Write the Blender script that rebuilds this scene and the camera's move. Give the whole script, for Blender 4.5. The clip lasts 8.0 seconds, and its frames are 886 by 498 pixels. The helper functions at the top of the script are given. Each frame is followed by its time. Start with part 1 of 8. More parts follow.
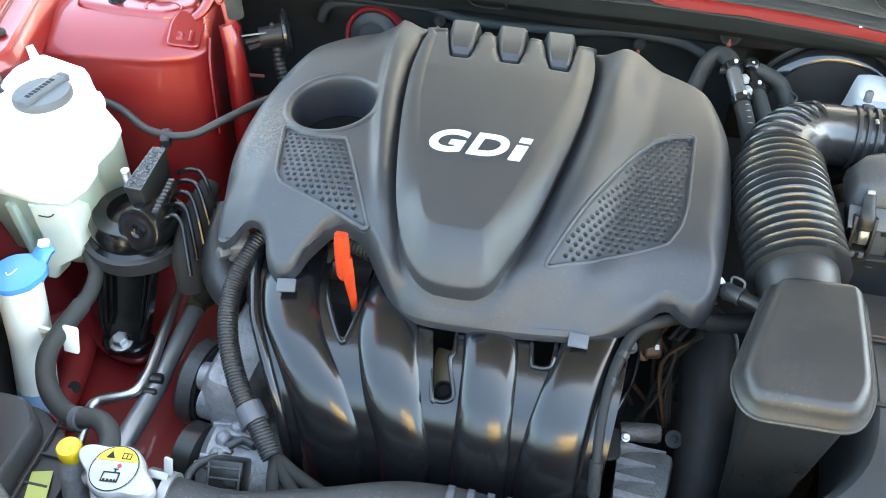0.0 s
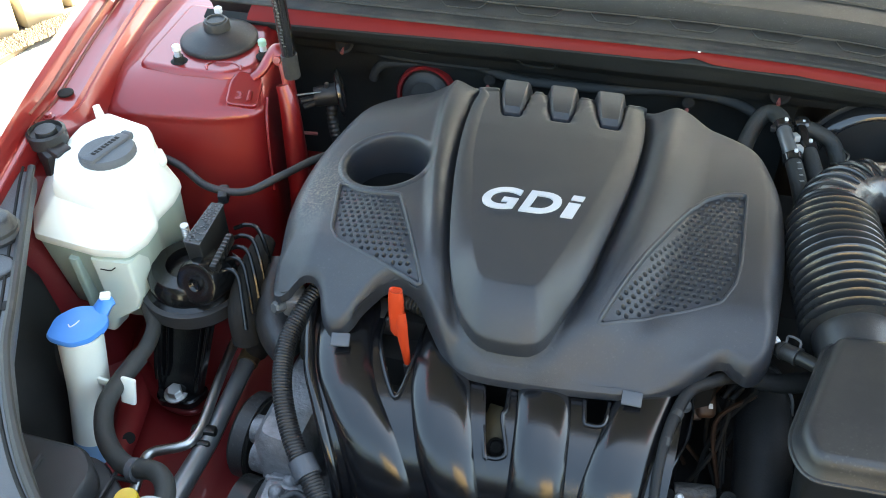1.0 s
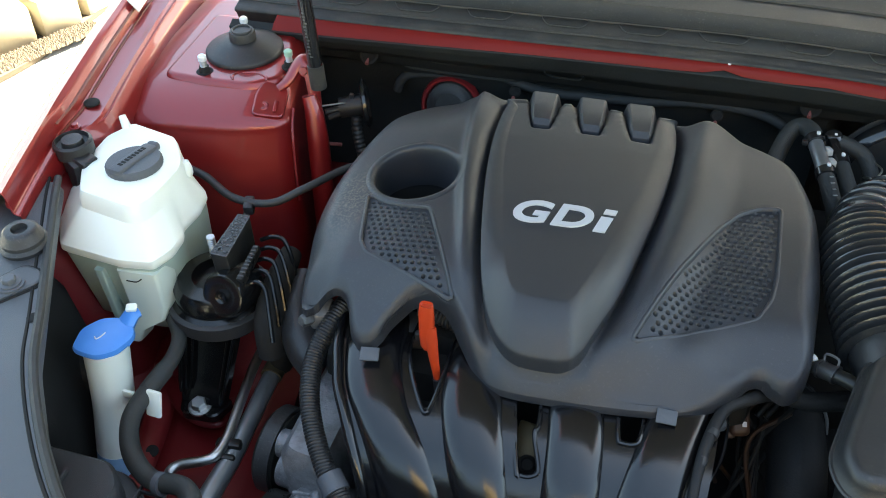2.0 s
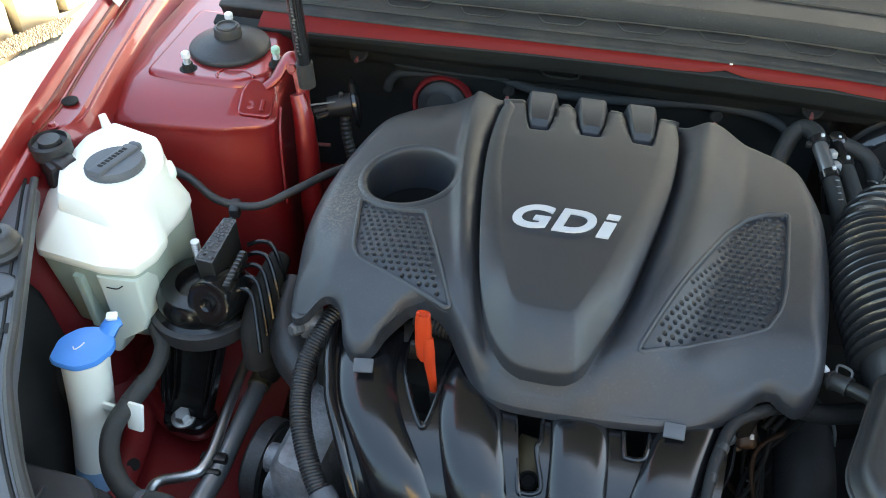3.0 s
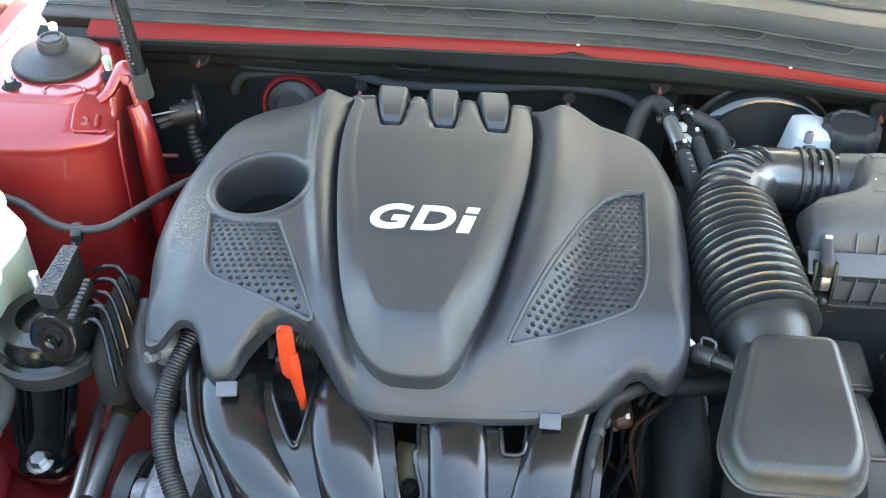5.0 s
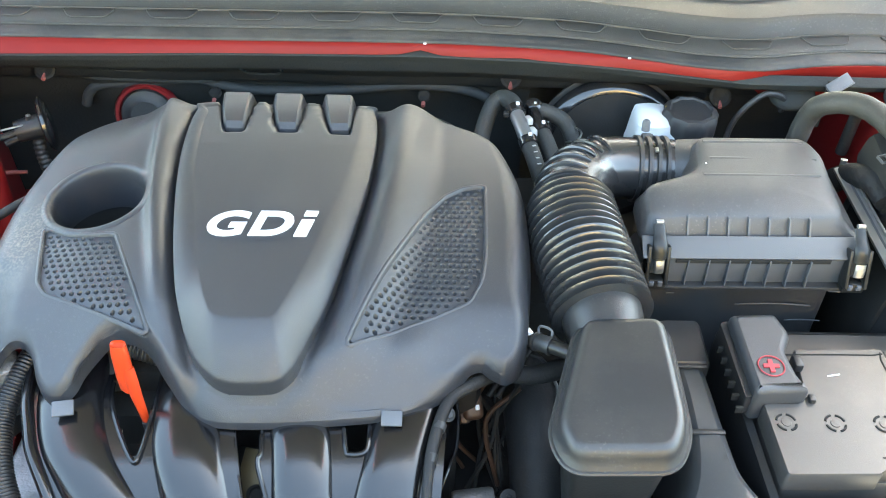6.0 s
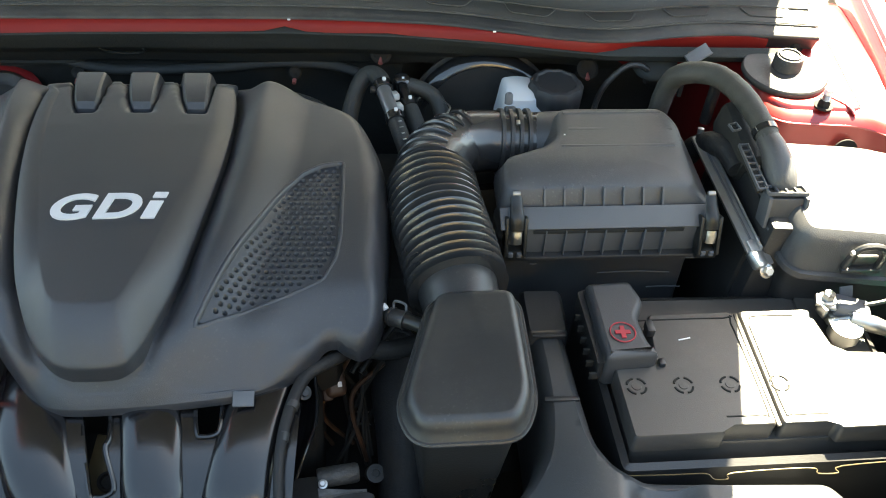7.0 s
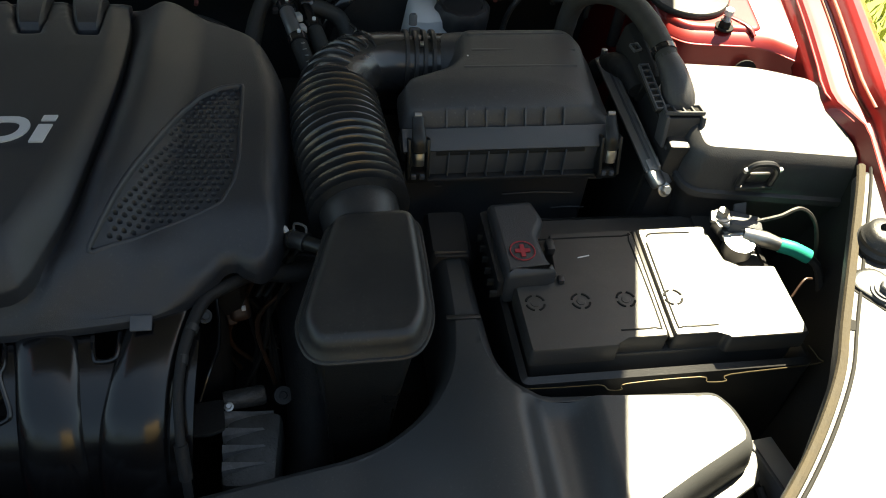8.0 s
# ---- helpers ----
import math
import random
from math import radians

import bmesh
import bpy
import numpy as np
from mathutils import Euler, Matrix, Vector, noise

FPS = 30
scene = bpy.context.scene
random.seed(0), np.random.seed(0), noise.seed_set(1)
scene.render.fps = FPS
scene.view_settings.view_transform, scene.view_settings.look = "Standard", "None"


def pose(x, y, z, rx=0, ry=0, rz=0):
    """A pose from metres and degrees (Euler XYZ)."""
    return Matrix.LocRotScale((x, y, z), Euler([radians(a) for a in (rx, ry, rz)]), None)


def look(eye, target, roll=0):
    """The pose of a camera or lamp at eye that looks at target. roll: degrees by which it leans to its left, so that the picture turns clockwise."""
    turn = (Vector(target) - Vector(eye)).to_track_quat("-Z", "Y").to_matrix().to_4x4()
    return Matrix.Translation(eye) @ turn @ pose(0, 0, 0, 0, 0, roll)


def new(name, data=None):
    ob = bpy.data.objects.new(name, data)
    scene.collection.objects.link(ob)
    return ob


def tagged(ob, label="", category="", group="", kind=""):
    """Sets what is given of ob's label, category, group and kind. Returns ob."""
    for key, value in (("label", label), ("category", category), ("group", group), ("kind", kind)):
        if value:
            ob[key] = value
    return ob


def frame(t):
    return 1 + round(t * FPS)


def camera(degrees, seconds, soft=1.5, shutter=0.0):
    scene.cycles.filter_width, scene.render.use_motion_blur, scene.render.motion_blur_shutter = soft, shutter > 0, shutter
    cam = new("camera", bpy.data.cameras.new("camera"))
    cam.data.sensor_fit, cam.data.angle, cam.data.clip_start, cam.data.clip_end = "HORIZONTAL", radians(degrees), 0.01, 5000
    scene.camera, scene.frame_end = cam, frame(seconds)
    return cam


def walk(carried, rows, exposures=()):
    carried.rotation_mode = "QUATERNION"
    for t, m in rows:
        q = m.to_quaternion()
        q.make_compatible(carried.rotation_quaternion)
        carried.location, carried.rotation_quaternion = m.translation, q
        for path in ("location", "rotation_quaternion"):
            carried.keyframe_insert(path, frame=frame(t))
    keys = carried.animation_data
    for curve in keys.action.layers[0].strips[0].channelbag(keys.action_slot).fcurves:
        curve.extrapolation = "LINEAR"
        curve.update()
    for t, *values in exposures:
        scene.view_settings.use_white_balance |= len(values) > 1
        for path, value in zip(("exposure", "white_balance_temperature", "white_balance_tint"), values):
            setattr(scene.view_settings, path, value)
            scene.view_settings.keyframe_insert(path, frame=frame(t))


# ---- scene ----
cam = camera(51.4, 8.0, soft=1.0)
METRES, EYE, TILT, LEAN, TURN = 0.31, 1.5, -45.3, -0.5, 12.8
OFFSET = (-0.017, -0.60)
ROWS = [
    (0.0, 0.0, 0.0, 0.0, 0.0, 0.0, -0.0),
    (0.5, -0.0059, -0.0185, 0.0088, 1.41, 2.05, -0.06),
    (1.0, -0.04, -0.0302, 0.0086, 2.44, 3.29, -0.49),
    (1.5, -0.0694, -0.031, 0.0149, 3.11, 3.72, -0.85),
    (3.0, -0.1603, 0.1121, 0.0534, 1.77, 3.78, -0.84),
    (3.5, -0.1607, 0.143, 0.0612, 0.17, 3.16, 0.08),
    (4.0, -0.1581, 0.1673, 0.0718, -1.64, 2.49, 1.48),
    (5.5, 0.0052, 0.1813, 0.0952, -7.32, 2.7, 6.55),
    (6.0, 0.1465, 0.1381, 0.0798, -9.8, 2.09, 8.14),
    (6.5, 0.2675, 0.1063, 0.0566, -12.15, 1.13, 9.23),
    (7.0, 0.3648, 0.0941, 0.0392, -13.99, 0.04, 9.92),
    (7.5, 0.4264, 0.0742, 0.0263, -16.83, -1.58, 10.89),
    (8.0, 0.456, 0.0561, -0.0145, -17.97, -4.81, 10.62),
]
EXPOSURES = [(t, e, k, 0) for t, e, k in ((0.0, 5.61, 8450), (0.5, 5.37, 8300), (1.0, 4.76, 8150), (1.5, 4.18, 8100), (3.0, 4.5, 8050), (3.5, 4.72, 8050), (4.0, 5.15, 8050), (5.5, 5.7, 8150), (6.0, 5.77, 8350), (6.5, 5.1, 8450), (7.0, 4.42, 8500), (7.5, 3.33, 8550), (8.0, 2.55, 8550))]
walk(cam, [(t, pose(*OFFSET, EYE, TILT, LEAN, TURN) @ pose(METRES * x, METRES * y, METRES * z, 90 + pitch, roll, yaw)) for t, x, y, z, yaw, pitch, roll in ROWS], EXPOSURES)

# ---- world and sun ----
SUN = Vector((0.38, 0.5, 1.0)).normalized()
world = bpy.data.worlds.new("sky")
scene.world = world
world.use_nodes = True
wn = world.node_tree
wn.nodes.clear()
sky = wn.nodes.new("ShaderNodeTexSky")
sky.sky_type = "NISHITA"
sky.sun_disc = False
sky.sun_elevation = math.asin(SUN.z)
sky.sun_rotation = math.atan2(SUN.x, SUN.y)
bg = wn.nodes.new("ShaderNodeBackground")
bg.inputs["Strength"].default_value = 0.05
wout = wn.nodes.new("ShaderNodeOutputWorld")
wn.links.new(sky.outputs[0], bg.inputs[0])
wn.links.new(bg.outputs[0], wout.inputs[0])
sun_data = bpy.data.lights.new("sun", "SUN")
sun_data.energy, sun_data.angle, sun_data.color = 5.0, radians(0.5), (1.0, 0.95, 0.87)
sun_ob = new("sun", sun_data)
sun_ob.matrix_world = look(SUN * 10, (0, 0, 0))


# ---- materials ----
def mat(name, col, rough=0.5, metal=0.0, var=0.2, scale=25.0, bump=0.15, bscale=600.0, coat=0.0, dust=0.0, dust_col=(0.3, 0.26, 0.2),
        trans=0.0, spec=0.5, rvar=0.12, sss=0.0, speck=0.0, fleck=(0.3, 0.29, 0.27)):
    m = bpy.data.materials.new(name)
    m.use_nodes = True
    n, l = m.node_tree.nodes, m.node_tree.links
    b = n["Principled BSDF"]
    b.inputs["Metallic"].default_value = metal
    b.inputs["Coat Weight"].default_value = coat
    b.inputs["Coat Roughness"].default_value = 0.06
    b.inputs["Specular IOR Level"].default_value = spec
    b.inputs["Transmission Weight"].default_value = trans
    if sss:
        b.inputs["Subsurface Weight"].default_value = sss
        b.inputs["Subsurface Radius"].default_value = (0.02, 0.02, 0.018)
    tc = n.new("ShaderNodeTexCoord")
    big = n.new("ShaderNodeTexNoise")
    big.inputs["Scale"].default_value, big.inputs["Detail"].default_value = scale, 6
    fine = n.new("ShaderNodeTexNoise")
    fine.inputs["Scale"].default_value, fine.inputs["Detail"].default_value = bscale, 3
    for t in (big, fine):
        l.new(tc.outputs["Object"], t.inputs["Vector"])
    dark = tuple(c * (1 - var) for c in col)
    light = tuple(min(1, c * (1 + var)) for c in col)
    mix = n.new("ShaderNodeMix")
    mix.data_type = "RGBA"
    mix.inputs["A"].default_value, mix.inputs["B"].default_value = (*dark, 1), (*light, 1)
    l.new(big.outputs["Fac"], mix.inputs["Factor"])
    last = mix.outputs["Result"]
    if dust:
        st = n.new("ShaderNodeTexNoise")
        st.inputs["Scale"].default_value, st.inputs["Detail"].default_value = scale * 0.35, 9
        st.inputs["Roughness"].default_value = 0.7
        l.new(tc.outputs["Object"], st.inputs["Vector"])
        mr = n.new("ShaderNodeMapRange")
        mr.inputs["From Min"].default_value, mr.inputs["From Max"].default_value = 0.48, 0.75
        mr.inputs["To Max"].default_value = dust
        l.new(st.outputs["Fac"], mr.inputs["Value"])
        dm = n.new("ShaderNodeMix")
        dm.data_type = "RGBA"
        dm.inputs["B"].default_value = (*dust_col, 1)
        l.new(mr.outputs["Result"], dm.inputs["Factor"])
        l.new(last, dm.inputs["A"])
        last = dm.outputs["Result"]
    if speck:
        # fine dust grains gathered in loose patches
        gn = n.new("ShaderNodeTexNoise")
        gn.inputs["Scale"].default_value, gn.inputs["Detail"].default_value = 420, 2
        l.new(tc.outputs["Object"], gn.inputs["Vector"])
        pn = n.new("ShaderNodeTexNoise")
        pn.inputs["Scale"].default_value, pn.inputs["Detail"].default_value = 9, 5
        l.new(tc.outputs["Object"], pn.inputs["Vector"])
        g1, g2, gm = n.new("ShaderNodeMapRange"), n.new("ShaderNodeMapRange"), n.new("ShaderNodeMath")
        g1.inputs["From Min"].default_value, g1.inputs["From Max"].default_value = 0.6, 0.72
        g2.inputs["From Min"].default_value, g2.inputs["From Max"].default_value = 0.42, 0.7
        g2.inputs["To Min"].default_value, g2.inputs["To Max"].default_value = 0.12, 1.0
        l.new(gn.outputs["Fac"], g1.inputs["Value"])
        l.new(pn.outputs["Fac"], g2.inputs["Value"])
        gm.operation = "MULTIPLY"
        l.new(g1.outputs["Result"], gm.inputs[0])
        l.new(g2.outputs["Result"], gm.inputs[1])
        gs = n.new("ShaderNodeMath")
        gs.operation = "MULTIPLY"
        gs.inputs[1].default_value = speck
        l.new(gm.outputs[0], gs.inputs[0])
        sm = n.new("ShaderNodeMix")
        sm.data_type = "RGBA"
        sm.inputs["B"].default_value = (*fleck, 1)
        l.new(gs.outputs[0], sm.inputs["Factor"])
        l.new(last, sm.inputs["A"])
        last = sm.outputs["Result"]
    l.new(last, b.inputs["Base Color"])
    rr = n.new("ShaderNodeMapRange")
    rr.inputs["To Min"].default_value, rr.inputs["To Max"].default_value = max(0.02, rough - rvar), min(1, rough + rvar)
    l.new(big.outputs["Fac"], rr.inputs["Value"])
    l.new(rr.outputs["Result"], b.inputs["Roughness"])
    if bump:
        bp = n.new("ShaderNodeBump")
        bp.inputs["Strength"].default_value, bp.inputs["Distance"].default_value = bump, 0.001
        l.new(fine.outputs["Fac"], bp.inputs["Height"])
        l.new(bp.outputs["Normal"], b.inputs["Normal"])
    return m


M_cover = mat("cover_plastic", (0.0225, 0.0248, 0.0305), 0.41, var=0.14, scale=14, bump=0.3, spec=0.55, bscale=1500, dust=0.09, dust_col=(0.14, 0.13, 0.115), speck=0.07)
M_panel = mat("panel_plastic", (0.0225, 0.025, 0.0308), 0.46, var=0.1, scale=10, bump=0.25, spec=0.54, bscale=1800, dust=0.03, speck=0.04)
M_mani = mat("gloss_black_plastic", (0.005, 0.005, 0.006), 0.19, var=0.2, scale=12, bump=0.03, bscale=500, dust=0.01, rvar=0.03, spec=0.6, speck=0.06)
M_black = mat("black_plastic", (0.022, 0.022, 0.023), 0.4, var=0.25, scale=20, bump=0.25, bscale=900, dust=0.03, speck=0.12)
M_box = mat("box_plastic", (0.042, 0.043, 0.046), 0.38, var=0.12, scale=18, bump=0.4, bscale=1300, dust=0.06, speck=0.12)
M_grey = mat("grey_plastic", (0.068, 0.071, 0.077), 0.5, var=0.12, scale=18, bump=0.25, bscale=1200, dust=0.06)
M_rubber = mat("rubber", (0.025, 0.025, 0.026), 0.5, var=0.25, scale=30, bump=0.3, bscale=700, dust=0.06, speck=0.2)
M_bellows = mat("bellows_rubber", (0.026, 0.026, 0.027), 0.22, var=0.15, scale=30, bump=0.06, bscale=700, dust=0.03, spec=0.8)
M_gloss = mat("black_enamel", (0.015, 0.015, 0.016), 0.16, var=0.2, scale=20, bump=0.05, coat=0.6)
M_enamel = mat("worn_black_enamel", (0.006, 0.006, 0.0062), 0.2, var=0.3, scale=40, bump=0.06, bscale=400, spec=0.45, speck=0.05)
M_hose = mat("dusty_hose_rubber", (0.03, 0.031, 0.029), 0.62, var=0.25, scale=40, bump=0.5, bscale=1400, dust=0.12, dust_col=(0.06, 0.058, 0.048), speck=0.1)
M_loom = mat("loom_tape", (0.017, 0.017, 0.018), 0.6, var=0.3, scale=60, bump=0.5, bscale=500, spec=0.25, dust=0.05)
M_sealer = mat("seam_sealer", (0.16, 0.035, 0.018), 0.5, var=0.4, scale=40, bump=0.3, bscale=200, dust=0.2, dust_col=(0.25, 0.14, 0.08))
# near-black; also stands in for shade on the right apron and in gaps
M_dark = mat("dull_black", (0.021, 0.0207, 0.02), 0.75, var=0.3, scale=20, bump=0.3, dust=0.03, spec=0.15)
M_pad = mat("pad_felt", (0.03, 0.034, 0.036), 0.75, var=0.2, scale=30, bump=0.4, bscale=400)
M_slot = mat("slot_plastic", (0.02, 0.02, 0.018), 0.6, var=0.2, scale=30, bump=0.2, dust=0.15, dust_col=(0.07, 0.065, 0.05))
M_firewall = mat("firewall_felt", (0.026, 0.029, 0.029), 0.8, var=0.3, scale=15, bump=0.5, bscale=300, dust=0.02, spec=0.2)
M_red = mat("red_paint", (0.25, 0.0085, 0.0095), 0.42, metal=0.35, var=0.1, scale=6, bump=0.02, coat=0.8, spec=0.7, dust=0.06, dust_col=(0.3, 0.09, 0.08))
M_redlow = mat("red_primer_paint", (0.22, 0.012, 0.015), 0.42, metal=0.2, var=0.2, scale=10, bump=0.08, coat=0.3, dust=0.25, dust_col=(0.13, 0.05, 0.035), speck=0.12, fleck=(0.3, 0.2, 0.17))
M_strip = mat("red_edge_paint", (0.17, 0.009, 0.007), 0.55, metal=0.0, var=0.12, scale=8, bump=0.03, coat=0.0, dust=0.08, dust_col=(0.2, 0.06, 0.04), spec=0.25)
M_white = mat("translucent_white_plastic", (0.86, 0.88, 0.8), 0.42, var=0.05, scale=10, bump=0.1, bscale=400, sss=0.35)
M_whitelow = mat("fluid_filled_plastic", (0.36, 0.44, 0.38), 0.42, var=0.08, scale=10, bump=0.1, bscale=400, sss=0.3, dust=0.1)
M_whitemid = mat("half_filled_plastic", (0.58, 0.64, 0.57), 0.42, var=0.06, scale=12, bump=0.1, bscale=400, sss=0.3)
M_cap = mat("grey_cap_plastic", (0.075, 0.08, 0.09), 0.55, var=0.1, bump=0.3, bscale=900, speck=0.12)
M_blue = mat("blue_plastic", (0.06, 0.27, 0.72), 0.35, var=0.1, bump=0.1, dust=0.05)
M_orange = mat("orange_plastic", (0.44, 0.038, 0.01), 0.35, var=0.08, bump=0.05)
M_yellow = mat("yellow_plastic", (0.55, 0.36, 0.02), 0.4, var=0.08, bump=0.05)
M_metal = mat("zinc_metal", (0.46, 0.46, 0.45), 0.36, metal=1, var=0.15, bump=0.1)
M_alu = mat("cast_aluminium", (0.26, 0.26, 0.27), 0.6, metal=0.6, var=0.45, scale=90, bump=1.0, bscale=260, dust=0.6, dust_col=(0.05, 0.047, 0.043), rvar=0.2, speck=0.5, fleck=(0.5, 0.5, 0.49))
M_label = mat("white_print", (0.75, 0.75, 0.75), 0.4, var=0.03, bump=0.0)
M_letter = mat("letter_silver_white", (0.6, 0.61, 0.64), 0.35, metal=0.25, var=0.04, bump=0.0)
M_pink = mat("red_print", (0.36, 0.03, 0.04), 0.5, var=0.05, bump=0.0)
M_brown = mat("brown_connector_plastic", (0.05, 0.024, 0.014), 0.5, var=0.25)
M_teal = mat("green_tape", (0.01, 0.3, 0.22), 0.4, var=0.1)
M_battery = mat("battery_plastic", (0.05, 0.047, 0.045), 0.38, var=0.1, scale=20, bump=0.15, bscale=1700, dust=0.1, speck=0.12)
M_seal = mat("seal_rubber", (0.018, 0.019, 0.02), 0.6, var=0.2, bump=0.3, dust=0.15)
M_oldseal = mat("weathered_seal", (0.045, 0.035, 0.02), 0.8, var=0.4, scale=60, bump=0.5, bscale=300, dust=0.3, dust_col=(0.05, 0.04, 0.03))
M_tint = mat("blue_fluid_plastic", (0.25, 0.45, 0.68), 0.42, var=0.08, scale=10, bump=0.1, bscale=400, sss=0.3)
M_cowl = mat("cowl_plastic", (0.028, 0.028, 0.026), 0.6, var=0.2, scale=12, bump=0.3, bscale=900, dust=0.2, dust_col=(0.09, 0.085, 0.065), speck=0.15)
M_slam = mat("front_panel_plastic", (0.05, 0.0535, 0.059), 0.42, var=0.14, scale=14, bump=0.3, bscale=1100, dust=0.08, spec=0.6, speck=0.2)
M_concrete = mat("pale_concrete", (0.55, 0.52, 0.47), 0.9, var=0.15, scale=3, bump=0.6, bscale=60, dust=0.2)
M_soil = mat("grass_soil", (0.2, 0.24, 0.05), 0.95, var=0.4, scale=8, bump=0.8, bscale=50)
M_grass = mat("grass", (0.26, 0.28, 0.06), 0.6, var=0.45, scale=5, bump=0.0)
M_gravel = mat("gravel", (0.05, 0.038, 0.026), 0.9, var=0.5, scale=50, bump=0.8, bscale=60)
M_kerb = mat("sandstone_edging", (0.26, 0.22, 0.15), 0.85, var=0.2, scale=8, bump=0.5, bscale=80)
M_felt = mat("hood_insulation", (0.02, 0.02, 0.02), 0.9, var=0.3, bump=0.6, bscale=200)
M_pipe = mat("grey_pipe_metal", (0.22, 0.23, 0.24), 0.38, metal=0.7, var=0.15, bump=0.1, dust=0.1)
M_brass = mat("dull_brass", (0.10, 0.08, 0.045), 0.45, metal=0.6, var=0.2, bump=0)
# darker copy of the white print, with shade put into its base colour
M_dimlabel = mat("dimmed_white_print", (0.36, 0.36, 0.345), 0.45, var=0.1, scale=60, bump=0.0, dust=0.15)
M_hedge = mat("hedge_leaf", (0.035, 0.05, 0.018), 0.6, var=0.5, scale=3, bump=0.0)
M_tanwall = mat("tan_render", (0.3, 0.215, 0.12), 0.9, var=0.15, scale=2, bump=0.4, bscale=40)
M_fluid = mat("brake_tank_plastic", (0.5, 0.53, 0.56), 0.4, var=0.08, scale=14, bump=0.1, bscale=400, sss=0.2)
M_palegreen = mat("pale_green_paint", (0.3, 0.5, 0.4), 0.4, var=0.1, bump=0)
M_peg = mat("faded_red_peg", (0.3, 0.09, 0.08), 0.5, var=0.1, bump=0)
M_reso = mat("resonator_plastic", (0.017, 0.018, 0.0205), 0.36, var=0.18, scale=16, bump=0.2, bscale=1600, dust=0.08, speck=0.1)
# darker version of the cast aluminium
M_cast = mat("dark_casting", (0.1, 0.1, 0.1), 0.55, metal=0.4, var=0.5, scale=80, bump=1.0, bscale=300, dust=0.6, dust_col=(0.03, 0.028, 0.026), speck=0.3)
M_insert = mat("insert_plastic", (0.0185, 0.0205, 0.0252), 0.45, var=0.1, scale=20, bump=0.2, bscale=1500, spec=0.6)
M_clip = mat("dull_spring_steel", (0.3, 0.3, 0.3), 0.45, metal=0.7, var=0.2, bump=0.1)
M_iron = mat("oily_black_iron", (0.014, 0.0138, 0.013), 0.3, var=0.3, scale=25, bump=0.15, bscale=500, spec=0.35)
M_duct = mat("duct_plastic", (0.048, 0.051, 0.054), 0.4, var=0.12, scale=14, bump=0.15, bscale=1500, dust=0.08, speck=0.12)
M_capgrey = mat("dark_cap_plastic", (0.019, 0.02, 0.022), 0.5, var=0.15, bump=0.3, bscale=900)
M_glass = mat("windscreen_glass", (0.05, 0.06, 0.06), 0.05, var=0.05, bump=0.0, spec=0.8)


def dust_patch(m, centre, size):
    """A patch of settled grit on a material, of a given centre and half size."""
    n, l = m.node_tree.nodes, m.node_tree.links
    b = n["Principled BSDF"]
    old = b.inputs["Base Color"].links[0].from_socket
    tc, mp = n.new("ShaderNodeTexCoord"), n.new("ShaderNodeMapping")
    mp.inputs["Location"].default_value = tuple(-c / s for c, s in zip(centre, size))
    mp.inputs["Scale"].default_value = tuple(1 / s for s in size)
    gr = n.new("ShaderNodeTexGradient")
    gr.gradient_type = "SPHERICAL"
    no = n.new("ShaderNodeTexNoise")
    no.inputs["Scale"].default_value, no.inputs["Detail"].default_value = 380, 4
    mr = n.new("ShaderNodeMapRange")
    mr.inputs["From Min"].default_value, mr.inputs["From Max"].default_value = 0.45, 0.7
    mu, mx = n.new("ShaderNodeMath"), n.new("ShaderNodeMix")
    mu.operation = "MULTIPLY"
    mx.data_type = "RGBA"
    mx.inputs["B"].default_value = (0.16, 0.135, 0.1, 1)
    l.new(tc.outputs["Object"], mp.inputs["Vector"])
    l.new(mp.outputs["Vector"], gr.inputs["Vector"])
    l.new(tc.outputs["Object"], no.inputs["Vector"])
    l.new(no.outputs["Fac"], mr.inputs["Value"])
    l.new(mr.outputs["Result"], mu.inputs[0])
    l.new(gr.outputs["Fac"], mu.inputs[1])
    l.new(mu.outputs[0], mx.inputs["Factor"])
    l.new(old, mx.inputs["A"])
    l.new(mx.outputs["Result"], b.inputs["Base Color"])


dust_patch(M_cover, (-0.346, 0.08, 0.93), (0.032, 0.07, 0.06))


# ---- mesh helpers ----
def thing(name, loc, label="", category="", group="", kind=""):
    ob = new(name)
    ob.empty_display_size = 0.03
    ob.location = loc
    return tagged(ob, label, category, group, kind)


def finish(bm, name, material, sharp=40):
    bmesh.ops.recalc_face_normals(bm, faces=bm.faces)
    me = bpy.data.meshes.new(name)
    bm.to_mesh(me)
    bm.free()
    for p in me.polygons:
        p.use_smooth = True
    me.set_sharp_from_angle(angle=radians(sharp))
    me.materials.append(material)
    return me


def part(name, bm, material, parent=None, label="", sharp=40):
    """Link a bmesh, given in world metres, as one mesh under parent."""
    ob = new(name, finish(bm, name, material, sharp))
    if parent is not None:
        ob.parent = parent
        top = parent
        while top.parent is not None:
            top = top.parent
        ob.matrix_parent_inverse = Matrix.Translation(-top.location) if parent is top else Matrix.Identity(4)
    if label:
        ob["label"] = label
    return ob


def solo(name, bm, material, label, category, group="", kind="", sharp=40):
    ob = new(name, finish(bm, name, material, sharp))
    return tagged(ob, label, category, group, kind)


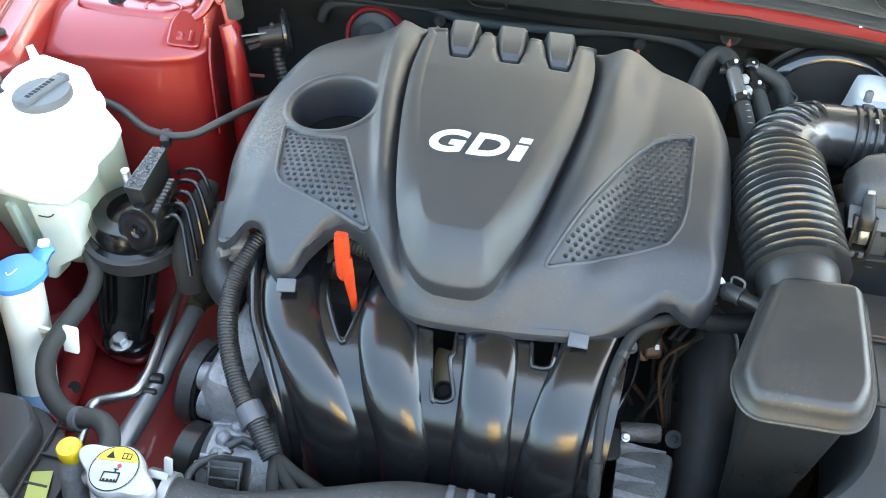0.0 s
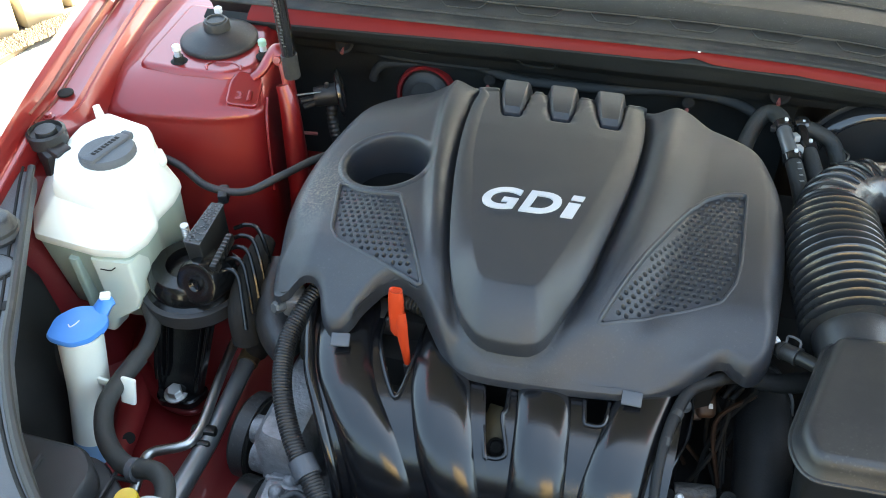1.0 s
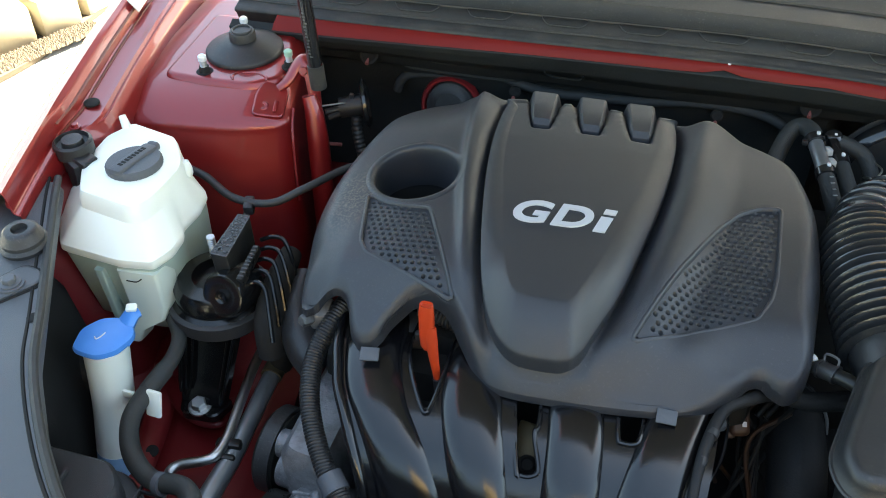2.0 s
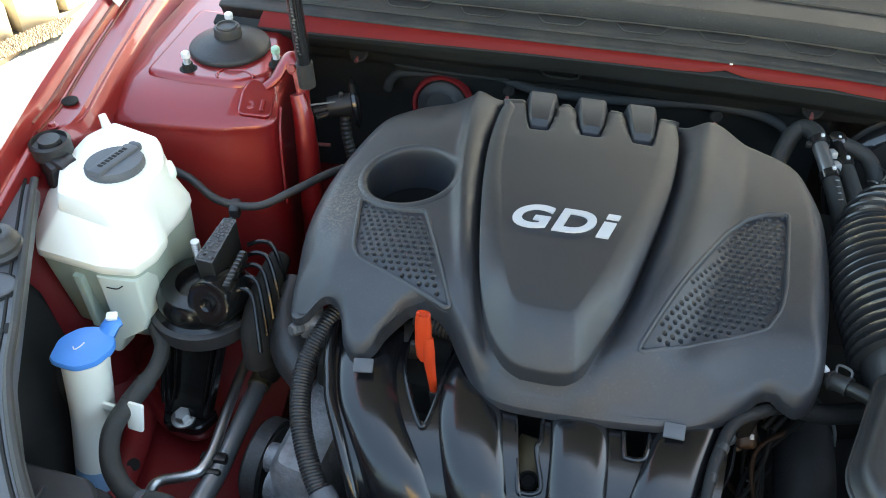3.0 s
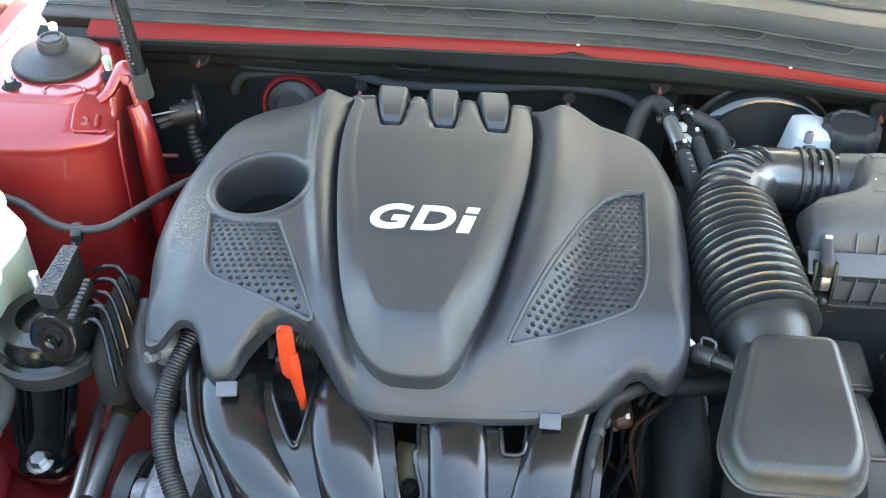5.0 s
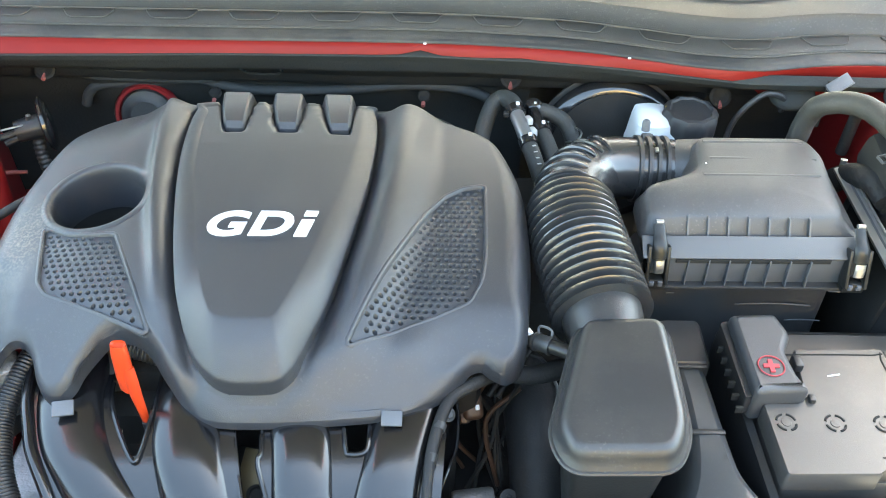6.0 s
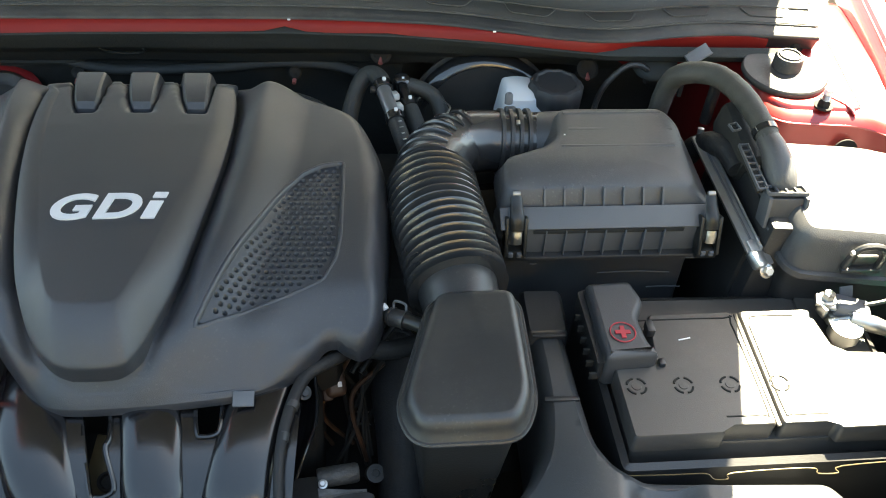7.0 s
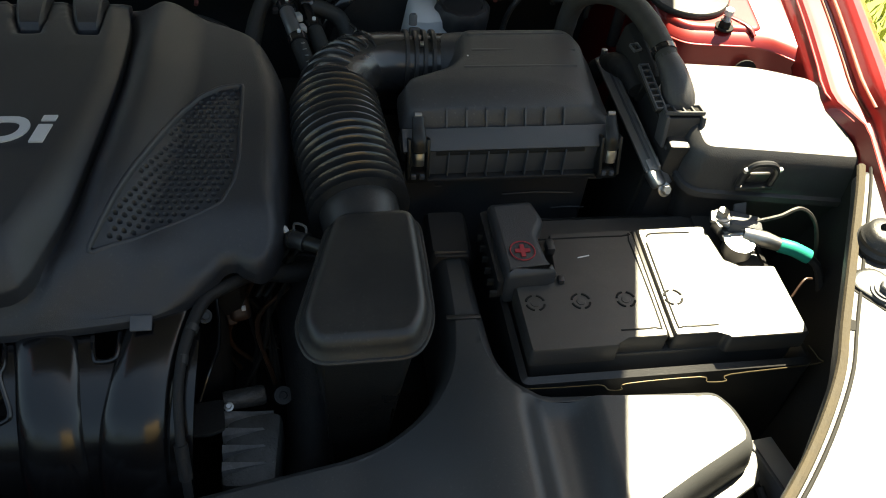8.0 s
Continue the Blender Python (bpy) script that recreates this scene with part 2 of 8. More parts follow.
def spline(pts, per=8, closed=False):
    """Catmull-Rom points through pts."""
    P = [Vector(p) for p in pts]
    n = len(P)
    out = []
    last = n if closed else n - 1
    for i in range(last):
        p1, p2 = P[i], P[(i + 1) % n]
        p0 = P[i - 1] if (i or closed) else p1 * 2 - p2
        p3 = P[(i + 2) % n] if (i + 2 < n or closed) else p2 * 2 - p1
        for k in range(per):
            t = k / per
            out.append(0.5 * ((2 * p1) + (p2 - p0) * t + (2 * p0 - 5 * p1 + 4 * p2 - p3) * t * t + (3 * p1 - p0 - 3 * p2 + p3) * t ** 3))
    if not closed:
        out.append(P[-1])
    return out


def rings(bm, loops, cap=True, closed_ring=True, wrap=False):
    vs = [[bm.verts.new(p) for p in lp] for lp in loops]
    n = len(vs[0])
    pairs = list(zip(vs, vs[1:])) + ([(vs[-1], vs[0])] if wrap else [])
    for a, b in pairs:
        for i in range(n if closed_ring else n - 1):
            j = (i + 1) % n
            bm.faces.new((a[i], a[j], b[j], b[i]))
    if cap and closed_ring and not wrap:
        bm.faces.new(vs[0][::-1])
        bm.faces.new(vs[-1])
    return vs


def tube(pts, r, seg=12, per=8, ribs=None, bm=None, cap=True, flat=1.0):
    """A round tube along a spline. r: a radius or one for each of pts. ribs: (pitch, depth, start, end) of ring-shaped corrugations, and a power that narrows them."""
    bm = bm or bmesh.new()
    path = spline(pts, per) if len(pts) > 2 else [Vector(pts[0]).lerp(Vector(pts[1]), k / per) for k in range(per + 1)]
    m = len(path)
    rad = []
    for i in range(m):
        if isinstance(r, (int, float)):
            rad.append(r)
        else:
            f = i / (m - 1) * (len(r) - 1)
            k = min(int(f), len(r) - 2)
            rad.append(r[k] + (r[k + 1] - r[k]) * (f - k))
    if ribs:
        length = [0]
        for a, b in zip(path, path[1:]):
            length.append(length[-1] + (b - a).length)
        pitch, depth, s0, s1 = ribs[:4]
        power = ribs[4] if len(ribs) > 4 else 0.7
        steps = max(8, int(length[-1] / (pitch / 9)))
        np_, nr = [], []
        k = 0
        for i in range(steps + 1):
            s = length[-1] * i / steps
            while k < m - 2 and length[k + 1] < s:
                k += 1
            f = (s - length[k]) / max(1e-9, length[k + 1] - length[k])
            np_.append(path[k].lerp(path[k + 1], f))
            q = rad[k] + (rad[k + 1] - rad[k]) * f
            u = s / length[-1]
            if s0 <= u <= s1:
                q += depth * (0.5 + 0.5 * math.cos(2 * math.pi * s / pitch)) ** power - depth * 0.4
            nr.append(q)
        path, rad, m = np_, nr, steps + 1
    tan = [(path[min(i + 1, m - 1)] - path[max(i - 1, 0)]).normalized() for i in range(m)]
    up = Vector((0, 0, 1)) if abs(tan[0].z) < 0.9 else Vector((0, 1, 0))
    side = tan[0].cross(up).normalized()
    loops = []
    for i in range(m):
        side = (side - tan[i] * side.dot(tan[i])).normalized()
        other = tan[i].cross(side)
        loops.append([path[i] + (side * math.cos(a) + other * math.sin(a) * flat) * rad[i] for a in (2 * math.pi * k / seg for k in range(seg))])
    rings(bm, loops, cap)
    return bm


def rounded(pts, r, n=4):
    """A polygon's outline with rounded corners."""
    P = [Vector((p[0], p[1])) for p in pts]
    out = []
    for i, p in enumerate(P):
        a, b = P[i - 1] - p, P[(i + 1) % len(P)] - p
        q = min(r, a.length * 0.45, b.length * 0.45)
        s, e = p + a.normalized() * q, p + b.normalized() * q
        for k in range(n + 1):
            t = k / n
            out.append(s * (1 - t) ** 2 + p * 2 * t * (1 - t) + e * t * t)
    return out


def inset(out, d):
    n = len(out)
    area = sum(out[i].x * out[(i + 1) % n].y - out[(i + 1) % n].x * out[i].y for i in range(n))
    s = 1 if area > 0 else -1
    res = []
    for i in range(n):
        t = (out[(i + 1) % n] - out[i - 1])
        if t.length < 1e-9:
            res.append(out[i].copy())
            continue
        t.normalize()
        res.append(out[i] + Vector((-t.y, t.x)) * (d * s))
    return res


def slab(out, levels, zf=None, bm=None, cap=True):
    """Stacks an outline: levels of (inset, z). zf(x, y) is added to each z."""
    bm = bm or bmesh.new()
    loops = []
    for d, z in levels:
        o = inset(out, d) if d else out
        loops.append([Vector((p.x, p.y, z + (zf(p.x, p.y) if zf else 0))) for p in o])
    if cap:
        d, z = levels[-1]
        loops.append([Vector((p.x, p.y, z + (zf(p.x, p.y) if zf else 0))) for p in inset(out, d + 0.0015)])
    rings(bm, loops, cap)
    return bm


def box(bm, size, m, bevel=0.002, seg=2):
    """A bevelled box of a size at a pose m, added to bm."""
    t = bmesh.new()
    bmesh.ops.create_cube(t, size=1)
    bmesh.ops.scale(t, vec=size, verts=t.verts)
    if bevel:
        bmesh.ops.bevel(t, geom=t.edges[:], offset=min(bevel, min(size) * 0.45), segments=seg, profile=0.5, affect="EDGES")
    bmesh.ops.transform(t, matrix=m, verts=t.verts)
    base = {}
    for v in t.verts:
        base[v] = bm.verts.new(v.co)
    for f in t.faces:
        bm.faces.new([base[v] for v in f.verts])
    t.free()
    return bm


def bx(size, m, bevel=0.002):
    return box(bmesh.new(), size, m, bevel)


def lathe(profile, m, seg=32, bm=None, squash=None):
    """Turns a profile of (radius, height) about the z axis of the pose m. squash(angle): a factor on the radius."""
    bm = bm or bmesh.new()
    loops = []
    for r, z in profile:
        loops.append([m @ Vector((r * (squash(a) if squash else 1) * math.cos(a), r * (squash(a) if squash else 1) * math.sin(a), z)) for a in (2 * math.pi * k / seg for k in range(seg))])
    rings(bm, loops)
    return bm


def aim(p, d, roll=0):
    """A pose at p whose z axis points along d."""
    return Matrix.Translation(p) @ Vector(d).to_track_quat("Z", "Y").to_matrix().to_4x4() @ pose(0, 0, 0, 0, 0, roll)


def hexbolt(bm, p, d, r=0.007, h=0.006):
    lathe([(r * 1.5, 0), (r * 1.5, h * 0.25), (r * 1.3, h * 0.3)], aim(p, d), 20, bm)
    lathe([(r, h * 0.25), (r, h), (r * 0.85, h * 1.15)], aim(p, d), 6, bm)
    return bm


def grid(fn, nu, nv, bm=None, keep=None):
    """A sheet fn(u, v) for u, v in 0..1."""
    bm = bm or bmesh.new()
    vs = [[bm.verts.new(fn(i / nu, j / nv)) for j in range(nv + 1)] for i in range(nu + 1)]
    for i in range(nu):
        for j in range(nv):
            if keep is None or keep((i + 0.5) / nu, (j + 0.5) / nv):
                bm.faces.new((vs[i][j], vs[i + 1][j], vs[i + 1][j + 1], vs[i][j + 1]))
    return bm


def solid(bm, t):
    bmesh.ops.recalc_face_normals(bm, faces=bm.faces)
    bmesh.ops.solidify(bm, geom=bm.faces[:], thickness=t)
    return bm


def smooth(a, b, x):
    t = min(1, max(0, (x - a) / (b - a)))
    return t * t * (3 - 2 * t)


def inside(x, y, poly):
    c = False
    n = len(poly)
    for i in range(n):
        x1, y1 = poly[i][0], poly[i][1]
        x2, y2 = poly[i - 1][0], poly[i - 1][1]
        if (y1 > y) != (y2 > y) and x < (x2 - x1) * (y - y1) / (y2 - y1) + x1:
            c = not c
    return c


def seg_dist(x, y, pts):
    best = 9
    for a, b in zip(pts, pts[1:]):
        ax, ay, bx_, by = a[0], a[1], b[0], b[1]
        dx, dy = bx_ - ax, by - ay
        t = min(1, max(0, ((x - ax) * dx + (y - ay) * dy) / (dx * dx + dy * dy)))
        best = min(best, math.hypot(x - ax - t * dx, y - ay - t * dy))
    return best


def nearest(x, y, poly):
    """The point of a polygon's outline nearest to x, y."""
    best = (9, x, y)
    for i in range(len(poly)):
        (ax, ay), (ex, ey) = poly[i - 1], poly[i]
        dx, dy = ex - ax, ey - ay
        t = min(1, max(0, ((x - ax) * dx + (y - ay) * dy) / max(1e-12, dx * dx + dy * dy)))
        px, py = ax + t * dx, ay + t * dy
        best = min(best, (math.hypot(x - px, y - py), px, py))
    return best[1], best[2]


# ---- ground and surroundings ----
def ground():
    bm = bmesh.new()
    box(bm, (600, 600, 0.1), pose(0, 0, -0.05), 0)
    solo("ground", bm, M_concrete, "pale sunlit concrete ground", "ground", kind="structure")
    bm = slab([Vector(p) for p in ((1.25, -6), (1.25, 14), (30, 14), (30, -6))], [(0, 0.002), (0, 0.02)])
    solo("lawn", bm, M_soil, "sunlit green and yellow lawn beside the car", "lawn", kind="structure")
    rng = random.Random(4)
    V, F = [], []
    for k in range(9000):
        x, y = 1.27 + rng.random() ** 1.5 * 2.6, 0.2 + rng.random() * 4.2
        h, a, w = 0.03 + rng.random() * 0.06, rng.random() * 6.28, 0.003 + rng.random() * 0.003
        lx, ly = (rng.random() - 0.5) * 0.06, (rng.random() - 0.5) * 0.06
        c, s = math.cos(a) * w, math.sin(a) * w
        i = len(V)
        V += [(x - c, y - s, 0.015), (x + c, y + s, 0.015), (x + lx * 0.5 + c * 0.7, y + ly * 0.5 + s * 0.7, 0.015 + h * 0.7), (x + lx, y + ly, 0.015 + h)]
        F += [(i, i + 1, i + 2), (i, i + 2, i + 3)]
    me = bpy.data.meshes.new("grass")
    me.from_pydata(V, [], F)
    me.materials.append(M_grass)
    tagged(new("grass", me), "short green and straw-coloured grass blades", "grass", kind="stuff")
    # planting bed with stone edging on the other side
    bm = slab(rounded([(-2.34, 1.2), (-2.12, 1.37), (-2.062, 1.55), (-2.04, 1.72), (-2.02, 2.2), (-4.5, 3.5), (-4.5, 1.0)], 0.1, 6), [(0, 0.003), (0, 0.02)])
    solo("gravel_bed", bm, M_gravel, "brown mulch and gravel bed beside the concrete", "gravel", kind="structure")
    rng = random.Random(12)
    V, F = [], []
    for k in range(2600):
        t, w = rng.random(), rng.random()
        x, y, r = -2.3 + 0.3 * t - 0.12 * w + 0.08, 1.25 + 0.62 * t - 0.05 * w, 0.006 + 0.008 * rng.random()
        a, i = rng.random() * 6.28, len(V)
        for k2 in range(4):
            V.append((x + r * math.cos(a + k2 * 1.57) * (0.7 + 0.5 * rng.random()), y + r * math.sin(a + k2 * 1.57), 0.018 + r * 0.4 * rng.random()))
        V.append((x, y, 0.02 + r))
        F += [(i, i + 1, i + 4), (i + 1, i + 2, i + 4), (i + 2, i + 3, i + 4), (i + 3, i, i + 4)]
    me = bpy.data.meshes.new("gravel")
    me.from_pydata(V, [], F)
    me.materials.append(M_gravel)
    tagged(new("gravel", me), "loose brown gravel along the edging stones", "gravel", kind="stuff")
    for a, b in (((-2.31, 1.36), (-2.205, 1.52)), ((-2.195, 1.535), (-2.10, 1.69)), ((-2.092, 1.705), (-2.035, 1.86)), ((-2.03, 1.88), (-2.01, 2.06))):
        d = Vector((b[0] - a[0], b[1] - a[1]))
        c = Vector(((a[0] + b[0]) / 2, (a[1] + b[1]) / 2)) + Vector((-d.y, d.x)).normalized() * 0.105
        solo("edging_stone", bx((0.2, d.length - 0.006, 0.15), pose(c.x, c.y, 0.075, 0, 0, math.degrees(math.atan2(d.y, d.x)) - 90), 0.025), M_kerb,
             "beige sandstone edging block around the gravel bed", "edging stone", "stones edging the bed")

    # unseen leaf screen and tan wall behind the camera, added to shape manifold reflections
    rng = random.Random(9)
    V, F = [], []
    for k in range(12000):
        x, z = -7 + 14 * rng.random(), 3.3 * rng.random() ** 0.8
        y = -5.2 - 0.7 * rng.random() - 0.15 * math.sin(x * 2.3)
        z *= 1 + 0.08 * math.sin(x * 1.7)
        s = 0.05 + 0.05 * rng.random()
        d = Vector((rng.random() - 0.5, rng.random() - 0.5, rng.random() - 0.5)).normalized() * s
        e = d.cross(Vector((rng.random() - 0.5, rng.random() - 0.5, 0.6))).normalized() * s * 0.6
        i, p = len(V), Vector((x, y, z + 0.03))
        V += [p - d, p + e, p + d, p - e]
        F += [(i, i + 1, i + 2, i + 3)]
    me = bpy.data.meshes.new("hedge")
    me.from_pydata(V, [], F)
    me.materials.append(M_hedge)
    tagged(new("hedge", me), "unseen dark green leafy screen added for dark reflections", "hedge", kind="stuff")
    solo("reflection_wall", bx((4.8, 0.2, 5.3), pose(2.6, -7.2, 2.65), 0.02), M_tanwall, "unseen tan wall added for its reflection on the manifold", "wall", kind="structure")


ground()


# ---- car body round the bay ----

def blend_rings(specs, r=0.014, n=4):
    """Loft between outlines of as many corners: specs of (outline, z)."""
    bm = bmesh.new()
    rings(bm, [[Vector((p.x, p.y, z)) for p in rounded(o, r, n)] for o, z in specs])
    return bm


def shrink(o, k, dx=0.0, dy=0.0):
    cx, cy = sum(p[0] for p in o) / len(o), sum(p[1] for p in o) / len(o)
    return [(cx + (p[0] - cx) * k + dx, cy + (p[1] - cy) * k + dy) for p in o]


def along(pts, v):
    """The point at v in 0..1 on a list of points, step by step."""
    f = v * (len(pts) - 1)
    k = min(int(f), len(pts) - 2)
    return [a + (b - a) * (f - k) for a, b in zip(pts[k], pts[k + 1])]


CREST = [(0.50, -0.55), (0.60, -0.3), (0.645, -0.1), (0.672, 0.0), (0.703, 0.125), (0.73, 0.25), (0.75, 0.36), (0.785, 0.6), (0.82, 1.05)]


def crest(y):
    for (x0, y0), (x1, y1) in zip(CREST, CREST[1:]):
        if y0 <= y <= y1:
            return x0 + (x1 - x0) * (y - y0) / (y1 - y0)
    return 0.82


def car_body():
    for s in (-1, 1):
        # fender skin with its folded flange
        fen = thing("fender", (s * 0.74, 0.2, 0.3), "glossy dark red painted car fender with a folded inner flange", "fender", "fenders")
        prof = [(-0.056, 0.905), (-0.052, 0.925), (-0.045, 0.936), (-0.041, 0.941), (-0.034, 0.9405), (-0.018, 0.942), (-0.014, 0.944), (-0.012, 0.953), (-0.006, 0.963), (0.0, 0.967), (0.012, 0.963), (0.03, 0.948), (0.055, 0.918), (0.085, 0.872), (0.11, 0.81),
                (0.128, 0.7), (0.128, 0.5), (0.12, 0.3)]

        def skin(u, v):
            y = -0.04 + u * 1.04
            x, z = along(prof, v)
            if x < 0:
                x *= 0.3 + 0.7 * smooth(0.07, 0.13, y)
            return Vector((s * (crest(y) + x), y, z + 0.03 * max(-0.3, min(0.5, y - 0.1))))
        part("skin", solid(grid(skin, 60, 68), 0.0012), M_red, fen, sharp=50)
        for y, r in (((0.15, 0.009),) if s < 0 else ()):
            q = skin((y + 0.04) / 1.04, 4.6 / 17)
            part("plug", lathe([(0.0, 0.0), (r, 0.0), (r, 0.002), (r * 0.7, 0.003)], Matrix.Translation(q + Vector((0, 0, 0.001))), 16), M_dark, fen)
        for y in ((0.105,) if s < 0 else ()):
            q = skin((y + 0.04) / 1.04, 4.4 / 17)
            part("bolt", hexbolt(bmesh.new(), q + Vector((0, 0, 0.001)), (0, 0, 1), 0.0042, 0.004), M_red, fen)
        # brown seam sealer and a dark gutter along the flange
        for v, lift, r, m in ((7.0, 0.0012, 0.0026, M_sealer), (5.1, 0.0008, 0.0018, M_sealer), (2.0, 0.0010, 0.0016, M_redlow)):
            line = [skin(k / 24, v / 17) + Vector((0, 0, lift)) for k in range(3, 24)]
            part("seam", tube(line, r, 8, 2, flat=0.5), m, fen, "brown seam sealer")
        wl = bx((0.022, 0.05, 0.0012), Matrix.Translation(skin(0.40 / 1.04, 7.4 / 17) + Vector((s * -0.003, 0, 0.003))) @ pose(0, 0, 0, 0, s * -55, -s * 12), 0.0004)
        part("sticker", wl, M_label, fen, "small white sticker")

        # inner apron: a sheet from the flange down to the rail
        apr = thing("inner_fender", (s * 0.62, 0.1, 0.4), "red inner fender panel with strut tower; right apron coloured black for shade", "inner fender", "inner fenders")
        low = [(-0.053, 0.915), (-0.056, 0.86), (-0.058, 0.77), (-0.07, 0.665), (-0.12, 0.645), (-0.22, 0.65), (-0.25, 0.64), (-0.26, 0.4)]

        def apron(u, v):
            y = -0.5 + u * 1.05
            x, z = along(low, v)
            if v < 0.35:
                x *= 0.35 + 0.65 * max(smooth(0.07, 0.13, y), smooth(0.1, 0.35, v))
            if s < 0:
                x += 0.07 * smooth(0.02, -0.05, y) * smooth(0.62, 0.4, v)
            return Vector((s * (crest(y) * (0.6 + 0.4 * smooth(0.6, 0.2, v)) + 0.268 * (1 - smooth(0.6, 0.2, v)) + x), y, z + 0.02 * (y - 0.1)))
        # the right apron is red too; its deep shade is put into the colour
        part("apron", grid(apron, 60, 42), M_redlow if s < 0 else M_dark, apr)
        # strut tower
        if s < 0:
            T0 = [(-0.445, 0.16), (-0.55, 0.115), (-0.68, 0.11), (-0.71, 0.3), (-0.73, 0.54), (-0.53, 0.45)]
            T = [(-0.462, 0.185), (-0.55, 0.150), (-0.695, 0.140), (-0.720, 0.3), (-0.725, 0.52), (-0.533, 0.445)]
            TS = [(-0.476, 0.222), (-0.535, 0.199), (-0.692, 0.178), (-0.715, 0.3), (-0.715, 0.52), (-0.535, 0.44)]
            TE = [(-0.480, 0.230), (-0.536, 0.208), (-0.689, 0.187), (-0.712, 0.3), (-0.71, 0.515), (-0.536, 0.438)]
            T2 = [(-0.500, 0.268), (-0.538, 0.248), (-0.672, 0.238), (-0.692, 0.3), (-0.70, 0.5), (-0.539, 0.434)]
            T3 = [(-0.512, 0.285), (-0.545, 0.264), (-0.64, 0.262), (-0.66, 0.3), (-0.67, 0.46), (-0.543, 0.43)]
            tw = blend_rings([(T0, 0.45), (T0, 0.62), (T, 0.80), (TS, 0.888), (shrink(TS, 0.998), 0.896), (shrink(TS, 0.992), 0.902), (TE, 0.9055), (shrink(TE, 0.985), 0.908), (T2, 0.9215), (T3, 0.926)], 0.03, 6)
            plate = [(-0.506, 0.278), (-0.538, 0.253), (-0.602, 0.250), (-0.652, 0.253), (-0.658, 0.41), (-0.54, 0.41)]
        else:
            T0 = [(0.50, 0.215), (0.545, 0.195), (0.648, 0.185), (0.712, 0.13), (0.73, 0.54), (0.50, 0.54)]
            T = [(0.512, 0.245), (0.548, 0.225), (0.645, 0.215), (0.710, 0.160), (0.725, 0.52), (0.515, 0.52)]
            TS = [(0.526, 0.266), (0.551, 0.244), (0.642, 0.234), (0.708, 0.177), (0.72, 0.52), (0.528, 0.52)]
            TE = [(0.531, 0.273), (0.553, 0.251), (0.641, 0.241), (0.705, 0.185), (0.72, 0.52), (0.532, 0.52)]
            T3 = [(0.537, 0.285), (0.556, 0.263), (0.640, 0.253), (0.698, 0.205), (0.71, 0.5), (0.54, 0.5)]
            tw = blend_rings([(T0, 0.45), (T0, 0.62), (T, 0.80), (TS, 0.900), (shrink(TE, 1.003), 0.911), (TE, 0.9155), (shrink(TE, 0.985), 0.918), (T3, 0.924), (shrink(T3, 0.9), 0.927)], 0.016, 5)
            plate = [(0.538, 0.285), (0.556, 0.266), (0.602, 0.262), (0.642, 0.258), (0.658, 0.41), (0.54, 0.41)]
        part("strut_tower", tw, M_red, apr, "glossy red pressed strut tower", 70)
        part("top_plate", slab(rounded(plate, 0.012, 4), [(-0.003, 0.921), (0, 0.9275), (0.002, 0.9292), (0.005, 0.9298)]), M_red, apr)
        if s < 0:
            # pressed hook-shaped beads beside the cap
            for pts in ([(-0.563, 0.276), (-0.567, 0.266), (-0.562, 0.257)], [(-0.558, 0.275), (-0.538, 0.279), (-0.525, 0.272), (-0.521, 0.264)]):
                part("bead", tube([(x, y, 0.9302) for x, y in pts], [0.0012] + [0.0024] * (len(pts) - 2) + [0.0012], 8, 5, flat=0.6), M_red, apr)
            bm = slab(rounded([(-0.021, -0.024), (0.016, -0.023), (0.016, 0.022), (-0.014, 0.030), (-0.022, 0.012)], 0.008, 4), [(0, -0.004), (0, 0.0006), (0.0012, 0.0016)])
            bmesh.ops.transform(bm, matrix=pose(-0.506, 0.243, 0.9165, 17, 8, 12), verts=bm.verts)
            part("bracket", bm, M_red, apr)
            part("emboss", lathe([(0.002, 0.0), (0.003, 0.0015), (0.006, 0.0015), (0.0075, 0.0)], aim((-0.514, 0.232, 0.9155), (0, -0.3, 1)), 16), M_redlow, apr)
            part("emboss", bx((0.005, 0.016, 0.002), pose(-0.4985, 0.234, 0.9165, 17, 8, 12), 0.0009), M_red, apr)
            part("prop_bracket", tube([(-0.506, 0.262, 0.923), (-0.496, 0.270, 0.930), (-0.489, 0.282, 0.942), (-0.482, 0.288, 0.950), (-0.474, 0.285, 0.945), (-0.467, 0.277, 0.925), (-0.463, 0.268, 0.89)], [0.006, 0.008, 0.009, 0.0095, 0.0095, 0.009, 0.008], 12, 6, flat=0.7), M_red, apr)
            part("prop_bolt", hexbolt(bmesh.new(), (-0.4755, 0.277, 0.9435), (0.1, -1, 0.4), 0.005, 0.005), M_red, apr)
            # folded flange down the inboard corner
            part("corner_flange", tube([(-0.470, 0.268, 0.915), (-0.463, 0.262, 0.89), (-0.458, 0.252, 0.85), (-0.454, 0.240, 0.79), (-0.452, 0.23, 0.70), (-0.452, 0.225, 0.62)], [0.009, 0.012, 0.0135, 0.014, 0.014, 0.014], 14, 6), M_red, apr)
            part("seam_line", tube([(-0.482, 0.246, 0.909), (-0.478, 0.228, 0.89), (-0.472, 0.210, 0.85), (-0.466, 0.196, 0.81)], 0.0016, 8, 5), M_redlow, apr)
            part("side_pin", tube([(-0.487, 0.327, 0.803), (-0.462, 0.331, 0.802)], 0.0024, 8, 2), M_peg, apr)
            part("rail_bead", tube([(-0.60, 0.06, 0.662), (-0.56, -0.06, 0.66), (-0.54, -0.2, 0.65)], 0.018, 12, flat=0.6), M_redlow, apr)
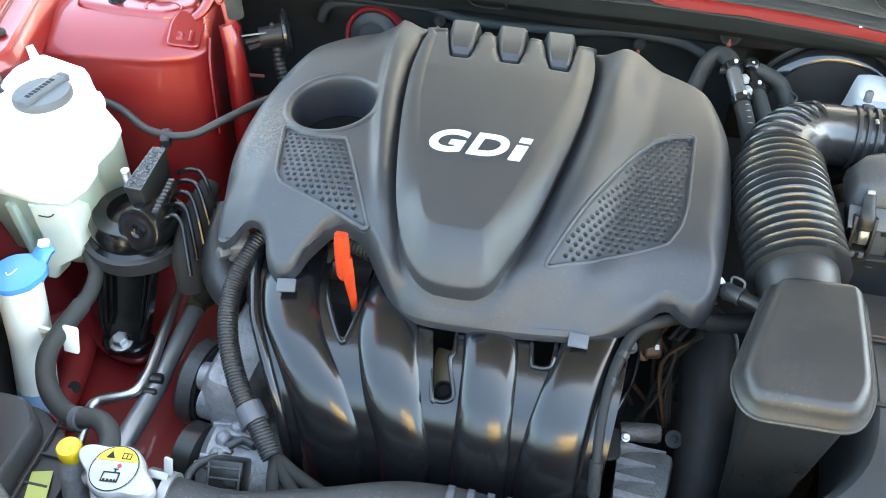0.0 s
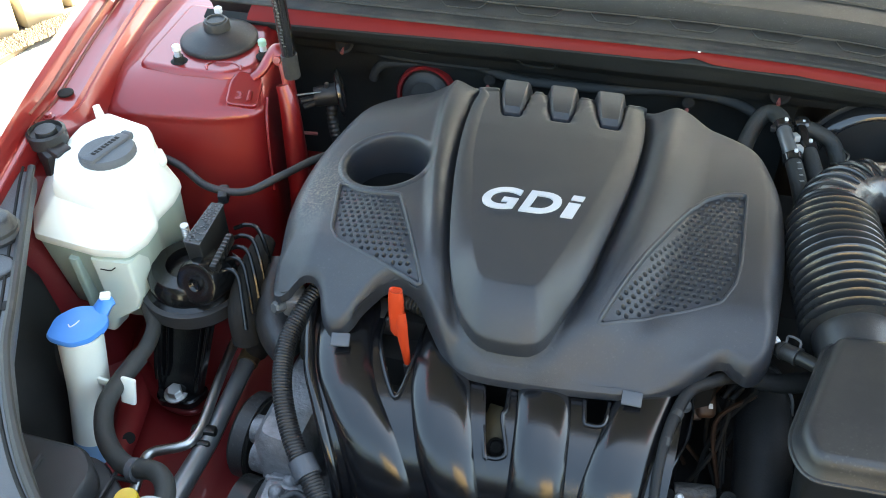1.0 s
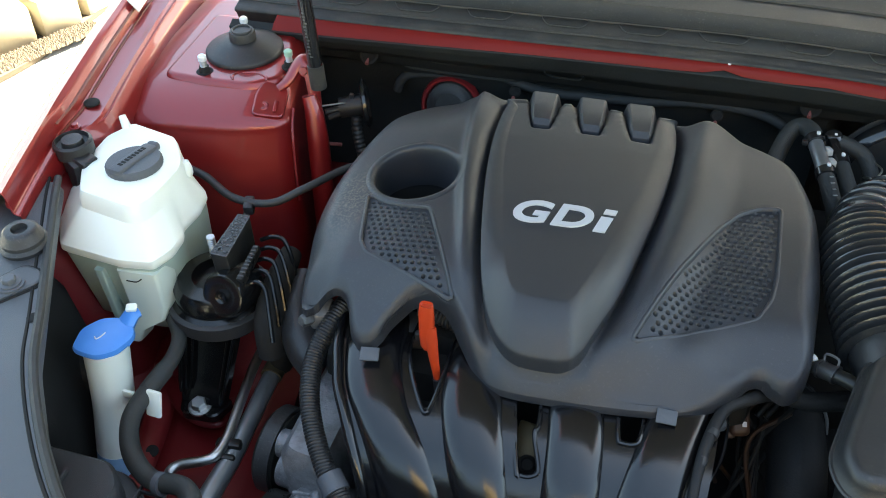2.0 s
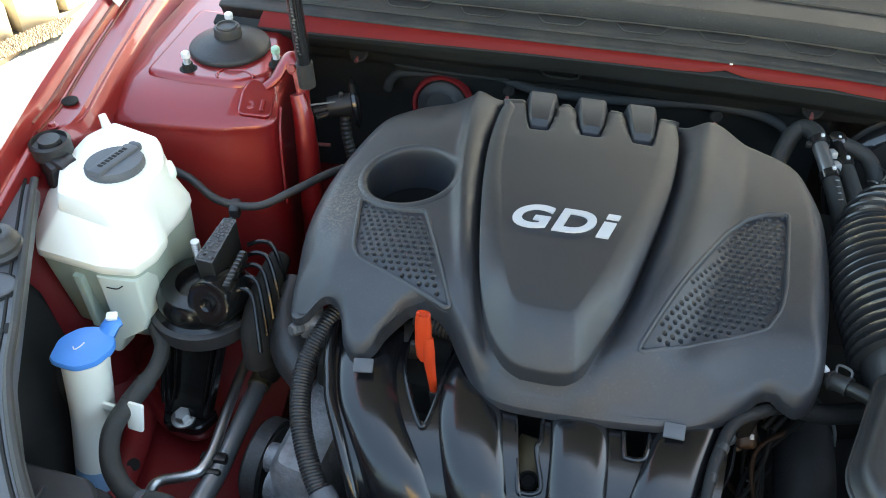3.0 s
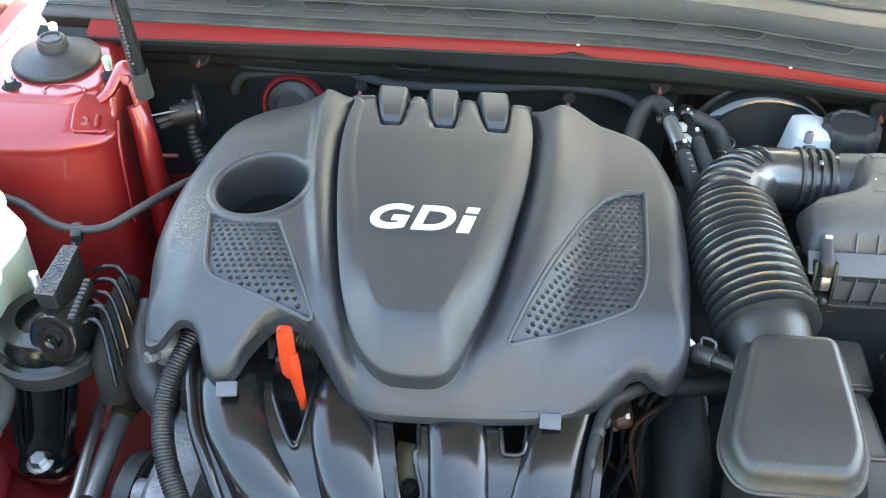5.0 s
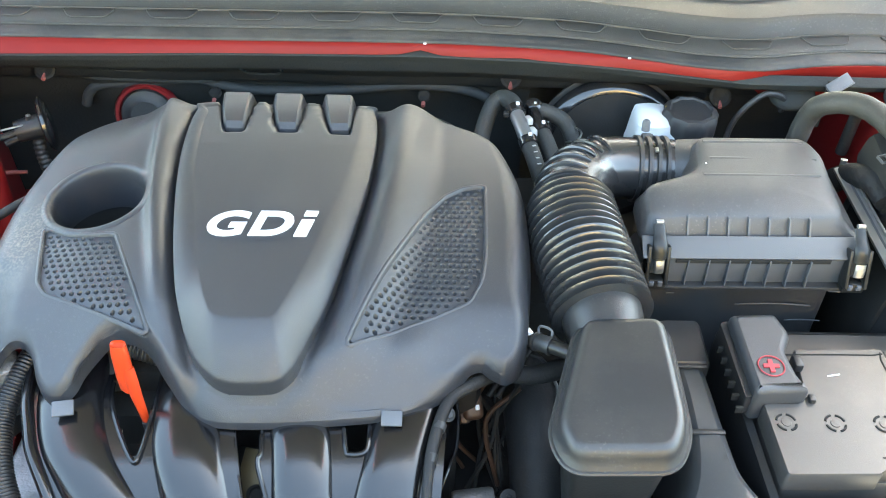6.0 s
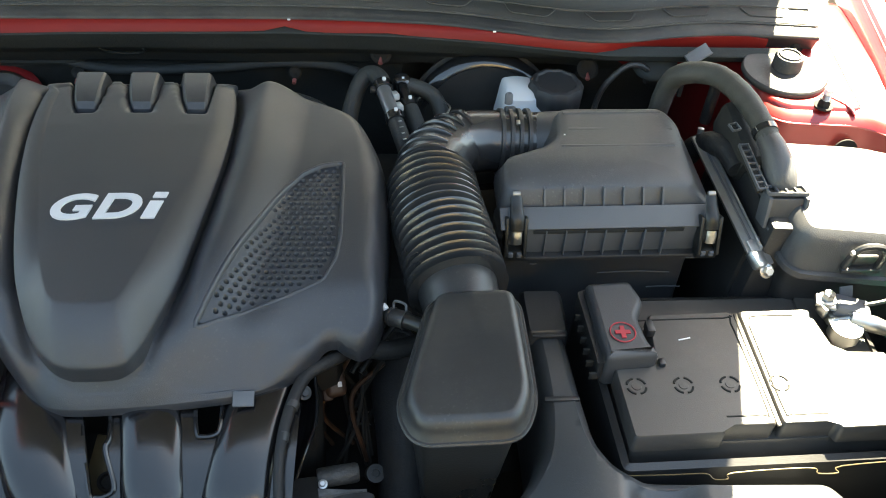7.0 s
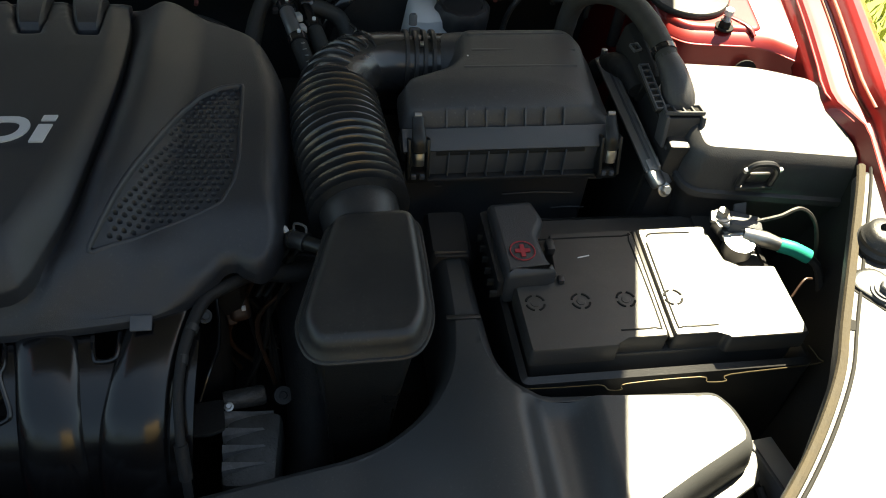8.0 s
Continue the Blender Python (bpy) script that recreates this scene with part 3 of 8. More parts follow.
            part("rail_hole", lathe([(0.0, 0.0), (0.007, 0.0), (0.007, 0.001), (0, 0.0015)], aim((-0.5415, -0.0967, 0.6656), (0.35, -0.3, 1)), 14), M_dark, apr)
            part("pad_ridge", tube([(-0.6, 0.023, 0.668), (-0.573, -0.0, 0.668), (-0.548, -0.023, 0.668), (-0.528, -0.037, 0.668), (-0.506, -0.044, 0.668), (-0.488, -0.042, 0.668), (-0.484, -0.025, 0.668), (-0.484, -0.006, 0.668)], [0.004] + [0.009] * 6 + [0.004], 12, 6, flat=0.6), M_redlow, apr)
        else:
            part("crease", tube([(0.535, 0.267, 0.9155), (0.556, 0.2505, 0.917), (0.60, 0.246, 0.917), (0.64, 0.2415, 0.917), (0.668, 0.218, 0.917), (0.70, 0.19, 0.916)], 0.0016, 8, 6, flat=0.5), M_red, apr)
            part("bead", tube([(0.605, 0.287, 0.93), (0.616, 0.278, 0.93), (0.627, 0.263, 0.93), (0.631, 0.252, 0.926)], [0.0015, 0.0034, 0.0034, 0.002], 8, 5, flat=0.6), M_red, apr)
            part("panel_hole", lathe([(0.0, 0.0), (0.014, 0.0), (0.014, 0.002), (0, 0.0025)], aim((0.62, 0.2295, 0.895), (0, -1, 0.1)), 18), M_dark, apr)
        cx, top, tall = (-0.577, 0.9475, 0.002) if s < 0 else (0.573, 0.9405, 0.006)
        dome = [(0.0, 0.928), (0.047, 0.9285), (0.0487, 0.931), (0.0484, 0.9345), (0.0465, 0.9365), (0.040, 0.9385 + (top - 0.9475) * 0.2), (0.030, top - 0.0035), (0.0215, top - 0.0008), (0.0175, top), (0.0, top)]
        kz = top - 0.9515
        cap = part("strut_cap", lathe(dome, pose(cx, 0.325, 0), 44), M_rubber, apr, "black rubber strut mount cap")
        part("knob", lathe([(0.0, 0.949), (0.0168, 0.950), (0.0162, 0.958 + tall), (0.0150, 0.9605 + tall), (0.0, 0.961 + tall)], pose(cx, 0.325, kz), 30), M_rubber, cap)
        part("knob_lip", lathe([(0.0105, 0.9605), (0.011, 0.9625), (0.0124, 0.9625), (0.0129, 0.9605)], pose(cx, 0.325, kz + tall), 24), M_rubber, cap)
        for dx, dy in ((0.027, 0.058), (-0.07, 0.022), (0.019, -0.043)) if s < 0 else ((0.021, 0.060), (0.03, -0.06)):
            x, y = s * (0.577 + dx), 0.325 - dy
            st = part("strut_nut", hexbolt(bmesh.new(), (x, y, 0.928), (0, 0, 1), 0.007, 0.008), M_dark, apr)
            part("thread", tube([(x, y, 0.934), (x, y, 0.946)], 0.004, 10, 4, ribs=(0.0016, 0.0007, 0, 1)), M_metal, st, "zinc plated thread")
            part("tip", lathe([(0.0052, 0), (0.0052, 0.006), (0.0035, 0.0075)], pose(x, y, 0.945), 12), M_palegreen if s < 0 and dx < 0 else M_label, st)


car_body()


def firewall():
    fw = thing("firewall", (0, 0.45, 0.4), "black felt-lined bulkhead behind the engine", "firewall", kind="structure")
    # front edge of the cowl, above the red painted lip
    base = [(-0.62, 0.392), (-0.515, 0.393), (-0.385, 0.395), (-0.231, 0.398), (0.007, 0.403), (0.136, 0.398), (0.195, 0.392), (0.259, 0.379), (0.322, 0.365), (0.388, 0.361), (0.458, 0.374), (0.527, 0.380), (0.628, 0.373)]
    foot = [(-0.56, 0.371), (-0.497, 0.373), (-0.381, 0.379), (-0.23, 0.388), (0.0075, 0.395), (0.136, 0.390), (0.243, 0.377), (0.323, 0.362), (0.375, 0.354), (0.62, 0.354)]
    along_x = lambda line, x: float(np.interp(x, [p[0] for p in line], [p[1] for p in line]))

    def sheet(u, v):
        x = -0.62 + u * 1.22
        e = along_x(foot, x)
        y, z = along([(e + 0.012, 0.940), (e - 0.001, 0.935), (e + 0.004, 0.926), (0.5 * e + 0.208, 0.908), (0.2 * e + 0.352, 0.886), (0.1 * e + 0.402, 0.868), (0.1 * e + 0.412, 0.86), (0.475, 0.80), (0.49, 0.35)], v)
        wob = 0.0015 * math.sin(x * 25) * smooth(0.2, 0.5, v) + 0.055 * smooth(0.14, 0.18, x) * smooth(0.37, 0.33, x) * smooth(0.6, 0.75, v)
        wob -= 0.006 * smooth(0.66, 0.72, v) * smooth(-0.42, -0.40, x) * smooth(-0.24, -0.26, x)
        return Vector((x, y + wob, z))
    part("panel", grid(sheet, 120, 60), M_firewall, fw)
    # painted lip of the cowl panel
    xs = [-0.56 + k * 0.0235 for k in range(50)]
    lip = 0.59
    lo, hi = [], []
    for x in xs:
        if x > lip:
            continue
        f = smooth(lip, lip - 0.03, x)
        dip = 0.003 * (math.exp(-((x - 0.003) / 0.016) ** 2) + 0.5 * math.exp(-((x - 0.112) / 0.012) ** 2))
        turn = smooth(0.37, 0.40, x)
        lo.append(Vector((x, along_x(foot, x) + 0.0005 + dip + 0.028 * turn, 0.9365 + dip * 1.6 - 0.032 * turn)))
        hi.append(Vector((x, along_x(base, x) - 0.001, 0.9345 + 0.0125 * max(0.25, f))))
    bm = bmesh.new()
    rings(bm, [[p + Vector((0, 0.006, -0.002)) for p in lo], lo, [a.lerp(b, 0.5) + Vector((0, -0.001, 0.0012)) for a, b in zip(lo, hi)], hi, [p + Vector((0, 0.014, 0.001)) for p in hi]], closed_ring=False)
    part("painted_edge", solid(bm, 0.001), M_strip, fw, "bright red painted cowl edge")
    for x in (0.009, 0.243):
        part("edge_clip", bx((0.0036, 0.002, 0.0018), pose(x, along_x(base, x) - 0.002, 0.9485), 0.0006), M_label, fw)
    # an ear of felt before the painted corner
    part("felt_ear", lathe([(0.0, 0.004), (0.012, 0.005), (0.019, 0.004), (0.023, 0.001), (0.024, -0.003)], aim((0.437, 0.371, 0.915), (0, -1, 0.9)) @ Matrix.Diagonal((1.15, 0.9, 1, 1)), 28), M_firewall, fw)
    # shallow pressings and the folded edge of the insulating pad
    for x in (-0.35, -0.185):
        u = [(x - 0.024, 0.905), (x - 0.022, 0.893), (x - 0.012, 0.8865), (x + 0.012, 0.8865), (x + 0.022, 0.893), (x + 0.024, 0.905)]
        part("pressing", tube([(a, np.interp(z, (0.885, 0.926), (0.4285, 0.386)), z) for a, z in u], 0.0017, 6, 4), M_firewall, fw)
    part("pad_edge", tube([(-0.422, 0.452, 0.82), (-0.415, 0.452, 0.837), (-0.395, 0.452, 0.85), (-0.329, 0.450, 0.858), (-0.271, 0.449, 0.863), (-0.25, 0.45, 0.856), (-0.201, 0.451, 0.848), (-0.093, 0.451, 0.852), (-0.016, 0.449, 0.862), (0.048, 0.45, 0.859), (0.085, 0.451, 0.847), (0.10, 0.452, 0.83)],
                          0.0065, 10, 6), M_pad, fw, "rolled edge of the insulating pad")
    for x, y, z in ((-0.449, 0.428, 0.884), (-0.2525, 0.444, 0.8465), (0.009, 0.444, 0.8495), (0.115, 0.434, 0.885), (0.365, 0.402, 0.886)):
        r = 0.013 if z > 0.86 else 0.008
        pin = thing("insulation_pin", (x, y, z), "red fastening pin in a black washer on the firewall", "pin", "firewall pins")
        part("washer", lathe([(0.0, 0.0), (r, 0.0), (r, 0.002), (r * 0.75, 0.0035), (r * 0.3, 0.0015), (0.0, 0.001)], aim((x, y - 0.003, z + 0.002), (0, -1, 0.9)), 24), M_dark, pin)
        part("peg", tube([(x, y + 0.002, z), (x - 0.001, y - 0.015, z - 0.005)], 0.0026, 10, 2), M_peg, pin)
    # round grommet with a red ring behind the cover
    gr = thing("firewall_grommet", (-0.341, 0.45, 0.81), "black rubber grommet with a red rim on the firewall", "grommet")
    gm = aim((-0.3405, 0.438, 0.815), (0.0, -1, 0.25))
    part("plug", lathe([(0.0, 0.010), (0.020, 0.010), (0.024, 0.006), (0.033, 0.005), (0.0355, 0.0)], gm, 32), M_rubber, gr)
    part("ring", lathe([(0.0345, 0.0), (0.0365, 0.006), (0.040, 0.0065), (0.0425, 0.003), (0.043, -0.004)], gm, 44), M_redlow, gr, "dark red rim")

    cowl = thing("cowl_cover", (0, 0.5, 0.95), "weathered black plastic cowl cover with oval slots", "cowl cover")
    fr = spline([(x, y, 0.948) for x, y in base], 12)
    levels = [(0.018, 0.0055), (0.0195, 0.004), (0.021, 0.0075), (0.024, 0.0085), (0.033, 0.0095), (0.0475, 0.011), (0.0482, 0.0132), (0.0505, 0.0138), (0.058, 0.019), (0.066, 0.0265), (0.0668, 0.0295), (0.0695, 0.030), (0.1, 0.034), (0.101, 0.0365), (0.104, 0.037), (0.14, 0.050), (0.2, 0.055), (0.3, 0.065)]
    bm = bmesh.new()
    rings(bm, [[p + Vector((0, dy, dz)) for p in fr] for dy, dz in levels], closed_ring=False)
    part("cover", solid(bm, 0.002), M_cowl, cowl, sharp=35)
    bm = bmesh.new()
    rings(bm, [[p + Vector((0, dy, dz)) for p in fr] for dy, dz in ((0.010, -0.022), (0.004, -0.006), (0.0005, -0.002), (0.0, 0.0005), (0.002, 0.0025), (0.008, 0.0036), (0.015, 0.0052), (0.0185, 0.0068), (0.0200, 0.006), (0.0205, 0.002))], closed_ring=False)
    part("seal", bm, M_seal, cowl, "dark rubber seal along the edge", 60)
    part("seal_bead", tube([p + Vector((0, 0.0178, 0.0068)) for p in fr[::4]] + [fr[-1] + Vector((0, 0.0178, 0.0068))], 0.0011, 6, 4), M_cowl, cowl)
    # slots sunk along the cover, each under the step's edge
    for k in range(13):
        x = -0.575 + k * 0.0957
        i = min(range(len(fr)), key=lambda q: abs(fr[q].x - x))
        d = (fr[min(i + 4, len(fr) - 1)] - fr[max(i - 4, 0)])
        yaw = math.degrees(math.atan2(d.y, d.x))
        place = Matrix.Translation((x, along_x(base, x) + 0.0395, 0.948 + 0.0098)) @ pose(0, 0, 0, 7, 0, yaw)
        pts = [(-0.021, -0.0085), (0.021, -0.0085), (0.031, 0.0085), (-0.031, 0.0085)]
        bm = slab(rounded(pts, 0.006, 4), [(0, -0.002), (0, 0.0011), (0.0015, 0.0012)])
        bmesh.ops.transform(bm, matrix=place, verts=bm.verts)
        slot = part("slot", bm, M_slot, cowl)
        rim = [place @ Vector((q.x, q.y, 0.001)) for q in rounded([pts[3], pts[0], pts[1], pts[2]], 0.006, 4)]
        part("slot_rim", tube(rim, 0.0009, 5, 2), M_cowl, slot)
    # windscreen foot above the cowl
    bm = grid(lambda u, v: Vector((-0.62 + u * 1.24, 0.6 + 0.5 * v - 0.05 * abs(u - 0.5), 1.025 + v * 0.3)), 8, 6)
    solo("windscreen", solid(bm, 0.005), M_glass, "dark tinted windscreen glass above the cowl", "windscreen")


firewall()


def hood():
    hd = thing("hood", (0, 0.43, 1.1), "open red painted hood raised over the engine bay", "hood")
    rear, top = Vector((0, 0.62, 1.10)), Vector((0, -0.10, 1.97))

    def skin(u, v):
        p = rear.lerp(top, v)
        w = 0.682 + 0.02 * v
        x = (u - 0.5) * 2 * w
        lift = 0.03 * (1 - (2 * u - 1) ** 2) + 0.04 * math.sin(math.pi * v)
        return Vector((x, p.y + lift * 0.83, p.z + lift * 0.55))
    part("outer_panel", solid(grid(skin, 24, 20), 0.002), M_red, hd)
    part("inner_panel", solid(grid(lambda u, v: skin(0.04 + u * 0.92, 0.03 + v * 0.94) + Vector((0, -0.025, -0.016)), 24, 20), 0.002), M_felt, hd, "black insulation pad")
    # gas strut holding it up
    gs = thing("gas_strut", (-0.44, 0.27, 0.95), "black hood gas strut with white print on the barrel", "gas strut")
    a, b = Vector((-0.4575, 0.272, 0.926)), Vector((-0.475, 0.272, 1.35))
    d = (b - a).normalized()
    part("ball_end", tube([a, a + d * 0.03], 0.0098, 14, 3), M_rubber, gs)
    part("barrel", tube([a + d * 0.02, b], 0.0085, 16, 8), M_gloss, gs)
    for k in range(14):
        q = a + d * (0.045 + k * 0.0042) + Vector((-0.0008 if k % 5 else 0.001, -0.0086, 0.0))
        part("print", bx((0.0022 if k % 3 else 0.0032, 0.0005, 0.0016), Matrix.Translation(q), 0), M_grey, gs)


hood()


def front_end():
    for s in (-1, 1):
        inner = [(s * 0.648, 0.03), (s * 0.633, 0.0), (s * 0.60, -0.06), (s * 0.55, -0.15), (s * 0.52, -0.204), (s * 0.472, -0.265), (s * 0.421, -0.316), (s * 0.36, -0.36)]
        outer = [(s * 0.62, -0.5), (s * 0.74, -0.3), (s * 0.79, -0.12), (s * 0.76, -0.01), (s * 0.70, 0.03)]
        pn = thing("headlamp_panel", (s * 0.62, -0.15, 0.7), "grey-black plastic panel over the headlamp with rubber bumpers", "front panel", "headlamp panels")
        out = rounded(inner + outer, 0.012, 3)
        part("panel", slab(out, [(0.004, 0.912), (0.001, 0.921), (0.003, 0.927), (0.008, 0.93)]), M_slam, pn)
        edge = [(x, y, 0.931) for x, y in inner]
        part("seal_lip", tube([(x + s * 0.006, y, z + 0.0005) for x, y, z in edge], 0.0042, 8, 6), M_oldseal if s > 0 else M_seal, pn, "weathered rubber seal")
        part("groove", tube([(x + s * 0.017, y, z - 0.0012) for x, y, z in edge], 0.0018, 6, 6), M_dark, pn)
        part("bumper", lathe([(0.0225, 0.928), (0.0235, 0.934), (0.0205, 0.937), (0.0205, 0.941), (0.0185, 0.943), (0.017, 0.9485), (0.0135, 0.951), (0.008, 0.951), (0.007, 0.945), (0.0, 0.945)], pose(s * 0.6245, -0.071, 0), 30), M_rubber, pn, "dusty black rubber bumper")
        pl = [(s * x, y) for x, y in ((0.577, -0.114), (0.588, -0.1), (0.607, -0.098), (0.64, -0.155), (0.62, -0.168))]
        part("plate_groove", slab(rounded(pl, 0.008), [(-0.003, 0.9285), (-0.003, 0.9306)]), M_dark, pn)
        pb = part("bolt_plate", slab(rounded(pl, 0.008), [(0, 0.9295), (0, 0.9325), (0.0015, 0.9335)]), M_slam, pn)
        part("washer", lathe([(0.0, 0.933), (0.0125, 0.933), (0.0125, 0.935), (0.0, 0.9355)], pose(s * 0.602, -0.125, 0), 24), M_cap, pb)
        part("bolt", hexbolt(bmesh.new(), (s * 0.602, -0.125, 0.935), (0, 0, 1), 0.0065, 0.006), M_cap, pb)
        part("screw", lathe([(0.0, 0.93), (0.012, 0.93), (0.011, 0.936), (0.0, 0.938)], pose(s * 0.672, -0.015, 0), 20), M_redlow, pn)
        part("hole", lathe([(0.0, 0.9303), (0.006, 0.9303), (0.006, 0.9308), (0.0, 0.931)], pose(s * 0.5596, -0.1546, 0), 14), M_dark, pn)
    # front cross panel, behind and below the camera
    solo("radiator_support", slab(rounded([(-0.5, -0.375), (0.5, -0.375), (0.45, -0.52), (-0.45, -0.52)], 0.03), [(0, 0.4), (0, 0.89), (0.006, 0.9)]), M_black, "black radiator support across the front", "radiator support")
    solo("bumper_cover", slab(rounded([(-0.86, -0.42), (0.86, -0.42), (0.6, -0.72), (-0.6, -0.72)], 0.15, 8), [(0, 0.25), (-0.01, 0.5), (0, 0.72), (0.02, 0.76)]), M_red, "red painted front bumper", "bumper")
    solo("under_tray", bx((1.3, 1.0, 0.01), pose(0, 0.03, 0.4), 0), M_dark, "black tray under the engine bay", "under tray")


front_end()


# ---- engine cover ----
HOLE = (-0.292, 0.127, 0.045)
CREST_L = [(-0.245, -0.16), (-0.212, -0.06), (-0.20, -0.03), (-0.209, 0.003), (-0.223, 0.058), (-0.237, 0.116), (-0.2475, 0.183), (-0.2555, 0.25), (-0.262, 0.32)]
CREST_R = [(-0.105, -0.14), (-0.075, -0.08), (-0.0545, -0.032), (-0.041, 0.012), (-0.029, 0.065), (-0.0195, 0.12), (-0.013, 0.172), (-0.011, 0.222), (-0.0075, 0.276), (-0.005, 0.33)]
PANEL = [(-0.212, 0.281), (-0.056, 0.284), (-0.042, 0.276), (-0.037, 0.228), (-0.040, 0.160), (-0.050, 0.09), (-0.063, 0.02), (-0.078, -0.026), (-0.090, -0.059), (-0.104, -0.0715), (-0.140, -0.0725), (-0.1585, -0.064),
         (-0.174, -0.045), (-0.187, -0.015), (-0.196, 0.016), (-0.208, 0.072), (-0.219, 0.135), (-0.226, 0.20), (-0.2255, 0.262)]
FLAT = [(-0.203, 0.272), (-0.066, 0.274), (-0.058, 0.264), (-0.057, 0.222), (-0.064, 0.155), (-0.073, 0.095), (-0.085, 0.035), (-0.097, -0.008), (-0.104, -0.028), (-0.113, -0.034), (-0.146, -0.034), (-0.157, -0.028),
        (-0.165, -0.012), (-0.174, 0.015), (-0.181, 0.04), (-0.192, 0.09), (-0.204, 0.145), (-0.211, 0.20), (-0.213, 0.255)]
RIGHT_Z = [(-0.10, 0.876), (-0.06, 0.894), (-0.017, 0.9095), (0.021, 0.918), (0.065, 0.9235), (0.112, 0.927), (0.163, 0.929), (0.22, 0.928), (0.32, 0.918)]
INSERT_L = [(-0.330, 0.086), (-0.292, 0.0735), (-0.262, 0.0725), (-0.213, -0.0285), (-0.306, 0.008), (-0.315, 0.020)]
INSERT_R = [(-0.048, -0.032), (-0.016, 0.044), (0.011, 0.107), (0.020, 0.126), (0.034, 0.147), (0.052, 0.160), (0.0715, 0.164), (0.069, 0.066), (0.065, 0.040), (0.0545, 0.0175)]
LUGS = (-0.1835, -0.1295, -0.0765)


def ease(a, b, x):
    t = np.clip((x - a) / (b - a), 0, 1)
    return t * t * (3 - 2 * t)


def curve_x(line, y):
    """The x of a front-to-back line of (x, y) at each y, smoothed."""
    P = spline([(a, b, 0) for a, b in line], 10)
    return np.interp(y, [p.y for p in P], [p.x for p in P])


def far_from(x, y, pts):
    """Distances from points to a run of segments, as an array."""
    best = np.full(np.shape(x), 9.0)
    for a, b in zip(pts, pts[1:]):
        dx, dy = b[0] - a[0], b[1] - a[1]
        t = np.clip(((x - a[0]) * dx + (y - a[1]) * dy) / max(1e-12, dx * dx + dy * dy), 0, 1)
        best = np.minimum(best, np.hypot(x - a[0] - t * dx, y - a[1] - t * dy))
    return best


def within(x, y, poly):
    c = np.zeros(np.shape(x), bool)
    for i in range(len(poly)):
        (x1, y1), (x2, y2) = poly[i - 1], poly[i]
        if y1 != y2:
            c ^= ((y1 > y) != (y2 > y)) & (x < (x2 - x1) * (y - y1) / (y2 - y1) + x1)
    return c


def cover_z(x, y):
    """Height of the cover's upper face, for arrays of x and y."""
    x, y = np.asarray(x, float), np.asarray(y, float)
    dx = x + 0.13
    z = 0.944 - 2.0 * np.maximum(0, 0.05 - y) ** 2 + 0.03 * np.clip(y - 0.05, -0.05, 0.1) - 2.2 * np.maximum(0, y - 0.22) ** 2 - 0.4 * dx * dx
    z = z - 0.009 * ease(0.0, -0.04, y) * ease(-0.16, -0.205, x) - 0.014 * np.clip((0.012 - y) / 0.075, 0, 1) ** 1.2 * ease(-0.225, -0.29, x) - 0.016 * ease(-0.325, -0.37, x) * ease(0.06, 0.0, y)
    z = z - 0.014 * ease(0.19, 0.29, y) * ease(-0.262, -0.30, x)
    droop = 0.013 * ease(0.02, -0.035, y) * ease(0.0, 0.05, x)
    # left ridge: a short flank outward, a long one down to the panel
    s = x - curve_x(CREST_L, y)
    up = 0.0085 * ease(-0.06, 0.14, y)
    z = z + up * np.where(s < 0, np.exp(-(s / 0.0065) ** 2), 1 - 0.8 * ease(0, 0.027, s))
    # right ridge: a valley wall toward the panel, a slow fall outward
    s = x - curve_x(CREST_R, y)
    low = curve_x([(b, a) for a, b in RIGHT_Z], y)
    top = low + 0.0165 * ease(-0.09, 0.05, y) + 0.003
    wall = top - 0.010 * ease(0.0, 0.025, -s)
    right = low + (top - low) * (1 - ease(0.0, 0.045, s))
    k = ease(-0.1, -0.055, x)
    z = z * (1 - k) + (np.where(s < 0, wall, right) - droop) * k
    # gutter round the raised panel
    dp = far_from(x, y, PANEL + PANEL[:1])
    z = z - np.where(within(x, y, PANEL), 0.013, 0.011 * np.exp(-(dp / 0.0075) ** 2))
    return z


def shell_z(x, y):
    """The same, sunk below the two inserts."""
    z = cover_z(x, y)
    for poly in (INSERT_L, INSERT_R):
        z = z - np.where(within(x, y, poly), 0.0115 * ease(0.0, 0.003, far_from(x, y, poly + poly[:1])), 0.0)
    return z


def cover_top(x, y):
    return float(cover_z(np.array([x]), np.array([y]))[0])


def resample(pts, n):
    """n points evenly along a closed outline."""
    P = [Vector((p[0], p[1])) for p in pts]
    P.append(P[0])
    L = [0.0]
    for a, b in zip(P, P[1:]):
        L.append(L[-1] + (b - a).length)
    t = np.linspace(0, L[-1], n, endpoint=False)
    xs, ys = np.interp(t, L, [p.x for p in P]), np.interp(t, L, [p.y for p in P])
    return [Vector((a, b)) for a, b in zip(xs, ys)]


def ring_mesh(loops):
    """A closed-ring sheet from arrays of points, first loop at the centre."""
    n, m = len(loops[0]), len(loops)
    V = np.concatenate(loops).tolist()
    F = []
    for j in range(m - 1):
        for i in range(n):
            q = (i + 1) % n
            F.append((j * n + i, j * n + q, (j + 1) * n + q, (j + 1) * n + i))
    F.append(tuple(range(n))[::-1])
    me = bpy.data.meshes.new("sheet")
    me.from_pydata(V, [], F)
    bm = bmesh.new()
    bm.from_mesh(me)
    bpy.data.meshes.remove(me)
    return bm


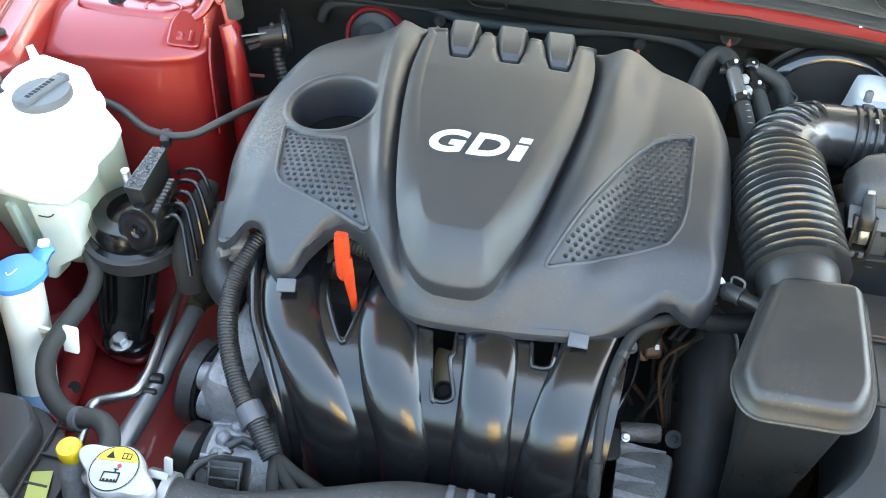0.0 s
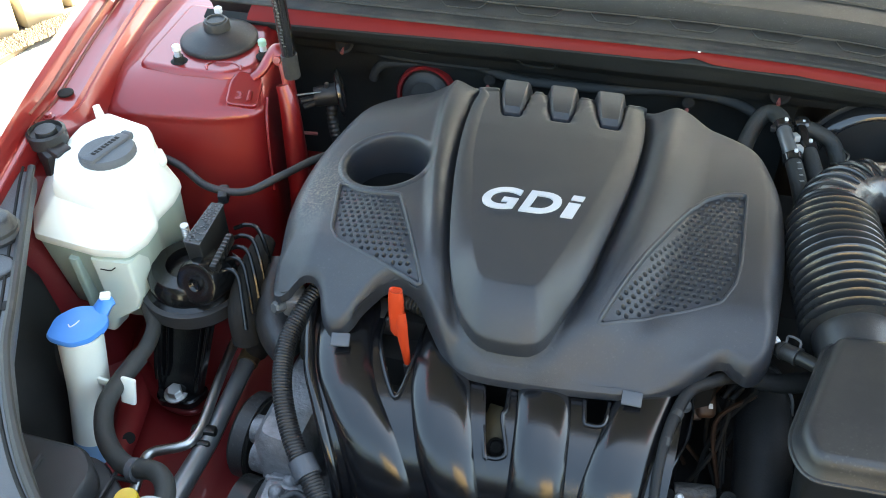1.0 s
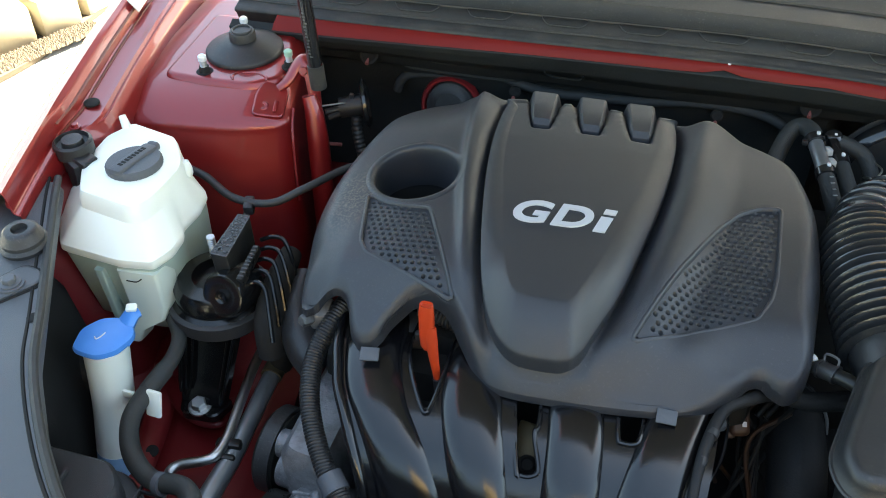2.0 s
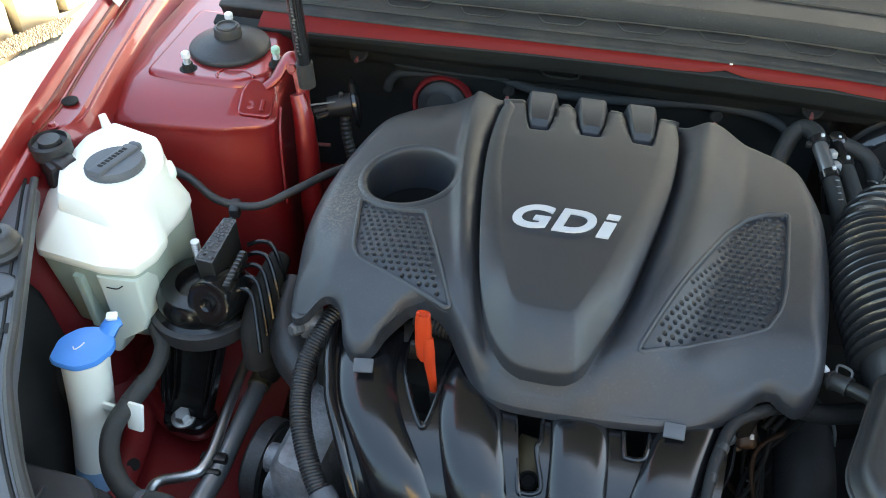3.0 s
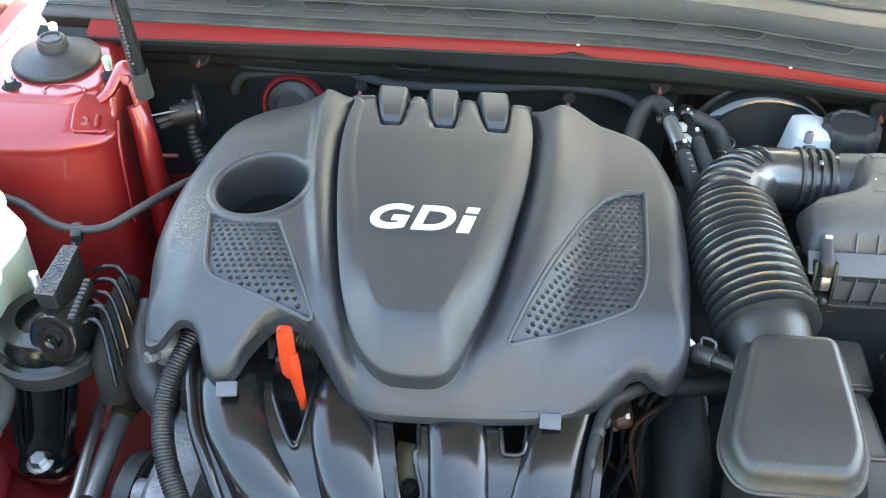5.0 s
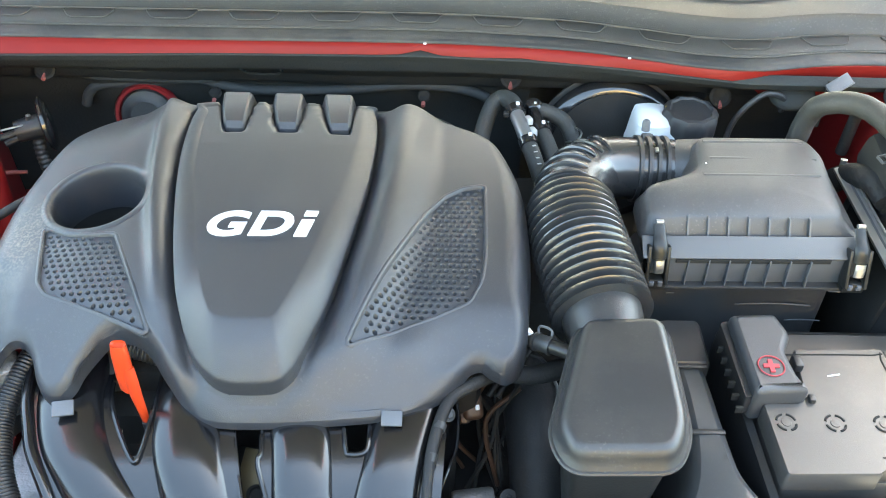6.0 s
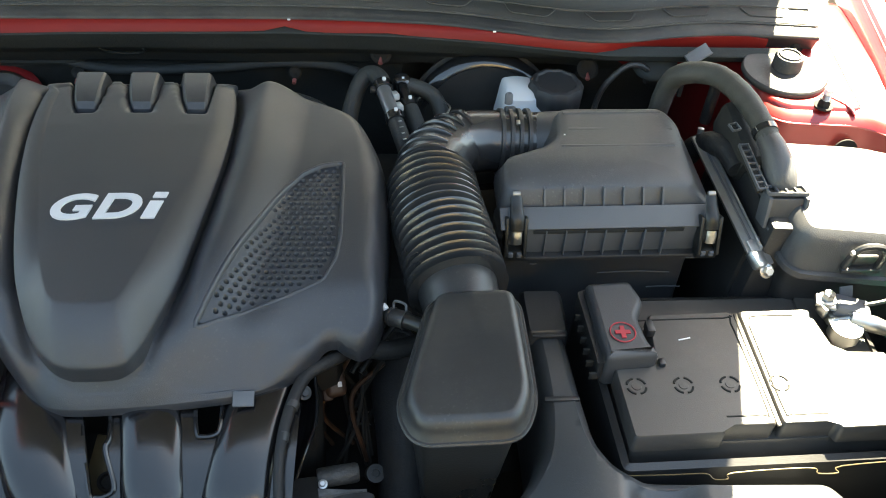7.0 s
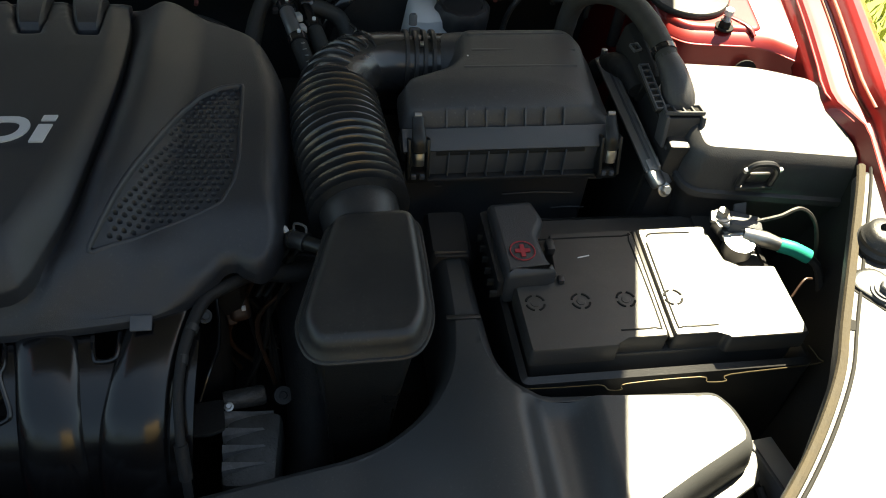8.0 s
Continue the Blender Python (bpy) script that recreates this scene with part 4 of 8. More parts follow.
def panel_top(x, y):
    return 0.949 + 0.02 * np.minimum(0, y - 0.08) - 0.3 * (x + 0.13) ** 2 - 0.05 * np.maximum(0, y - 0.2) - 1.2 * np.maximum(0, y - 0.245) ** 2


def pocket(x, y):
    """Depth of the three pockets cut into the panel's rear edge."""
    d = np.zeros(np.shape(x))
    for xm in LUGS:
        half = 0.0125 + 0.14 * np.maximum(0, y - 0.222)
        side = half - np.abs(x - xm + 0.1 * (y - 0.25))
        d = np.maximum(d, ease(0.0, 0.0075, side) * ease(0.218, 0.2265, y))
    return 0.014 * d


def engine_cover():
    cov = thing("engine_cover", (-0.13, 0.11, 0.85), "matte charcoal plastic engine cover with GDi lettering", "engine cover")
    line = [(-0.305, 0.318, 0.893), (-0.276, 0.322, 0.905), (-0.25, 0.306, 0.915), (-0.228, 0.298, 0.91), (-0.19, 0.302, 0.9), (-0.13, 0.304, 0.9), (-0.07, 0.304, 0.9), (-0.038, 0.298, 0.91), (-0.008, 0.302, 0.915),
            (0.027, 0.298, 0.9), (0.06, 0.282, 0.89), (0.086, 0.262, 0.88), (0.102, 0.232, 0.875), (0.115, 0.18, 0.875), (0.117, 0.1, 0.876), (0.110, 0.02, 0.878), (0.106, -0.008, 0.878),
            (0.099, -0.025, 0.876), (0.088, -0.0335, 0.875), (0.077, -0.0325, 0.879), (0.067, -0.028, 0.884), (0.057, -0.030, 0.883), (0.047, -0.040, 0.877), (0.031, -0.053, 0.872), (0.003, -0.066, 0.87), (-0.035, -0.074, 0.87), (-0.104, -0.079, 0.868),
            (-0.155, -0.079, 0.868), (-0.178, -0.068, 0.8705), (-0.1995, -0.0465, 0.885), (-0.2115, -0.0325, 0.895), (-0.2225, -0.0245, 0.902), (-0.2375, -0.0215, 0.905), (-0.250, -0.0255, 0.901), (-0.2585, -0.0325, 0.895), (-0.2695, -0.0455, 0.886),
            (-0.2755, -0.0565, 0.879), (-0.283, -0.063, 0.875), (-0.294, -0.0635, 0.875), (-0.3045, -0.053, 0.879), (-0.3105, -0.038, 0.888), (-0.3165, -0.0285, 0.896), (-0.3235, -0.025, 0.900), (-0.332, -0.0258, 0.898), (-0.340, -0.030, 0.892),
            (-0.3465, -0.0375, 0.884), (-0.355, -0.039, 0.879), (-0.3635, -0.03, 0.875), (-0.371, -0.005, 0.870),
            (-0.383, 0.045, 0.862), (-0.387, 0.09, 0.87), (-0.385, 0.14, 0.874), (-0.375, 0.20, 0.878), (-0.362, 0.255, 0.88), (-0.340, 0.294, 0.886)]
    B = spline(line, 12, closed=True)
    n = len(B)
    # a smoothed inner loop keeps the rings from folding at the notches
    S = np.array([(p.x, p.y) for p in B])
    for k in range(380):
        S = (np.roll(S, 1, 0) + S * 2 + np.roll(S, -1, 0)) / 4
    C = np.array((-0.14, 0.12))
    S = C + (S - C) * 0.80
    E = np.array([(p.x, p.y, p.z) for p in B])
    flat = [C + (S - C) * (k / 120) for k in range(1, 121)]
    for k in range(1, 43):
        flat.append(S + (E[:, :2] - S) * (1 - (1 - k / 42) ** 1.6))
    soft = 0.030 - 0.010 * ease(0.02, -0.03, E[:, 1]) - 0.0115 * ease(-0.165, -0.19, E[:, 0]) * ease(0.02, -0.01, E[:, 1]) - 0.011 * ease(0.02, 0.05, E[:, 0]) * ease(0.05, 0.0, E[:, 1]) - 0.008 * ease(0.2, 0.26, E[:, 1])
    full = []
    for row in flat:
        x, y = row[:, 0], row[:, 1]
        z = shell_z(x, y)
        # fall to the lip, by the true distance from the outline
        D = np.hypot(x[:, None] - E[None, :, 0], y[:, None] - E[None, :, 1])
        d = D.min(1)
        if d.min() < 0.05:
            w = 1 / (D * D + 4e-6) ** 3
            zb, r = (w * E[None, :, 2]).sum(1) / w.sum(1), (w * soft[None, :]).sum(1) / w.sum(1)
            e = 1 - np.sqrt(np.maximum(0, 1 - np.clip(1 - d / r, 0, 1) ** 2.4))
            # the front apron slopes to its lip without a rolled edge
            k = ease(-0.01, -0.045, y) * ease(-0.2, -0.165, x) * ease(0.045, 0.0, x)
            e = e * (1 - k) + np.clip(1 - d / 0.05, 0, 1) ** 2.1 * k
            z = z + (zb - z) * e
        full.append(np.stack([x, y, z], 1))
    full[-1] = E.copy()
    for k, dz in ((0.0, -0.009), (0.012, -0.009), (0.02, 0.004)):
        q = E.copy()
        q[:, :2] += (C - q[:, :2]) * k
        q[:, 2] += dz
        full.append(q)
    bm = ring_mesh(full)
    gone = [f for f in bm.faces if math.hypot(f.calc_center_median().x - HOLE[0], f.calc_center_median().y - HOLE[1]) < HOLE[2] + 0.001 and f.calc_center_median().z > 0.85]
    bmesh.ops.delete(bm, geom=gone, context="FACES")
    for v in bm.verts:
        d = math.hypot(v.co.x - HOLE[0], v.co.y - HOLE[1])
        if 0.03 < d < 0.0495 and v.co.z > 0.88:
            k = 0.0495 / d
            v.co.x, v.co.y = HOLE[0] + (v.co.x - HOLE[0]) * k, HOLE[1] + (v.co.y - HOLE[1]) * k
            v.co.z = cover_top(v.co.x, v.co.y) - 0.0008
    part("shell", bm, M_cover, cov, sharp=50)
    # raised centre panel with three pockets at its rear edge
    fo, ff = (np.array([(p.x, p.y) for p in spline([(x, y, 0) for x, y in o], 24, closed=True)]) for o in (PANEL, FLAT))
    low = cover_z(fo[:, 0], fo[:, 1])
    loops = []

    def lay(p, z):
        return np.stack([p[:, 0], p[:, 1], z - pocket(p[:, 0], p[:, 1])], 1)
    zin = panel_top(ff[:, 0], ff[:, 1])
    zout = np.minimum(low + 0.0120, zin - 0.0015)
    for k in range(160):
        zout = (np.roll(zout, 1) + zout * 2 + np.roll(zout, -1)) / 4
    cen = np.array((-0.135, 0.12))
    for k in [0.03, 0.12, 0.25, 0.4, 0.52] + [0.6 + 0.0125 * q for q in range(33)]:
        p = cen + (ff - cen) * k
        loops.append(lay(p, panel_top(p[:, 0], p[:, 1])))
    for t in (0.06, 0.15, 0.3, 0.45, 0.6, 0.75, 0.88, 0.96, 1.0):
        p = ff + (fo - ff) * t
        loops.append(lay(p, zin + (zout - zin) * (0.6 * t + 0.4 * t * t) + 0.0014 * 4 * t * (1 - t)))
    loops.append(lay(fo + (fo - cen) * 0.003, zout - 0.0014))
    loops.append(lay(fo + (fo - cen) * 0.004, zout - 0.004))
    loops.append(np.stack([fo[:, 0], fo[:, 1], low - 0.006], 1))
    part("centre_panel", ring_mesh(loops), M_panel, cov, "smooth raised centre panel", 60)
    # three lugs standing in the pockets
    for xm in LUGS:
        bm = bmesh.new()
        sec = []
        for y, z, w in ((0.300, 0.915, 0.0165), (0.2985, 0.940, 0.0150), (0.294, 0.9455, 0.0142), (0.270, 0.9500, 0.0128), (0.250, 0.9500, 0.0112), (0.2375, 0.9480, 0.0098), (0.2320, 0.9430, 0.0090), (0.2290, 0.9340, 0.0088)):
            c = xm - 0.1 * (y - 0.25)
            sec.append([Vector((c + u * w + v * 0.0045, y, z + dz)) for u, v, dz in ((-1, -1, -0.016), (-1, -0.15, -0.0022), (-0.88, 0, 0), (0.88, 0, 0), (1, 0.15, -0.0022), (1, 1, -0.016))])
        rings(bm, sec)
        part("lug", bm, M_cover, cov, sharp=28)
    # oil filler well
    hx, hy = HOLE[0], HOLE[1]
    zr = cover_top(hx, hy)
    loops = []
    for r, dz, own in ((0.0535, -0.003, 1), (0.0525, 0.0002, 1), (0.049, 0.0009, 1), (0.0462, 0.0006, 1), (0.0448, -0.0008, 1), (0.0438, -0.003, 0.9), (0.0432, -0.008, 0.6), (0.0425, -0.02, 0.2), (0.042, -0.046, 0), (0.0405, -0.0465, 0), (0.0415, -0.02, 0.0), (0.0418, -0.012, 0.2)):
        row = []
        for k in range(72):
            a = 2 * math.pi * k / 72
            x, y = hx + r * math.cos(a), hy + r * math.sin(a)
            level = zr + 0.12 * (x - hx) - 0.03 * (y - hy)
            row.append(Vector((x, y, cover_top(x, y) * own + level * (1 - own) + dz)))
        loops.append(row)
    bm = bmesh.new()
    rings(bm, loops, cap=False)
    part("well", bm, M_cover, cov, "round oil filler well", 60)
    # lower well coloured near-black, standing in for the shade deep inside
    part("well_shade", lathe([(0.0, 0.83), (0.048, 0.83), (0.048, 0.9), (0.0425, 0.9), (0.0425, 0.836), (0.0, 0.836)], pose(hx, hy, 0), 40), M_dark, cov)
    # perforated inserts, sunk in a bevelled frame
    for poly in (INSERT_L, INSERT_R):
        cx, cy = sum(p[0] for p in poly) / len(poly), sum(p[1] for p in poly) / len(poly)
        bm = bmesh.new()
        step, rise = 0.0071, 0.0063
        cell = [(-step / 2, rise / 3), (0, rise * 2 / 3), (step / 2, rise / 3), (step / 2, -rise / 3), (0, -rise * 2 / 3), (-step / 2, -rise / 3)]
        # a sheet of six-sided cells, each with a sunken cup
        for j in range(-26, 32):
            for i in range(-26, 32):
                x, y = cx + (i + 0.5 * (j % 2)) * step, cy + j * rise
                d = seg_dist(x, y, poly + poly[:1])
                if not inside(x, y, poly) and d > step * 0.6:
                    continue

                def put(px, py, dz):
                    if not inside(px, py, poly):
                        px, py = nearest(px, py, poly)
                    return bm.verts.new((px, py, dz))
                a0 = [put(x + p, y + q, -0.0028) for p, q in cell]
                if not inside(x, y, poly) or d < step * 0.42:
                    bm.faces.new(a0)
                    continue
                rows = [a0]
                for r, dz in ((0.0027, -0.0026), (0.0023, -0.0031), (0.0018, -0.0072), (0.0007, -0.0078)):
                    rows.append([put(x + r * math.cos(math.pi * (5 - 2 * k) / 6), y + r * math.sin(math.pi * (5 - 2 * k) / 6), dz) for k in range(6)])
                for a, b in zip(rows, rows[1:]):
                    for k in range(6):
                        q = (k + 1) % 6
                        bm.faces.new((a[k], a[q], b[q], b[k]))
                bm.faces.new(rows[-1])
        bmesh.ops.remove_doubles(bm, verts=bm.verts, dist=0.0003)
        bmesh.ops.dissolve_degenerate(bm, edges=bm.edges[:], dist=0.0001)
        zs = cover_z([v.co.x for v in bm.verts], [v.co.y for v in bm.verts])
        for v, z in zip(bm.verts, zs):
            v.co.z += z
        part("insert", bm, M_insert, cov, "dimpled dark insert", 60)
        out = resample(rounded(poly, 0.0035, 4), 220)
        loops = []
        for d, dz in ((-0.0034, -0.0008), (-0.0028, 0.0001), (-0.0010, 0.0006), (-0.0002, 0.0003), (0.0006, -0.0012), (0.0012, -0.0032)):
            o = inset(out, d)
            zz = cover_z([p.x for p in o], [p.y for p in o])
            loops.append([Vector((p.x, p.y, z + dz)) for p, z in zip(o, zz)])
        bm = bmesh.new()
        rings(bm, loops, cap=False)
        part("insert_rim", bm, M_cover, cov, sharp=80)
    # letters
    cu = bpy.data.curves.new("letters", "FONT")
    cu.body, cu.size, cu.shear, cu.extrude, cu.offset, cu.space_character = "GD", 0.041, 0.0, 0.0008, 0.0012, 1.10
    cu.resolution_u = 6
    tmp = new("letters", cu)
    me = bpy.data.meshes.new_from_object(tmp)
    bpy.data.objects.remove(tmp)
    me.name = "letters"
    xs = [v.co.x for v in me.vertices]
    ys = [v.co.y for v in me.vertices]
    me.transform(Matrix.Diagonal((0.0752 / (max(xs) - min(xs)), 0.0332 / (max(ys) - min(ys)), 1, 1)) @ pose(-min(xs), -min(ys), 0))
    bm = bmesh.new()
    bm.from_mesh(me)
    box(bm, (0.0112, 0.0219, 0.0016), pose(0.0866, 0.01095, 0), 0)
    box(bm, (0.0112, 0.0068, 0.0016), pose(0.0866, 0.0304, 0), 0)
    bm.to_mesh(me)
    bm.free()
    for v in me.vertices:
        v.co.x += 0.26 * v.co.y
    me.transform(pose(-0.1815, 0.0592, 0, 0, 0, 1.5))
    for v in me.vertices:
        v.co.z += float(panel_top(np.float64(v.co.x), np.float64(v.co.y))) + 0.0008
    me.materials.append(M_letter)
    ob = new("letters", me)
    ob.parent, ob.matrix_parent_inverse = cov, Matrix.Translation(-cov.location)
    ob["label"] = "raised silver-white letters"
    # two fixing tabs at the front edge
    for x, y, z, r in ((-0.279, -0.073, 0.8735, 10), (-0.009, -0.0745, 0.8705, 0)):
        part("tab", bx((0.0175, 0.013, 0.003), pose(x, y, z, 22, 0, r), 0.0008), M_cap, cov)


engine_cover()

# filler cap down in the well
oc = thing("oil_filler_cap", (HOLE[0], HOLE[1], 0.86), "black oil filler cap deep in the cover's well", "oil cap")
part("cap", lathe([(0.0, 0.83), (0.03, 0.83), (0.03, 0.862), (0.028, 0.866), (0.0, 0.867)], pose(HOLE[0], HOLE[1], 0), 24, squash=lambda a: 1 + 0.03 * math.cos(8 * a)), M_black, oc)
part("grip", bx((0.052, 0.012, 0.012), pose(HOLE[0], HOLE[1], 0.871, 0, 0, 20), 0.003), M_black, oc)


# ---- engine, intake manifold ----
def engine():
    eng = thing("engine_block", (-0.12, 0.12, 0.45), "dull black engine block with a grey cast side, under the cover", "engine")
    # block, head and gearbox all take the near-black base colour
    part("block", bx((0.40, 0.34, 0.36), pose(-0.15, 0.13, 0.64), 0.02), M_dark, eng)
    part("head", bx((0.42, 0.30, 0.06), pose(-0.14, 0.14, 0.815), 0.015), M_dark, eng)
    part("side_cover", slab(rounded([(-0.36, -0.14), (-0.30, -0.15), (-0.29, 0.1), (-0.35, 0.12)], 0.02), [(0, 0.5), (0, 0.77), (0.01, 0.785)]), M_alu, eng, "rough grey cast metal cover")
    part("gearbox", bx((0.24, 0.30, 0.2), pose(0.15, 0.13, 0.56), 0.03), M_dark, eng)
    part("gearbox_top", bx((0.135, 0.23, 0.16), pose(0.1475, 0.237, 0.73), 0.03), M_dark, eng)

    man = thing("intake_manifold", (-0.13, -0.1, 0.55), "glossy black plastic intake manifold with four runners", "intake manifold")
    prof = [(0.05, 0.860), (-0.03, 0.860), (-0.07, 0.8575), (-0.10, 0.852), (-0.122, 0.844), (-0.142, 0.831), (-0.16, 0.809), (-0.173, 0.78), (-0.179, 0.74), (-0.18, 0.64)]
    arc = [0.0]
    for p, q in zip(prof, prof[1:]):
        arc.append(arc[-1] + math.dist(p, q))
    line = spline([(0, y, z) for y, z in prof], 8)

    def surf(x, v, lift=0.0):
        f = v * (len(line) - 1)
        k = min(int(f), len(line) - 2)
        p = line[k].lerp(line[k + 1], f - k)
        d = (line[k + 1] - line[k]).normalized()
        return Vector((x, p.y + d.z * lift, p.z - d.y * lift))

    def v_at(y):
        for k in range(len(line) - 1):
            if line[k].y >= y >= line[k + 1].y:
                return (k + (line[k].y - y) / max(1e-9, line[k].y - line[k + 1].y)) / (len(line) - 1)
        return 1.0
    GAPS = ([(-0.249, 0.0), (-0.248, -0.05), (-0.222, -0.102), (-0.213, -0.102), (-0.21, -0.05), (-0.211, 0.0)],
            [(-0.145, -0.06), (-0.127, -0.134), (-0.122, -0.139), (-0.112, -0.138), (-0.108, -0.132), (-0.117, -0.107), (-0.115, -0.095), (-0.119, -0.06)],
            [(-0.051, -0.06), (-0.046, -0.094), (-0.042, -0.098), (-0.032, -0.097), (-0.028, -0.09), (-0.027, -0.06)])
    LEFT = [(-0.325, 0.0), (-0.318, -0.05), (-0.3, -0.1), (-0.272, -0.145), (-0.258, -0.165), (-0.25, -0.18)]

    def left_x(v):
        y = surf(0, v).y
        for (x0, y0), (x1, y1) in zip(LEFT, LEFT[1:]):
            if y0 >= y >= y1:
                return x0 + (x1 - x0) * (y0 - y) / (y0 - y1)
        return -0.25 if y < -0.1 else -0.325
    web = lambda u, v: surf(left_x(v) + (0.04 - 0.015 * v - left_x(v)) * u, v)
    part("web", grid(web, 150, 90, keep=lambda u, v: not any(inside(web(u, v).x, web(u, v).y, g) for g in GAPS) or v > 0.75), M_mani, man)
    runs = [[(-0.318, -0.256), (-0.311, -0.254), (-0.2945, -0.236), (-0.262, -0.202), (-0.245, -0.184), (-0.24, -0.180)],
            [(-0.211, -0.156), (-0.211, -0.155), (-0.204, -0.147), (-0.187, -0.133), (-0.170, -0.121), (-0.165, -0.12)],
            [(-0.116, -0.066), (-0.115, -0.064), (-0.107, -0.057), (-0.103, -0.053), (-0.103, -0.050), (-0.1, -0.05)],
            [(-0.022, 0.032), (-0.023, 0.030), (-0.031, 0.021), (-0.041, 0.014), (-0.045, 0.012), (-0.045, 0.01)]]
    keys = [0.0, v_at(-0.05), v_at(-0.10), v_at(-0.145), v_at(-0.17), 1.0]
    for run in runs:
        loops = []
        for j in range(0, 71):
            v = j / 70
            xa, xb = (float(curve_x([(p[q], y) for p, y in zip(run, keys)], v)) for q in (0, 1))
            row = []
            for i in range(25):
                s = i / 24
                h = 0.0085 * (1 - abs(2 * s - 1) ** 2.6) ** 0.75
                row.append(surf(xa + (xb - xa) * s, v, h - 0.0006))
            loops.append(row)
        bm = bmesh.new()
        rings(bm, loops, closed_ring=False)
        part("runner", bm, M_mani, man, sharp=70)
    for g in GAPS:
        part("rim", tube([surf(x, v_at(y), 0.001) for x, y in g], 0.0022, 8, 6), M_mani, man)
    edge = [web(0.0, v / 16) + Vector((-0.002, 0, 0)) for v in range(0, 15)]
    part("side_flange", tube(edge, 0.0055, 10, 4), M_mani, man)
    # glossy end wall of the manifold with a turned-out flange
    crown = [(0.037, -0.015, 0.858), (0.034, -0.06, 0.857), (0.031, -0.1, 0.851), (0.029, -0.135, 0.834), (0.027, -0.165, 0.79)]
    inner = [(0.0415, -0.02, 0.827), (0.040, -0.040, 0.812), (0.037, -0.062, 0.801), (0.0285, -0.0845, 0.791), (0.027, -0.097, 0.781)]
    outer = [(0.046, -0.022, 0.836), (0.0482, -0.042, 0.822), (0.0468, -0.060, 0.811), (0.039, -0.080, 0.803), (0.0305, -0.097, 0.786)]
    crown, inner, outer = (spline([Vector(p) for p in q], 6) for q in (crown, inner, outer))

    def strip(a, b):
        def at(u, v):
            f = u * (len(a) - 1)
            k = min(int(f), len(a) - 2)
            return a[k].lerp(a[k + 1], f - k).lerp(b[k].lerp(b[k + 1], f - k), v)
        return solid(grid(at, 24, 4), 0.0015)
    part("end_wall", strip(crown, inner), M_mani, man)
    part("end_flange", strip(inner, outer), M_mani, man)
    part("flange_bead", tube(outer, 0.0016, 8, 1), M_mani, man)
    part("flange_bolt", hexbolt(bmesh.new(), (0.0385, -0.052, 0.848), (0.3, -0.5, 0.8), 0.0042, 0.004), M_iron, man)
    # added near-black sheet that gives the gaps their shade
    part("gap_shade", bx((0.3, 0.12, 0.01), pose(-0.14, -0.06, 0.775), 0.002), M_dark, man)
    part("gap_plate", bx((0.026, 0.062, 0.003), pose(-0.127, -0.103, 0.812, 22, 0, -10), 0.001), M_brass, man, "dull tan metal plate in the gap")
    part("gap_plug", lathe([(0.0, -0.002), (0.0085, -0.002), (0.0085, 0.006), (0.006, 0.008), (0.005, 0.004), (0.0, 0.004)], aim((-0.121, -0.112, 0.811), (0.1, -0.4, 1)), 20), M_dark, man, "dark round socket")

    dip = thing("dipstick_handle", (-0.218, -0.063, 0.8), "bright orange plastic oil dipstick handle", "dipstick")
    bm = bmesh.new()
    secs = []
    for x, y, z, w, t in ((-0.2312, -0.0445, 0.9215, 0.0042, 0.003), (-0.2310, -0.046, 0.9235, 0.0064, 0.0042), (-0.2306, -0.048, 0.915, 0.0074, 0.0048), (-0.2295, -0.052, 0.893, 0.0076, 0.005), (-0.2282, -0.055, 0.881, 0.007, 0.0046), (-0.2275, -0.0558, 0.8765, 0.0045, 0.003)):
        secs.append([Vector((x + w * math.copysign(abs(math.cos(a)) ** 0.6, math.cos(a)), y - t * 0.9 * math.sin(a), z - t * 0.2 * math.sin(a))) for a in (2 * math.pi * k / 14 for k in range(14))])
    rings(bm, secs)
    part("handle", bm, M_orange, dip)
    part("strap", tube([(-0.2262, -0.0515, 0.901), (-0.2245, -0.055, 0.888), (-0.2222, -0.0585, 0.872), (-0.2195, -0.0615, 0.857), (-0.2178, -0.064, 0.843)], [0.0056, 0.006, 0.0052, 0.0042, 0.003], 10, 6, flat=0.6), M_orange, dip)
    part("tube", tube([(-0.218, -0.0635, 0.846), (-0.212, -0.068, 0.78)], 0.004, 10, 3), M_black, dip)
    part("spring_sleeve", tube([(-0.25, 0.0, 0.872), (-0.205, -0.012, 0.868)], 0.009, 12, 6, ribs=(0.004, 0.002, 0, 1)), M_black, eng)
    part("bracket", bx((0.036, 0.034, 0.018), pose(-0.262, -0.016, 0.853, 12, 0, 8), 0.003), M_black, eng)
    part("bracket_tab", bx((0.012, 0.006, 0.02), pose(-0.243, -0.028, 0.858, 10, 0, 8), 0.002), M_black, eng)


engine()


